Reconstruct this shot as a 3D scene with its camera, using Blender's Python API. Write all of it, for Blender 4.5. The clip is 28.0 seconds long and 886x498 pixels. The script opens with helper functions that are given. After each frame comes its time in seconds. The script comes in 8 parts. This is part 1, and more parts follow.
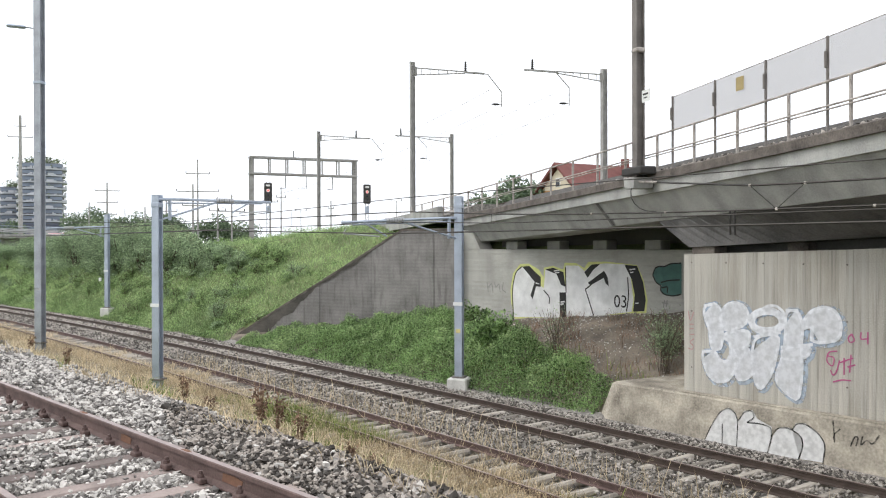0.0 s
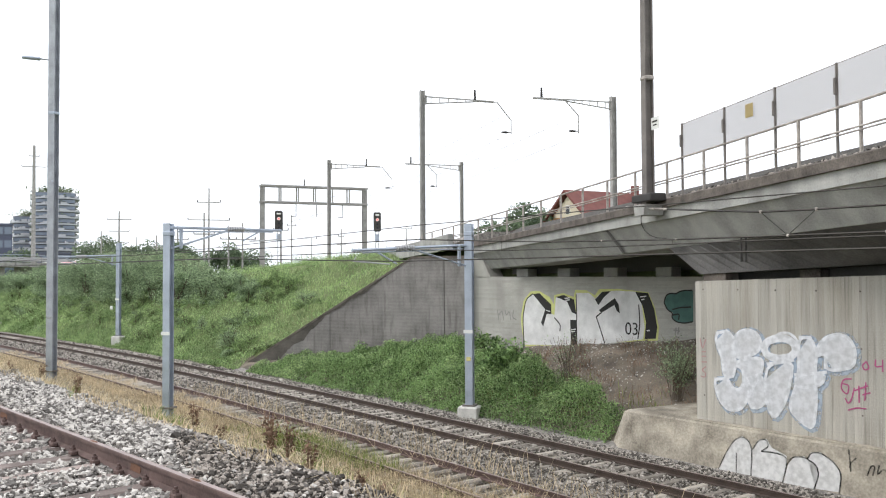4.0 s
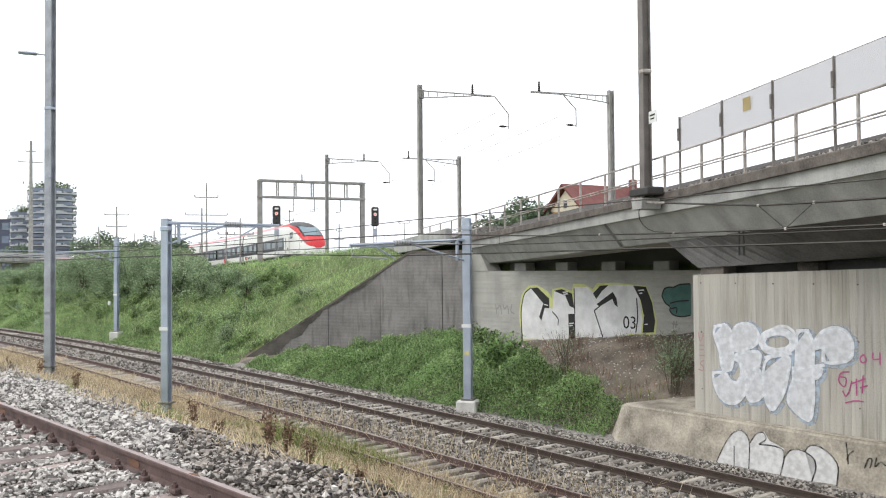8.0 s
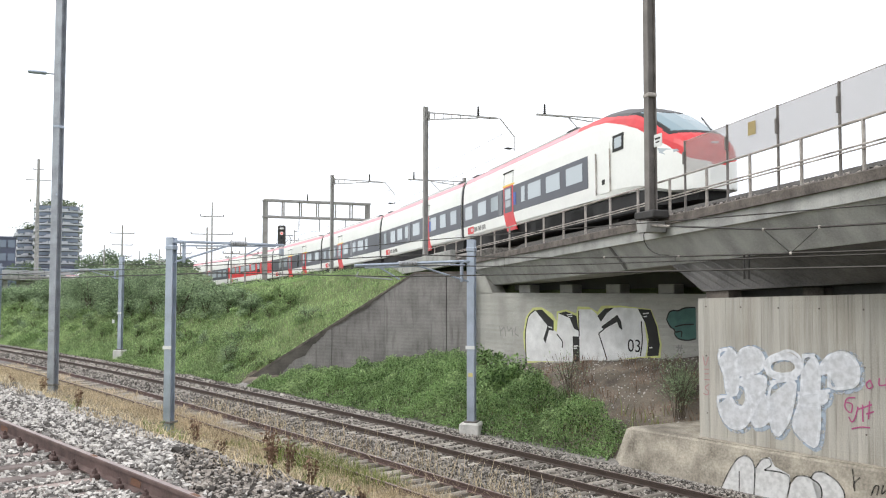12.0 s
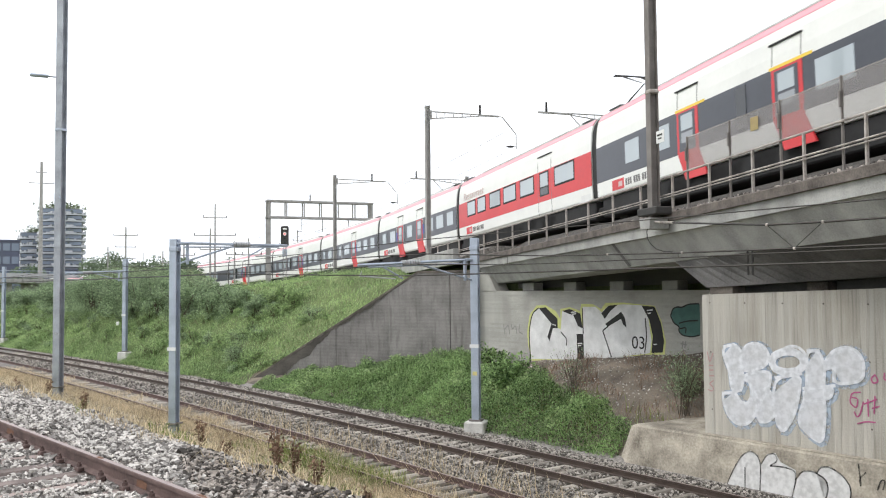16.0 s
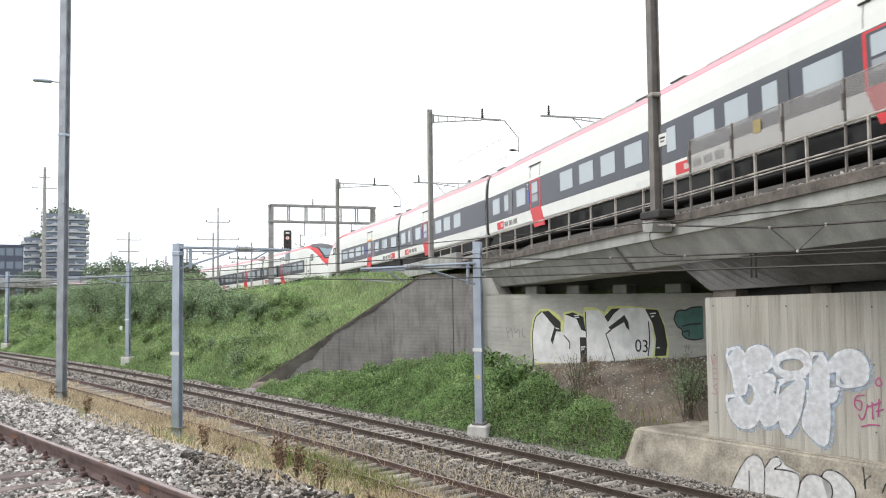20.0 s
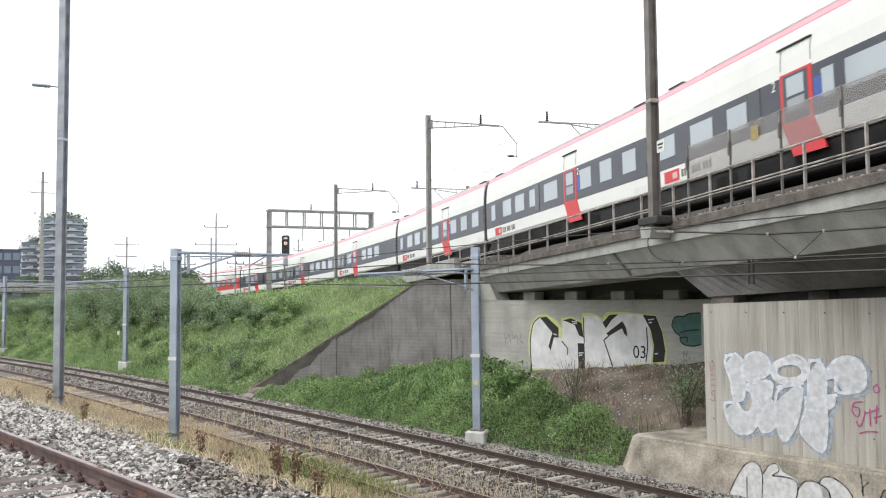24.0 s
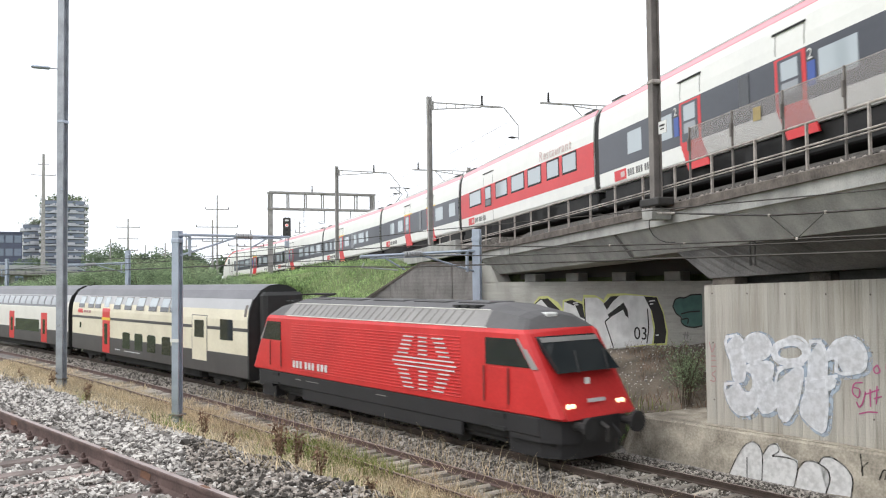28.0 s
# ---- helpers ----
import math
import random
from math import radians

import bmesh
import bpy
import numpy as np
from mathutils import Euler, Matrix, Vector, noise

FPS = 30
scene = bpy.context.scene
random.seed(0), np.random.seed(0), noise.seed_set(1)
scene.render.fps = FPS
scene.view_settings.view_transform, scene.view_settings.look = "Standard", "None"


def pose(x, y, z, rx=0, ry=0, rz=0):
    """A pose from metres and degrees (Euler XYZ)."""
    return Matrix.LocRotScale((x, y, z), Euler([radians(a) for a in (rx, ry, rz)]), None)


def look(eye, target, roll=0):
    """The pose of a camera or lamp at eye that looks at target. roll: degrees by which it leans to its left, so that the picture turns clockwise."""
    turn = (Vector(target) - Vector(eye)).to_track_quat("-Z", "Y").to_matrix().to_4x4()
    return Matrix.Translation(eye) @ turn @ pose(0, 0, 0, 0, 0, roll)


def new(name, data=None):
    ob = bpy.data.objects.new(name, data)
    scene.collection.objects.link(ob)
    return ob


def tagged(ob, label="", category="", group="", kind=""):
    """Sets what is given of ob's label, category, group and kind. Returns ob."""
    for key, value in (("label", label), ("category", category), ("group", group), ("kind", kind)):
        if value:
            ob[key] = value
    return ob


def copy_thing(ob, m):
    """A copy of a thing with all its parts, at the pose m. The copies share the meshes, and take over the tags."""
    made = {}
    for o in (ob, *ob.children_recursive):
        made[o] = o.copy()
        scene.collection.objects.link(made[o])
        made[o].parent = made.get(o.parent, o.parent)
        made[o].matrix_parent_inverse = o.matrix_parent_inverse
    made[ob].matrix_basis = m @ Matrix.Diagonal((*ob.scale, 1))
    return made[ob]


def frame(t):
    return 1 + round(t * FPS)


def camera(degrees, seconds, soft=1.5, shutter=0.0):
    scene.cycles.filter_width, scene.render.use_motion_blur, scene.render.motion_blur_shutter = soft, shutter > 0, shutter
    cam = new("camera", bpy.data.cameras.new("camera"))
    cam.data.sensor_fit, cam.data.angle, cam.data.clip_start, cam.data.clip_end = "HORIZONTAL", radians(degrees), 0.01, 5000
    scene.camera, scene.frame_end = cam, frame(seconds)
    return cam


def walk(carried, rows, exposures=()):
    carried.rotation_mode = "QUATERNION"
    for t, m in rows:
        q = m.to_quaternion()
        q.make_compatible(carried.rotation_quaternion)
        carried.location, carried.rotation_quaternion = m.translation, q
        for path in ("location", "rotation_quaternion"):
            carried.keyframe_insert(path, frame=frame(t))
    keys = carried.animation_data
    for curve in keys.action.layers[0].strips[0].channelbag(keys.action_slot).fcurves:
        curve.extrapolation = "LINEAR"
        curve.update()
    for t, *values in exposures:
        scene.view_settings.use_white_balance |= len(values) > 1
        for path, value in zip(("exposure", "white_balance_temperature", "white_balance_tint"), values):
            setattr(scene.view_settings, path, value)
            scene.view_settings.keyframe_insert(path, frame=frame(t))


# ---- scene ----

# ================= camera =================
EYE = (0.0, 0.0, 4.74)


def aim(yaw, pitch, roll):
    """Camera pose at the eye: yaw from +y towards +x, pitch up, roll, in degrees."""
    a, b, c = radians(yaw), radians(pitch), radians(roll)
    f = Vector((math.sin(a) * math.cos(b), math.cos(a) * math.cos(b), math.sin(b)))
    r = Vector((math.cos(a), -math.sin(a), 0))
    u = r.cross(f)
    r2, u2 = r * math.cos(c) + u * math.sin(c), u * math.cos(c) - r * math.sin(c)
    m = Matrix((r2, u2, -f)).transposed().to_4x4()
    m.translation = EYE
    return m


cam = camera(55.44, 28.0, soft=1.1, shutter=0.12)
AIM = [
    (0, -52.439, -0.175, -0.135), (0.5, -52.534, -0.011, 0.030), (1, -52.565, 0.228, 0.085), (1.5, -52.541, 0.482, 0.064),
    (2, -52.609, 0.825, 0.116), (2.5, -52.782, 1.372, 0.115), (3, -52.945, 1.726, -0.047), (3.5, -53.071, 1.802, -0.271),
    (5.5, -53.194, 1.332, -0.224), (6, -53.064, 1.327, -0.212), (6.5, -52.954, 1.298, -0.302), (7, -53.016, 1.382, -0.406),
    (7.5, -53.000, 1.346, -0.566), (8, -52.981, 1.320, -0.462), (8.5, -53.157, 1.429, -0.284), (9, -53.237, 1.617, -0.242),
    (9.5, -53.301, 1.742, -0.112), (10, -53.300, 1.846, -0.096), (10.5, -53.267, 1.819, -0.060), (11, -53.261, 1.939, -0.041),
    (11.5, -53.308, 2.363, 0.033), (12, -53.290, 2.763, 0.059), (12.5, -53.340, 2.910, 0.038), (14.5, -53.129, 2.975, -0.301),
    (15, -53.111, 2.728, -0.375), (15.5, -53.207, 2.712, -0.378), (16, -53.501, 2.683, -0.520), (16.5, -53.548, 2.524, -0.701),
    (17, -53.434, 2.452, -0.858), (17.5, -53.464, 2.468, -0.842), (18, -53.538, 2.511, -0.831), (18.5, -53.644, 2.469, -0.791),
    (19, -53.713, 2.547, -0.895), (19.5, -53.688, 2.732, -0.839), (20, -53.686, 2.937, -0.674), (20.5, -53.711, 2.977, -0.574),
    (21, -53.445, 2.867, -0.562), (21.5, -53.433, 2.920, -0.623), (23.5, -53.622, 3.267, -0.468), (24, -53.553, 3.317, -0.542),
    (24.5, -53.496, 3.264, -0.592), (25, -53.491, 2.865, -0.581), (25.5, -53.506, 2.346, -0.665), (26, -53.702, 1.943, -0.727),
    (26.5, -53.775, 1.887, -0.816), (27, -53.711, 2.006, -0.734), (27.5, -53.658, 2.119, -0.714), (28, -53.651, 2.084, -0.632),
]
walk(cam, [(t, aim(y, p, r)) for t, y, p, r in AIM])

# ================= world and light =================
SUN_AZ, SUN_EL = 200.0, 50.0
world = bpy.data.worlds.new("sky")
scene.world = world
world.use_nodes = True
wn = world.node_tree.nodes
sky = wn.new("ShaderNodeTexSky")
sky.sky_type = "NISHITA"
sky.sun_disc = False
sky.sun_elevation, sky.sun_rotation = radians(SUN_EL), radians(SUN_AZ)
sky.air_density, sky.dust_density, sky.ozone_density = 1.0, 6.0, 1.0
veil = wn.new("ShaderNodeHueSaturation")
veil.inputs["Saturation"].default_value = 0.10
lift = wn.new("ShaderNodeMixRGB")
lift.inputs[0].default_value = 0.75
lift.inputs[2].default_value = (10.8, 11.2, 11.9, 1)
world.node_tree.links.new(sky.outputs[0], veil.inputs["Color"])
world.node_tree.links.new(veil.outputs[0], lift.inputs[1])
world.node_tree.links.new(lift.outputs[0], wn["Background"].inputs["Color"])
wn["Background"].inputs["Strength"].default_value = 0.13
sun_data = bpy.data.lights.new("sun", "SUN")
sun_data.energy, sun_data.angle, sun_data.color = 0.8, radians(20), (1.0, 0.97, 0.93)
sun = new("sun", sun_data)
sa, se = radians(SUN_AZ), radians(SUN_EL)
sun.matrix_basis = look((math.sin(sa) * 90 * math.cos(se), math.cos(sa) * 90 * math.cos(se), 90 * math.sin(se)), (0, 0, 0))
scene.view_settings.exposure = 0.24

# ================= materials =================


def mat(name, rgb, rough=0.8, metal=0.0, vary=0.2, scale=3.0, fine=40.0, bump=0.15, per_object=0.0, per_island=0.0, tint=None, streak=0.0, spec=0.5, dist=0.01):
    """Procedural surface: base colour broken by coarse stains and fine grain, with relief."""
    m = bpy.data.materials.new(name)
    m.use_nodes = True
    n, l = m.node_tree.nodes, m.node_tree.links
    b = n["Principled BSDF"]
    b.inputs["Roughness"].default_value, b.inputs["Metallic"].default_value = rough, metal
    b.inputs["Specular IOR Level"].default_value = spec
    co = n.new("ShaderNodeTexCoord")
    mp = n.new("ShaderNodeMapping")
    l.new(co.outputs["Object"], mp.inputs[0])
    if streak:
        mp.inputs["Scale"].default_value = (1, 1, streak)
    big, small = n.new("ShaderNodeTexNoise"), n.new("ShaderNodeTexNoise")
    big.inputs["Scale"].default_value, small.inputs["Scale"].default_value = scale, fine
    big.inputs["Detail"].default_value, small.inputs["Detail"].default_value = 6, 3
    l.new(mp.outputs[0], big.inputs["Vector"])
    l.new(co.outputs["Object"], small.inputs["Vector"])
    add = n.new("ShaderNodeMath")
    add.operation = "MULTIPLY_ADD"
    l.new(big.outputs["Fac"], add.inputs[0])
    add.inputs[1].default_value = 0.65
    sm = n.new("ShaderNodeMath")
    sm.operation = "MULTIPLY"
    sm.inputs[1].default_value = 0.35
    l.new(small.outputs["Fac"], sm.inputs[0])
    l.new(sm.outputs[0], add.inputs[2])
    fac = add.outputs[0]
    for amount, kind in ((per_object, "ShaderNodeObjectInfo"), (per_island, "ShaderNodeNewGeometry")):
        if amount:
            src = n.new(kind)
            out = src.outputs["Random"] if kind == "ShaderNodeObjectInfo" else src.outputs["Random Per Island"]
            mx = n.new("ShaderNodeMath")
            mx.operation = "MULTIPLY_ADD"
            mx.inputs[1].default_value = amount
            l.new(out, mx.inputs[0])
            sub = n.new("ShaderNodeMath")
            sub.operation = "SUBTRACT"
            sub.inputs[1].default_value = amount / 2
            l.new(fac, mx.inputs[2])
            l.new(mx.outputs[0], sub.inputs[0])
            fac = sub.outputs[0]
    ramp = n.new("ShaderNodeValToRGB")
    lo = [c * (1 - vary) for c in rgb]
    hi = [min(1, c * (1 + vary)) for c in (tint or rgb)]
    ramp.color_ramp.elements[0].position, ramp.color_ramp.elements[1].position = 0.3, 0.7
    ramp.color_ramp.elements[0].color, ramp.color_ramp.elements[1].color = (*lo, 1), (*hi, 1)
    l.new(fac, ramp.inputs[0])
    l.new(ramp.outputs[0], b.inputs["Base Color"])
    if bump:
        bp = n.new("ShaderNodeBump")
        bp.inputs["Strength"].default_value, bp.inputs["Distance"].default_value = bump, dist
        l.new(small.outputs["Fac"], bp.inputs["Height"])
        l.new(bp.outputs[0], b.inputs["Normal"])
    return m


def leafy(name, rgb, tint, vary=0.42, island=0.6, scale=0.35):
    m = mat(name, rgb, 0.6, 0, vary, scale, 6.0, 0, per_island=island, tint=tint, spec=0.25)
    b = m.node_tree.nodes["Principled BSDF"]
    n, l = m.node_tree.nodes, m.node_tree.links
    tr, mix = n.new("ShaderNodeBsdfTranslucent"), n.new("ShaderNodeMixShader")
    mix.inputs[0].default_value = 0.45
    l.new(b.inputs["Base Color"].links[0].from_socket, tr.inputs["Color"])
    l.new(b.outputs[0], mix.inputs[1])
    l.new(tr.outputs[0], mix.inputs[2])
    l.new(mix.outputs[0], n["Material Output"].inputs["Surface"])
    return m


def courses(m, direction, period, depth):
    """Adds faint board or course lines to a surface."""
    n, l = m.node_tree.nodes, m.node_tree.links
    ramp = n["Color Ramp"]
    src = ramp.inputs[0].links[0].from_socket
    co, wv, ad = n.new("ShaderNodeTexCoord"), n.new("ShaderNodeTexWave"), n.new("ShaderNodeMath")
    wv.bands_direction = direction
    wv.inputs["Scale"].default_value, wv.inputs["Distortion"].default_value = 0.314 / period, 1.2
    wv.inputs["Detail Scale"].default_value = 0.6
    l.new(co.outputs["Object"], wv.inputs["Vector"])
    ad.operation = "MULTIPLY_ADD"
    ad.inputs[1].default_value = depth
    l.new(wv.outputs["Fac"], ad.inputs[0])
    l.new(src, ad.inputs[2])
    l.new(ad.outputs[0], ramp.inputs[0])
    return m


def runs(m, rgb, amount, across=5.0, along=0.22, cut=0.5):
    """Rain-washed vertical runs of dirt mixed over a surface."""
    n, l = m.node_tree.nodes, m.node_tree.links
    b = n["Principled BSDF"]
    src = b.inputs["Base Color"].links[0].from_socket
    mp, no, rm, mx = n.new("ShaderNodeMapping"), n.new("ShaderNodeTexNoise"), n.new("ShaderNodeMapRange"), n.new("ShaderNodeMixRGB")
    l.new(n.new("ShaderNodeNewGeometry").outputs["Position"], mp.inputs[0])
    mp.inputs["Scale"].default_value = (across, across, along)
    no.inputs["Scale"].default_value, no.inputs["Detail"].default_value = 1.0, 5
    l.new(mp.outputs[0], no.inputs["Vector"])
    l.new(no.outputs["Fac"], rm.inputs["Value"])
    rm.inputs["From Min"].default_value, rm.inputs["From Max"].default_value = cut, cut + 0.22
    rm.inputs["To Min"].default_value, rm.inputs["To Max"].default_value = 0.0, amount
    l.new(rm.outputs[0], mx.inputs[0])
    l.new(src, mx.inputs[1])
    mx.inputs[2].default_value = (*rgb, 1)
    l.new(mx.outputs[0], b.inputs["Base Color"])
    return m


def glassy(name, rgb, rough=0.05, alpha=1.0):
    m = bpy.data.materials.new(name)
    m.use_nodes = True
    b = m.node_tree.nodes["Principled BSDF"]
    b.inputs["Base Color"].default_value = (*rgb, 1)
    b.inputs["Roughness"].default_value = rough
    b.inputs["Specular IOR Level"].default_value = 0.8
    b.inputs["Alpha"].default_value = alpha
    return m


def thin_paint(name, rgb, most, least):
    """Sprayed paint worn unevenly thin, the wall showing through."""
    m = glassy(name, rgb, 0.85)
    n, l = m.node_tree.nodes, m.node_tree.links
    b = n["Principled BSDF"]
    b.inputs["Specular IOR Level"].default_value = 0.2
    co, no, rm = n.new("ShaderNodeTexCoord"), n.new("ShaderNodeTexNoise"), n.new("ShaderNodeMapRange")
    no.inputs["Scale"].default_value, no.inputs["Detail"].default_value = 7.5, 9
    rm.inputs["From Min"].default_value, rm.inputs["From Max"].default_value = 0.36, 0.62
    rm.inputs["To Min"].default_value, rm.inputs["To Max"].default_value = least, most
    l.new(co.outputs["Object"], no.inputs["Vector"])
    l.new(no.outputs["Fac"], rm.inputs["Value"])
    l.new(rm.outputs[0], b.inputs["Alpha"])
    return m


def glow(name, rgb, power):
    m = bpy.data.materials.new(name)
    m.use_nodes = True
    b = m.node_tree.nodes["Principled BSDF"]
    b.inputs["Base Color"].default_value = (*rgb, 1)
    b.inputs["Emission Color"].default_value = (*rgb, 1)
    b.inputs["Emission Strength"].default_value = power
    return m


M_SOIL = mat("soil", (0.095, 0.079, 0.062), 0.95, 0, 0.5, 0.9, 25, 0.9, tint=(0.215, 0.18, 0.14), dist=0.05)
M_BANK = mat("bank_soil", (0.11, 0.14, 0.055), 0.95, 0, 0.4, 0.8, 12, 0.5, tint=(0.16, 0.19, 0.08))
M_BALLAST_BED = mat("ballast_bed", (0.16, 0.145, 0.13), 0.95, 0, 0.5, 9, 26, 1.0, tint=(0.27, 0.25, 0.23), dist=0.04)
M_STONE = mat("ballast_stone", (0.285, 0.263, 0.242), 0.9, 0, 0.45, 2, 30, 0.2, per_island=0.95, tint=(0.42, 0.396, 0.368))
M_STONE_DARK = mat("ballast_stone_sooty", (0.185, 0.165, 0.145), 0.9, 0, 0.48, 0.4, 30, 0.3, per_island=1.1, tint=(0.30, 0.275, 0.245))
M_STONE_SOOT = mat("ballast_stone_soot", (0.105, 0.09, 0.077), 0.9, 0, 0.5, 2, 30, 0.3, per_island=1.3, tint=(0.25, 0.222, 0.195))
M_RAIL = mat("rail_rust", (0.092, 0.058, 0.051), 0.75, 0.2, 0.35, 4, 50, 0.2, tint=(0.135, 0.09, 0.08))
M_RUST = mat("fresh_rust", (0.17, 0.085, 0.052), 0.9, 0, 0.35, 9, 50, 0.2)
M_RAIL_TOP = mat("rail_head_worn", (0.33, 0.26, 0.24), 0.45, 0.5, 0.25, 5, 60, 0.1)
M_RAIL_RUN = mat("rail_run", (0.075, 0.055, 0.045), 0.6, 0.3, 0.3, 4, 50, 0.15)
M_SLEEPER_STEEL = mat("steel_sleeper", (0.19, 0.15, 0.135), 0.85, 0.1, 0.35, 3, 40, 0.25, per_object=0.4, tint=(0.26, 0.21, 0.19))
M_SLEEPER = mat("concrete_sleeper", (0.27, 0.24, 0.205), 0.9, 0, 0.3, 4, 45, 0.3, per_object=0.5, tint=(0.36, 0.325, 0.28))
M_DECK_BED = mat("dark_deck_ballast", (0.045, 0.04, 0.035), 0.95, 0, 0.5, 9, 26, 1.0, tint=(0.085, 0.078, 0.07), dist=0.04)
M_CONCRETE = mat("concrete_pier", (0.36, 0.342, 0.30), 0.9, 0, 0.3, 2.2, 35, 0.15, streak=0.12, tint=(0.44, 0.415, 0.365), per_object=0.09)
runs(M_CONCRETE, (0.20, 0.165, 0.115), 0.5, 0.9, 0.3, 0.5)
runs(M_CONCRETE, (0.185, 0.165, 0.135), 0.5, 4.0, 0.18, 0.52)
runs(M_CONCRETE, (0.12, 0.108, 0.09), 0.65, 15.0, 0.5, 0.55)
runs(M_CONCRETE, (0.50, 0.485, 0.44), 0.55, 5.0, 0.14, 0.5)
M_PLINTH = mat("stained_plinth", (0.25, 0.22, 0.175), 0.95, 0, 0.45, 1.6, 18, 0.4, tint=(0.40, 0.36, 0.295))
M_CONCRETE_GREY = mat("concrete_girder", (0.27, 0.268, 0.255), 0.9, 0, 0.28, 1.3, 30, 0.12, tint=(0.37, 0.365, 0.345), streak=0.5)
runs(M_CONCRETE_GREY, (0.17, 0.165, 0.155), 0.5, 0.9, 0.5, 0.52)
M_CONCRETE_DARK = mat("concrete_stained", (0.075, 0.063, 0.056), 0.95, 0, 0.5, 2.5, 25, 0.6, tint=(0.14, 0.12, 0.105))
M_WING = courses(mat("concrete_wing_wall", (0.128, 0.119, 0.112), 0.95, 0, 0.3, 0.9, 22, 0.5, tint=(0.20, 0.189, 0.18), per_object=0.25), "Y", 0.17, 0.05)
runs(M_WING, (0.085, 0.078, 0.070), 0.5, 6.0, 0.9, 0.5)
runs(M_WING, (0.30, 0.285, 0.265), 0.3, 7.0, 1.5, 0.6)
M_WING_MOSS = courses(mat("mossy_wing_wall", (0.05, 0.047, 0.04), 0.95, 0, 0.4, 1.2, 22, 0.6, tint=(0.10, 0.09, 0.078)), "Y", 0.17, 0.03)
M_OFFICE = mat("office_cladding", (0.085, 0.095, 0.14), 0.5, 0, 0.15, 0.3, 4, 0)
M_GALV_OLD = mat("old_galvanised", (0.29, 0.30, 0.33), 0.6, 0.3, 0.2, 1.6, 30, 0.05, tint=(0.38, 0.40, 0.44))
runs(M_PLINTH, (0.14, 0.12, 0.095), 0.6, 1.4, 0.5, 0.52)
M_BRICK = mat("pale_brick", (0.37, 0.365, 0.33), 0.9, 0, 0.2, 1.2, 30, 0.3, per_object=0.1, tint=(0.42, 0.41, 0.375))
runs(M_BRICK, (0.22, 0.21, 0.19), 0.45, 0.8, 0.5, 0.46)
# girder concrete darkened: the shade below the deck edge is in this colour
M_HAUNCH = mat("shaded_haunch_concrete", (0.078, 0.074, 0.072), 0.95, 0, 0.4, 0.7, 20, 0.2, tint=(0.12, 0.115, 0.11))
# shade beneath the deck put into the concrete colour; also used for the joint stain
M_SOFFIT = mat("soffit_shade_and_stain", (0.12, 0.115, 0.11), 0.95, 0, 0.3, 0.8, 20, 0.2)
# lighter mast steel for the farther masts: haze and glare mixed into the grey
M_MAST_GREY = mat("haze_pale_mast", (0.285, 0.275, 0.26), 0.7, 0.1, 0.2, 2, 40, 0.1, tint=(0.36, 0.35, 0.335))
M_FOOT = mat("fresh_concrete", (0.50, 0.485, 0.45), 0.9, 0, 0.2, 3, 30, 0.2, tint=(0.58, 0.565, 0.53))
M_MAST = mat("weathered_mast", (0.165, 0.148, 0.137), 0.8, 0.15, 0.25, 2, 40, 0.1, tint=(0.22, 0.20, 0.185))
M_GALV = mat("galvanised_steel", (0.36, 0.40, 0.47), 0.5, 0.45, 0.14, 1.6, 30, 0.05, tint=(0.44, 0.49, 0.57))
M_RAILING = mat("railing_steel", (0.27, 0.235, 0.21), 0.65, 0.35, 0.4, 3, 30, 0.1, tint=(0.46, 0.42, 0.385))
M_DARKMETAL = mat("dark_metal", (0.045, 0.042, 0.04), 0.7, 0.3, 0.3, 3, 30, 0.1)
M_WIRE = mat("wire", (0.06, 0.055, 0.05), 0.6, 0.6, 0.1, 3, 30, 0)
M_SCREEN = glassy("smoky_screen", (0.24, 0.215, 0.20), 0.2, 0.42)
M_SIGN_WHITE = mat("white_plate", (0.72, 0.72, 0.70), 0.6, 0, 0.06, 3, 30, 0)
M_YELLOW = mat("yellow_plate", (0.34, 0.26, 0.11), 0.6, 0, 0.2, 6, 30, 0)
M_TRAIN_WHITE = mat("train_white", (0.78, 0.78, 0.74), 0.35, 0, 0.04, 1.0, 8, 0.0)
M_TRAIN_GREY = mat("window_band_grey", (0.055, 0.06, 0.075), 0.3, 0, 0.1, 1.0, 8, 0)
M_TRAIN_RED = mat("train_red", (0.62, 0.03, 0.035), 0.35, 0, 0.08, 1.0, 8, 0)
M_TRAIN_UNDER = mat("underframe", (0.024, 0.023, 0.023), 0.8, 0.1, 0.4, 2, 20, 0.2)
M_ROOF_PALE = mat("train_roof_pale", (0.55, 0.54, 0.53), 0.5, 0, 0.12, 1.0, 12, 0)
M_GAP = mat("gangway_rubber", (0.025, 0.025, 0.025), 0.8, 0, 0.2, 3, 30, 0.2)
# opaque pane; its pale base colour stands in for reflected sky
M_WINDOW = glassy("sky_pale_window", (0.42, 0.47, 0.50), 0.08)
M_WINDOW_DARK = glassy("dark_window", (0.02, 0.024, 0.028), 0.06)
M_WINDSCREEN = glassy("windscreen", (0.16, 0.24, 0.27), 0.05)
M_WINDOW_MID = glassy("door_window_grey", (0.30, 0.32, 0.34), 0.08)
M_ROSE_PALE = mat("rose_lettering", (0.62, 0.47, 0.45), 0.5, 0, 0.05, 1, 8, 0)
M_LETTER = mat("grey_lettering", (0.16, 0.155, 0.15), 0.5, 0, 0.05, 1, 8, 0)
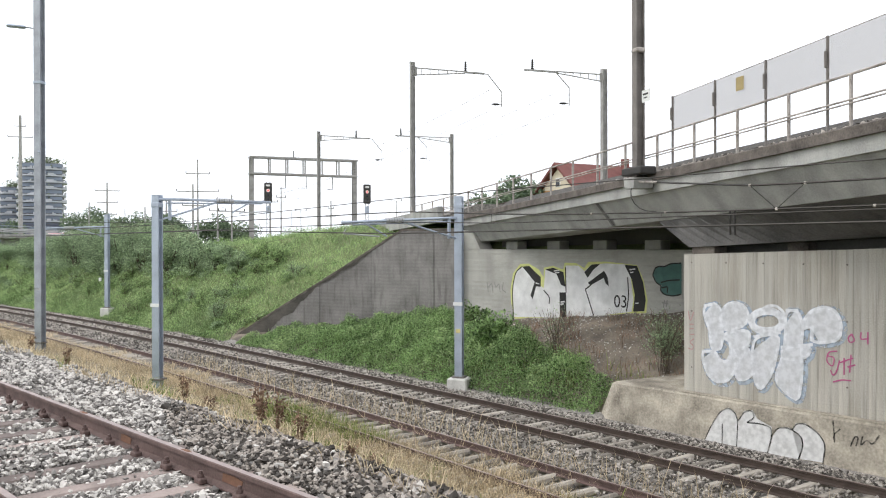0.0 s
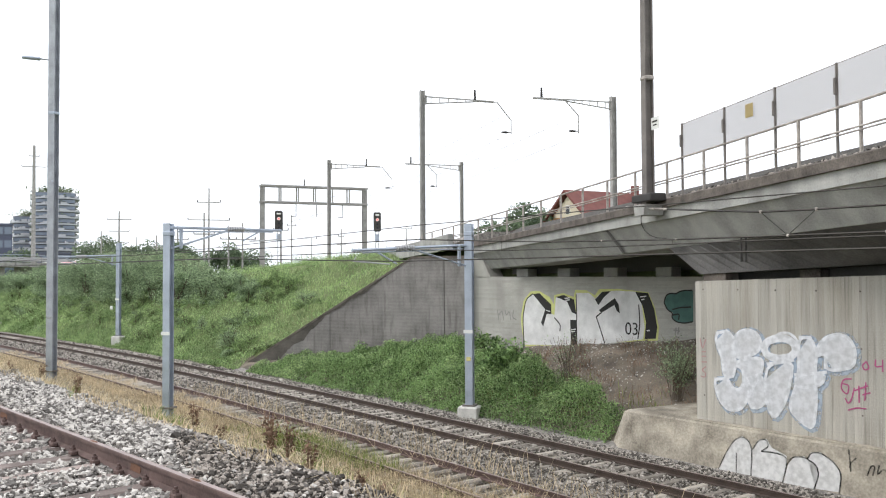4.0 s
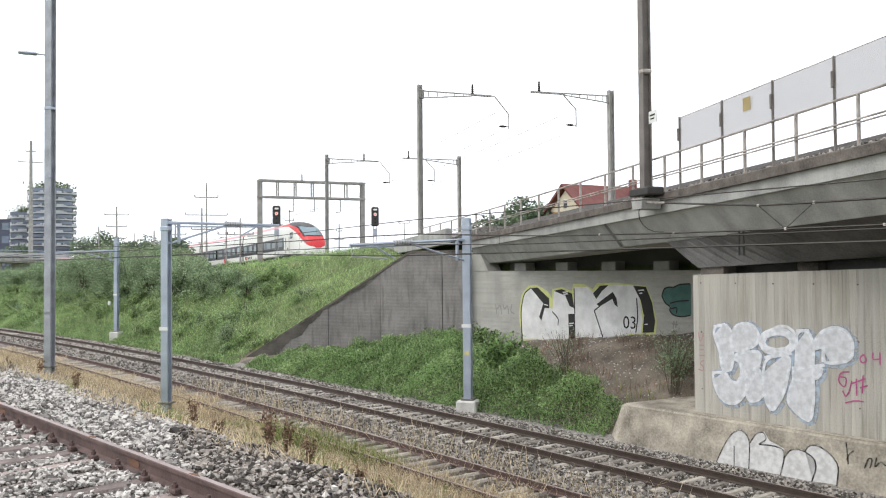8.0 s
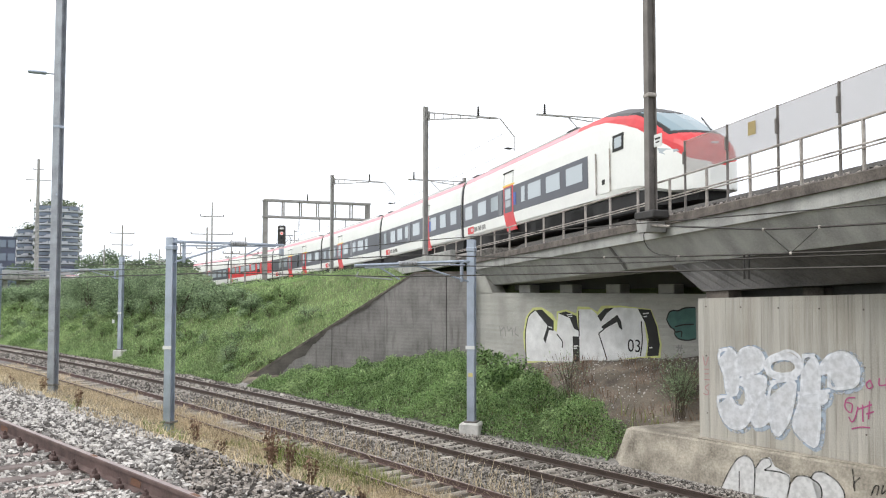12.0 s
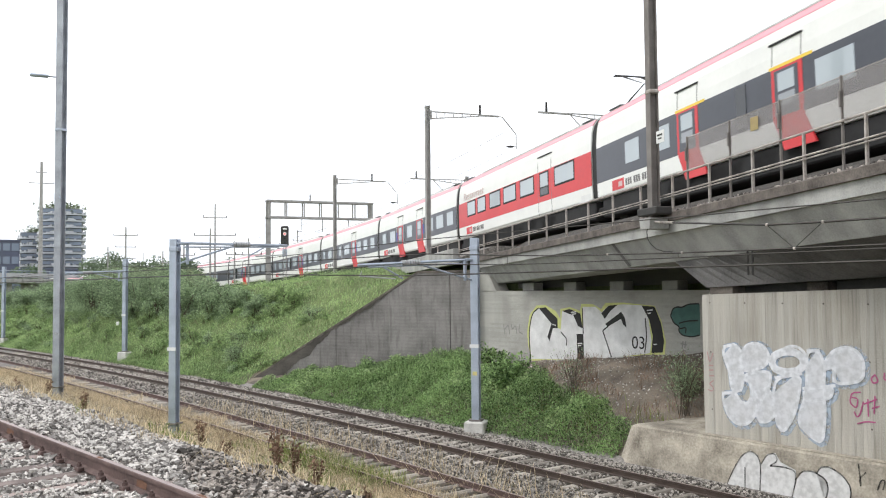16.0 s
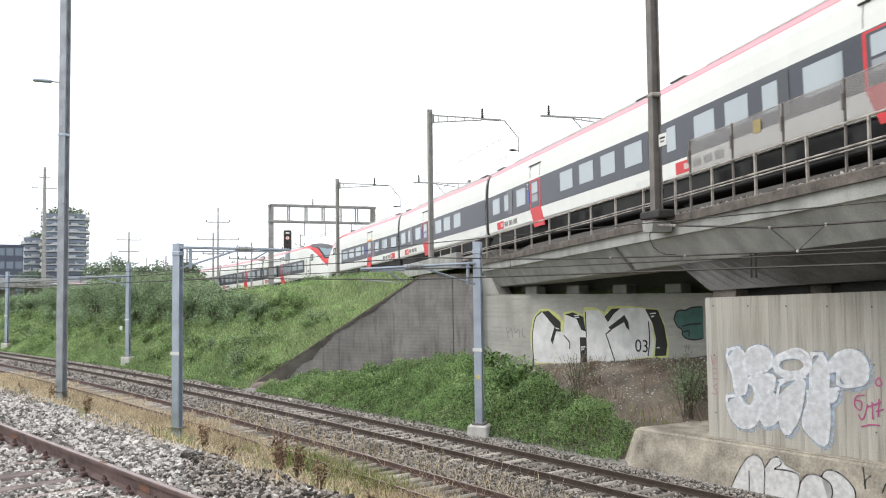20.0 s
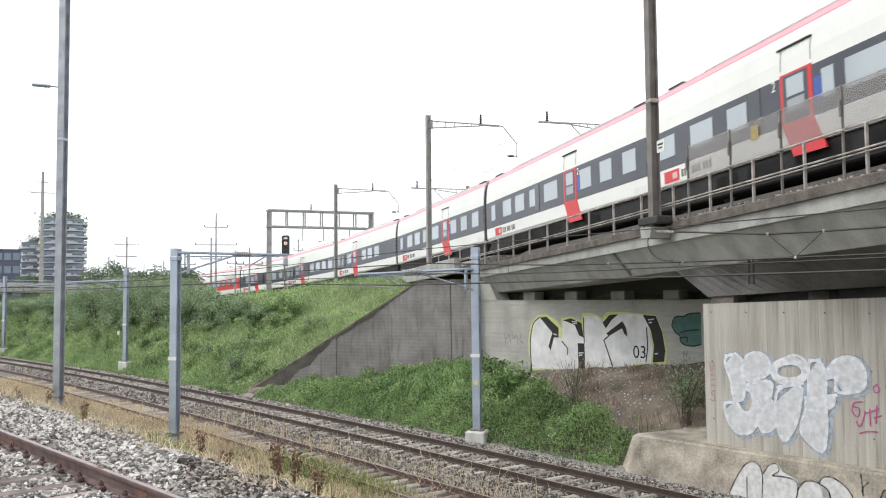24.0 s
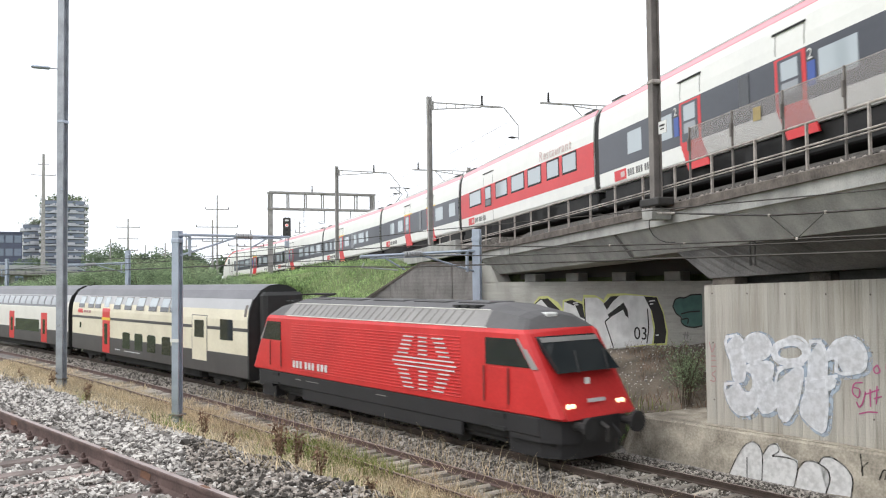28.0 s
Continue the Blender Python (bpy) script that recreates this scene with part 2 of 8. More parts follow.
# train red washed towards pink: the glare on the stripe is in the colour
M_STRIPE_RED = mat("stripe_red_glare", (0.74, 0.30, 0.34), 0.3, 0, 0.08, 1.0, 8, 0)
M_YELLOW_BAND = mat("first_class_yellow", (0.80, 0.55, 0.05), 0.4, 0, 0.05, 1, 8, 0)
M_FADED_YELLOW = mat("faded_yellow", (0.62, 0.55, 0.22), 0.6, 0, 0.15, 6, 30, 0)
M_BLUE = mat("class_blue", (0.05, 0.10, 0.35), 0.4, 0, 0.05, 1, 8, 0)
M_LOCO_RED = mat("locomotive_red", (0.56, 0.02, 0.022), 0.42, 0, 0.12, 0.8, 12, 0.03, tint=(0.60, 0.035, 0.035))
M_LOCO_ROOF = mat("locomotive_roof", (0.10, 0.097, 0.098), 0.6, 0.1, 0.2, 1, 14, 0.1)
M_SKIRT = mat("locomotive_skirt", (0.02, 0.019, 0.021), 0.6, 0, 0.25, 1, 12, 0)
M_DOOR_SEAM = mat("door_rail", (0.22, 0.05, 0.045), 0.6, 0.1, 0.2, 1, 12, 0)
M_LOCO_SCREEN = glassy("locomotive_windscreen", (0.02, 0.024, 0.026), 0.04)
M_LOCO_SCREEN.node_tree.nodes["Principled BSDF"].inputs["Specular IOR Level"].default_value = 0.35
M_LOCO_SLOPE = mat("locomotive_roof_slope", (0.26, 0.25, 0.24), 0.5, 0.2, 0.15, 1, 14, 0.05)
M_CREAM = mat("coach_cream", (0.66, 0.60, 0.46), 0.45, 0, 0.08, 0.7, 9, 0, tint=(0.72, 0.67, 0.53))
M_COACH_WHITE = mat("coach_white", (0.70, 0.68, 0.63), 0.45, 0, 0.08, 0.7, 9, 0)
M_COACH_DARK = mat("coach_anthracite", (0.065, 0.06, 0.06), 0.5, 0, 0.2, 1, 12, 0)
M_COACH_ROOF = mat("coach_roof", (0.17, 0.17, 0.185), 0.6, 0.1, 0.15, 0.6, 10, 0.05)
M_COACH_SHOULDER = mat("coach_shoulder", (0.42, 0.42, 0.43), 0.45, 0.2, 0.1, 0.6, 10, 0)
M_LAMP = glow("headlight_glow", (1.0, 0.80, 0.50), 1.3)
M_RED_LIGHT = glow("signal_red_glow", (1.0, 0.06, 0.05), 2.0)
M_SPRAY_WHITE = mat("spray_white", (0.56, 0.56, 0.55), 0.8, 0, 0.14, 2.2, 40, 0, tint=(0.68, 0.68, 0.67))
M_SPRAY_LETTER = thin_paint("spray_thin_white", (0.75, 0.76, 0.78), 0.8, 0.6)
M_SPRAY_EDGE = thin_paint("spray_edge_white", (0.77, 0.78, 0.80), 0.9, 0.6)
M_SPRAY_HALO = thin_paint("spray_thin_blue", (0.52, 0.62, 0.75), 0.6, 0.15)
M_SPRAY_WORN = thin_paint("spray_worn_black", (0.03, 0.029, 0.028), 0.9, 0.35)
M_SPRAY_CHALK = thin_paint("spray_chalky_white", (0.66, 0.655, 0.64), 0.97, 0.72)
M_SPRAY_FADE = mat("spray_pale", (0.60, 0.61, 0.63), 0.8, 0, 0.12, 5, 40, 0, tint=(0.66, 0.66, 0.66))
M_SPRAY_BLACK = mat("spray_black", (0.022, 0.021, 0.02), 0.8, 0, 0.2, 4, 40, 0)
M_SPRAY_YELLOW = mat("spray_yellow", (0.55, 0.57, 0.22), 0.8, 0, 0.15, 4, 40, 0)
M_SPRAY_TEAL = mat("spray_teal", (0.06, 0.135, 0.118), 0.8, 0, 0.25, 4, 40, 0)
M_SPRAY_PINK = mat("spray_magenta", (0.42, 0.09, 0.21), 0.8, 0, 0.15, 5, 40, 0)
M_SPRAY_ROSE = mat("spray_faded_rose", (0.42, 0.24, 0.24), 0.8, 0, 0.15, 5, 40, 0)
M_SPRAY_GREY = mat("spray_grey", (0.24, 0.235, 0.22), 0.8, 0, 0.15, 5, 40, 0)
M_GRASS = leafy("bank_grass", (0.21, 0.315, 0.135), (0.39, 0.50, 0.24), 0.36, 0.45, 0.3)
M_BUSH = leafy("bush_leaves", (0.185, 0.26, 0.15), (0.35, 0.44, 0.265), 0.38, 0.45, 0.5)
M_TREE = leafy("far_tree_leaves", (0.105, 0.15, 0.095), (0.18, 0.235, 0.145), 0.3, 0.4)
M_BUSH_GREY = leafy("willow_leaves", (0.21, 0.26, 0.15), (0.31, 0.355, 0.22))
M_IVY = leafy("bramble_leaves", (0.115, 0.20, 0.075), (0.26, 0.375, 0.155), 0.45, 0.6, 0.6)
M_STRAW = leafy("dry_grass", (0.46, 0.36, 0.225), (0.64, 0.535, 0.37), 0.3)
M_DRYSTALK = leafy("dry_stalks", (0.17, 0.105, 0.07), (0.27, 0.175, 0.12), 0.3)
M_FRESH = leafy("fresh_grass", (0.15, 0.20, 0.05), (0.25, 0.29, 0.09), 0.3)
M_BARK = mat("bark", (0.10, 0.08, 0.06), 0.95, 0, 0.3, 4, 30, 0.4)
M_FAR_WHITE = mat("balcony_white", (0.50, 0.51, 0.54), 0.7, 0, 0.1, 0.3, 4, 0)
M_FAR_DARK = mat("facade_dark", (0.15, 0.16, 0.18), 0.5, 0, 0.2, 0.2, 3, 0)
M_FAR_GLASS = glassy("far_glass", (0.16, 0.20, 0.26), 0.1)
M_TOWER_GREEN = leafy("tower_planting", (0.13, 0.16, 0.10), (0.20, 0.24, 0.15))
M_ORANGE = mat("orange_plaster", (0.60, 0.31, 0.13), 0.9, 0, 0.12, 0.6, 10, 0.05)
M_CREAMWALL = mat("cream_plaster", (0.62, 0.55, 0.43), 0.9, 0, 0.1, 0.6, 10, 0.05)
M_ROOFTILE = mat("roof_tile", (0.165, 0.06, 0.052), 0.85, 0, 0.25, 1.5, 20, 0.2, per_object=0.3)

# ================= mesh tools =================


class Geo:
    """Collects vertices and faces of one mesh."""

    def __init__(self):
        self.v, self.f = [], []

    def add(self, vs, fs, m=None):
        o = len(self.v)
        self.v.extend([tuple(m @ Vector(p)) for p in vs] if m else [tuple(p) for p in vs])
        self.f.extend([tuple(i + o for i in q) for q in fs])
        return self

    def box(self, c, s, m=None, bevel=0.0):
        x, y, z = (d / 2 for d in s)
        if bevel <= 0:
            vs = [(c[0] + a * x, c[1] + b * y, c[2] + d * z) for a in (-1, 1) for b in (-1, 1) for d in (-1, 1)]
            return self.add(vs, [(0, 1, 3, 2), (4, 6, 7, 5), (0, 4, 5, 1), (2, 3, 7, 6), (0, 2, 6, 4), (1, 5, 7, 3)], m)
        e = min(bevel, x * 0.9, y * 0.9, z * 0.9)
        ring = lambda k, zz: [(c[0] + px, c[1] + py, c[2] + zz) for px, py in (
            (-x + k, -y), (x - k, -y), (x, -y + k), (x, y - k), (x - k, y), (-x + k, y), (-x, y - k), (-x, -y + k))]
        inner = lambda zz: [(c[0] + px, c[1] + py, c[2] + zz) for px, py in (
            (-x + e, -y + e), (x - e, -y + e), (x - e, -y + e), (x - e, y - e), (x - e, y - e), (-x + e, y - e), (-x + e, y - e), (-x + e, -y + e))]
        vs = inner(-z) + ring(e, -z + e) + ring(e, z - e) + inner(z)
        fs = [(7, 6, 5, 4, 3, 2, 1, 0), tuple(range(24, 32))]
        for r in range(3):
            for i in range(8):
                j = (i + 1) % 8
                fs.append((r * 8 + i, r * 8 + j, r * 8 + 8 + j, r * 8 + 8 + i))
        return self.add(vs, fs, m)

    def prism(self, poly, z0, z1, m=None):
        n = len(poly)
        vs = [(a, b, z0) for a, b in poly] + [(a, b, z1) for a, b in poly]
        fs = [tuple(range(n - 1, -1, -1)), tuple(range(n, 2 * n))] + [(i, (i + 1) % n, n + (i + 1) % n, n + i) for i in range(n)]
        return self.add(vs, fs, m)

    def rod(self, a, b, r, r2=None, n=6):
        a, b = Vector(a), Vector(b)
        d = (b - a).normalized()
        u = d.orthogonal().normalized()
        w = d.cross(u)
        r2 = r if r2 is None else r2
        vs = []
        for p, q in ((a, r), (b, r2)):
            vs += [p + (u * math.cos(k * 2 * math.pi / n) + w * math.sin(k * 2 * math.pi / n)) * q for k in range(n)]
        fs = [tuple(range(n - 1, -1, -1)), tuple(range(n, 2 * n))] + [(k, (k + 1) % n, n + (k + 1) % n, n + k) for k in range(n)]
        return self.add(vs, fs)

    def line(self, pts, r, n=5):
        """One round bar that follows the points."""
        P = [Vector(p) for p in pts]
        rings, u = [], None
        for i, p in enumerate(P):
            d = (P[min(i + 1, len(P) - 1)] - P[max(i - 1, 0)]).normalized()
            if u is None:
                u = d.orthogonal()
            u = (u - d * u.dot(d)).normalized()
            w = d.cross(u)
            rings.append([p + (u * math.cos(k * 2 * math.pi / n) + w * math.sin(k * 2 * math.pi / n)) * r for k in range(n)])
        return self.loft(rings)

    def loft(self, rings, cap=True):
        n = len(rings[0])
        vs = [p for r in rings for p in r]
        fs = [(k * n + i, k * n + (i + 1) % n, k * n + n + (i + 1) % n, k * n + n + i) for k in range(len(rings) - 1) for i in range(n)]
        if cap:
            fs += [tuple(range(n - 1, -1, -1)), tuple(range((len(rings) - 1) * n, len(rings) * n))]
        return self.add(vs, fs)

    def mesh(self, name, smooth=False):
        me = bpy.data.meshes.new(name)
        me.from_pydata(self.v, [], self.f)
        if smooth:
            me.polygons.foreach_set("use_smooth", [True] * len(me.polygons))
        me.update()
        return me


def part(name, g, material, parent=None, label="", at=None, smooth=False):
    """Links a Geo (or a mesh) as one object under a thing."""
    me = g.mesh(name, smooth) if isinstance(g, Geo) else g
    if not me.materials:
        me.materials.append(material)
    ob = new(name, me)
    if parent is not None:
        ob.parent = parent
    if at is not None:
        ob.matrix_basis = at
    if label:
        ob["label"] = label
    return ob


def thing(name, label, category, m=None, group="", kind=""):
    ob = new(name)
    ob.empty_display_size = 0.3
    if m is not None:
        ob.matrix_basis = m
    return tagged(ob, label, category, group, kind)


def stuff(name, g, material, label, category, smooth=False):
    return tagged(part(name, g, material, smooth=smooth), label, category, kind="stuff")


# ================= the lines of the two railways =================
BEND = 960.0         # twice the radius of the lower line's bend
RAIL_DROP = 1.0      # height of the white body's lower edge over the upper rails


def low_xy(x, v=0.0):
    """Lower main line: place at x, v metres beyond its centre."""
    u = max(0.0, -18.0 - x)
    if u <= 62:
        y, k = 16.07 - u * u / BEND, 2 * u / BEND
    elif u <= 124:
        w = u - 62
        y, k = 16.07 - 62 * 62 / BEND - w * 124 / BEND + w * w / BEND, 2 * (62 - w) / BEND
    else:
        y, k = 16.07 - 62 * 124 / BEND, 0.0
    n = math.hypot(1, k)
    return x - k / n * v, y + v / n, math.atan(k)


UP = (-9.0674, 19.7317, -0.396, -0.002136, 0.1863e-4, 8.8645, 0.0312)


def _upper_table():
    tab = {}
    for sign in (-1, 1):
        x, y, th, s = UP[0], UP[1], UP[2], 0.0
        tab[0] = (x, y, th)
        for i in range(1, 1400 if sign < 0 else 900):
            sm = s + sign * 0.25
            k = UP[3] + UP[4] * max(-110.0, min(sm, 60.0))
            if sm < -110:
                k *= max(0.0, 1 - (-110 - sm) / 12)
            if sm > 60:
                k *= max(0.0, 1 - (sm - 60) / 20)
            th += sign * 0.5 * k
            x, y = x + sign * 0.5 * math.cos(th), y + sign * 0.5 * math.sin(th)
            s += sign * 0.5
            tab[sign * i] = (x, y, th)
    return tab


UPPER = _upper_table()


def up_at(s, lat=0.0):
    """Upper line at running length s: x, y (lat metres beyond the trains' near side), rail height, heading."""
    i = max(-1398, min(898, math.floor(s * 2)))
    f = min(1.5, max(0, s * 2 - i))
    if s * 2 < -1398:
        f = s * 2 + 1398
    a, b = UPPER[i], UPPER[i + 1]
    x, y, th = a[0] + (b[0] - a[0]) * f, a[1] + (b[1] - a[1]) * f, a[2] + (b[2] - a[2]) * min(1, max(0, f))
    if s > -120:
        z = UP[5] + UP[6] * min(s, 55) - RAIL_DROP
    else:
        z = UP[5] - UP[6] * 120 - RAIL_DROP - (0.5 if s < -152 else 0.5 * (1 - ((s + 152) / 32) ** 2))
    return x - math.sin(th) * lat, y + math.cos(th) * lat, z, th


def near_xy(u, v=0.0):
    """Siding by the camera: u along it, v metres beyond its centre."""
    a = 0.105
    return u * math.cos(a) - v * math.sin(a), 2.63 + u * math.sin(a) + v * math.cos(a), a


NEAR_Z = 3.0
ABUT_Y = 25.2
CORNER = (-31.3, 25.2)
WING_END = (-43.3, 19.46)

# ================= ground =================


def fast_mesh(name, v, f):
    """Mesh from arrays of vertices (n, 3) and faces (m, k)."""
    me = bpy.data.meshes.new(name)
    v, f = np.ascontiguousarray(v, np.float32), np.ascontiguousarray(f, np.int32)
    me.vertices.add(len(v))
    me.vertices.foreach_set("co", v.ravel())
    k = f.shape[1]
    me.loops.add(f.size)
    me.loops.foreach_set("vertex_index", f.ravel())
    me.polygons.add(len(f))
    me.polygons.foreach_set("loop_start", np.arange(len(f), dtype=np.int32) * k)
    me.polygons.foreach_set("use_smooth", np.zeros(len(f), bool))
    me.update(calc_edges=True)
    return me


US = np.arange(-330, 60, 0.75)
UPS = np.array([up_at(s) for s in US])


def low_v(x, y):
    """Distance beyond the lower line's centre."""
    u = np.maximum(0, -18 - x)
    w = np.clip(u - 62, 0, 62)
    c = 16.07 - np.minimum(u, 62) ** 2 / BEND - w * 124 / BEND + w * w / BEND
    return y - c


def lumps(x, y, f):
    return np.sin(x * f * 1.3 + 1.7 * np.sin(y * f * 0.9)) * np.cos(y * f * 1.1 + 1.3 * np.sin(x * f * 0.7))


def height(x, y):
    x, y = np.asarray(x, float), np.asarray(y, float)
    v = low_v(x, y)
    # level bed of the two lower tracks
    z = np.full(x.shape, -0.32)
    # near side: slope up to the siding's plateau
    edge = 4.05 + np.clip((x + 5) * 0.06, -6, 0.6)
    foot = np.minimum(edge + 6.0, 16.07 + (y - v - 16.07) - 6.1)
    t = np.clip((foot - y) / (foot - edge), 0, 1)
    z = np.where(v < -5.5, np.maximum(z, -0.32 + t * 3.12 + 0.05 * lumps(x, y, 2.0) * (t > 0) * (t < 1)), z)
    # bank under the bridge, up to the abutment's foot
    rise = 1.5 + np.clip((x + 31) / 12, 0, 1.1) * 1.15
    b = np.clip((v - 2.5) / 6.4, 0, 1)
    z = np.where(v > 2.5, -0.32 + rise * b ** 0.85 + 0.06 * lumps(x, y, 1.7) * np.minimum(1, b * 4), z)
    # embankment of the upper line
    d2 = (x.ravel()[:, None] - UPS[None, :, 0]) ** 2 + (y.ravel()[:, None] - UPS[None, :, 1]) ** 2
    i = d2.argmin(1)
    th = UPS[i, 3]
    lat = (-(np.sin(th)) * (x.ravel() - UPS[i, 0]) + np.cos(th) * (y.ravel() - UPS[i, 1])).reshape(x.shape)
    top = (UPS[i, 2] - 0.8).reshape(x.shape) - 0.1 * np.clip(-lat - 4.2, 0, 13)
    wx, wy = WING_END[0] - CORNER[0], WING_END[1] - CORNER[1]
    wl = math.hypot(wx, wy)
    along = ((x - CORNER[0]) * wx + (y - CORNER[1]) * wy) / wl
    off = -((x - CORNER[0]) * -wy + (y - CORNER[1]) * wx) / wl
    crest = np.interp(along, [0, 2.9, wl], [5.45, 5.45, -0.25])
    slope = -0.32 + 0.62 * (v - 2.9) + 0.12 * lumps(x, y, 0.9)
    slope = np.where(off > -0.3, np.maximum(slope, crest - 0.12 - 0.45 * np.maximum(0, off)), slope)
    bank = np.minimum(slope, top)
    bank = np.maximum(bank, -0.32)
    behind = ((off > 0.3) & (along > -0.5)) | (along >= wl + 0.0) | ((along < 0) & (y > ABUT_Y + 0.9) & (x < 60))
    bank = np.where((along < 0) & (y > ABUT_Y + 0.9), np.minimum(top, 5.2), bank)
    far = np.clip((lat - 12) / 30, 0, 1)
    bank = bank * (1 - far) + 2.4 * far
    z = np.where(behind & (v > 2.5), bank, z)
    away = np.clip((np.hypot(x + 30, y - 15) - 260) / 200, 0, 1)
    return z * (1 - away) + 1.5 * away


def hz(x, y):
    return float(height(np.array([x]), np.array([y]))[0])


def ground():
    xs = np.concatenate([-np.geomspace(4000, 125, 16), np.arange(-122, -48, 1.0), np.arange(-48, -12, 0.4), np.arange(-12, 12, 0.6), np.geomspace(13, 4000, 18)])
    ys = np.concatenate([-np.geomspace(4000, 9, 16), np.arange(-8, 30, 0.4), np.arange(30, 70, 1.0), np.geomspace(72, 4000, 16)])
    X, Y = np.meshgrid(xs, ys, indexing="ij")
    Z = np.vstack([height(X[k:k + 12], Y[k:k + 12]) for k in range(0, len(xs), 12)])
    n, m = len(xs), len(ys)
    i = np.arange(n * m).reshape(n, m)
    f = np.stack([i[:-1, :-1], i[1:, :-1], i[1:, 1:], i[:-1, 1:]], -1).reshape(-1, 4)
    me = fast_mesh("ground", np.stack([X, Y, Z], -1).reshape(-1, 3), f)
    for mt in (M_BANK, M_BALLAST_BED, M_SOIL):
        me.materials.append(mt)
    xc, yc = X.ravel()[f].mean(1), Y.ravel()[f].mean(1)
    v = low_v(xc, yc)
    idx = np.zeros(len(f), np.int32)
    idx[(v > -6.4) & (v < 2.9) & (xc > -300) & (xc < 200)] = 1
    nv = yc - (2.63 + 0.1055 * xc)
    idx[(nv > -4) & (nv < 2.4) & (xc > -60) & (xc < 40)] = 1
    wx, wy = WING_END[0] - CORNER[0], WING_END[1] - CORNER[1]
    before = (xc - CORNER[0]) * -wy + (yc - CORNER[1]) * wx > 0
    idx[(v > 2.9) & (yc < ABUT_Y + 1) & (xc > -46) & (xc < 20) & (before | (xc > CORNER[0]))] = 2
    me.polygons.foreach_set("material_index", idx)
    me.polygons.foreach_set("use_smooth", [True] * len(f))
    me.update()
    tagged(new("ground", me), "grassy railway ground with ballast beds and bare soil", "ground", kind="structure")


ground()

# ================= tracks =================
RAIL_POLY = [(-0.07, -0.172), (0.07, -0.172), (0.07, -0.16), (0.012, -0.135), (0.012, -0.045), (0.036, -0.035), (0.036, -0.005), (0.028, 0.0),
             (-0.028, 0.0), (-0.036, -0.005), (-0.036, -0.035), (-0.012, -0.045), (-0.012, -0.135), (-0.07, -0.16)]


def sweep(stations, poly):
    """Rings of a section (lateral, up) along stations (x, y, z, heading)."""
    return [[(x - math.sin(a) * p, y + math.cos(a) * p, z + q) for p, q in poly] for x, y, z, a in stations]


def chamfer_slab(l, w, h, e):
    g = Geo()
    g.box((0, 0, -h / 2), (w, l, h), bevel=e)
    return g.mesh("sleeper")


def lay_track(name, label, place, stations, sleepers, sleeper_mesh, m_rail, m_sleeper, zs):
    tr = thing(name, label, "railway track", kind="structure")
    for side in (-0.7535, 0.7535):
        st = [place(u, side) for u in stations]
        rail = part("rail", Geo().loft(sweep(st, RAIL_POLY)), m_rail, tr)
        head = [(x, y, z + 0.0015, a) for x, y, z, a in st]
        part("running_surface", Geo().loft(sweep(head, [(-0.026, -0.004), (0.026, -0.004), (0.026, 0), (-0.026, 0)])), M_RAIL_TOP, rail, "worn rail head")
    sleeper_mesh.materials.append(m_sleeper)
    for u in sleepers:
        x, y, z, a = place(u, 0)
        part("sleeper", sleeper_mesh, m_sleeper, tr, at=pose(x + random.uniform(-.01, .01), y + random.uniform(-.03, .03), z + zs + random.uniform(-.012, .012), 0, random.uniform(-.6, .6), math.degrees(a) + random.uniform(-1, 1)))
    return tr


def low_place(off):
    def place(u, v):
        x, y, a = low_xy(u, off + v)
        return x, y, 0.0, a
    return place


def near_place(u, v):
    x, y, a = near_xy(u, v)
    return x, y, NEAR_Z, a


LOW_ST = [12, 0, -8, -16, *range(-20, -150, -4), -170, -220, -300, -480]
lay_track("main_track", "main line track with dark rails on concrete sleepers", low_place(0), LOW_ST,
          [-19.39 + 0.6 * k for k in range(-95, 34)], chamfer_slab(2.5, 0.21, 0.2, 0.04), M_RAIL_RUN, M_SLEEPER, -0.165)
lay_track("disused_track", "rusty side track with pale sleepers in dry grass", low_place(-3.87), LOW_ST[:-4],
          [-19.24 + 0.578 * k for k in range(-72, 34)], chamfer_slab(2.45, 0.17, 0.16, 0.045), M_RAIL, M_SLEEPER, -0.15)
lay_track("siding_track", "rusty siding track on steel sleepers in coarse ballast", near_place, [6, 0, -6, -12, -20, -30, -45, -70],
          [-1.05 - 0.61 * k for k in range(0, 48)], chamfer_slab(2.4, 0.26, 0.11, 0.04), M_RAIL, M_SLEEPER_STEEL, -0.168)
# upper line: two tracks
for off, nm in ((1.42, "near"), (5.5, "far")):
    def up_place(u, v, off=off):
        return up_at(u, off + v)
    lay_track("upper_track", "track of the raised line on the viaduct", up_place, [*range(-150, 46, 5)],
              [], chamfer_slab(2.5, 0.26, 0.2, 0.03), M_RAIL_RUN, M_SLEEPER, -0.165)


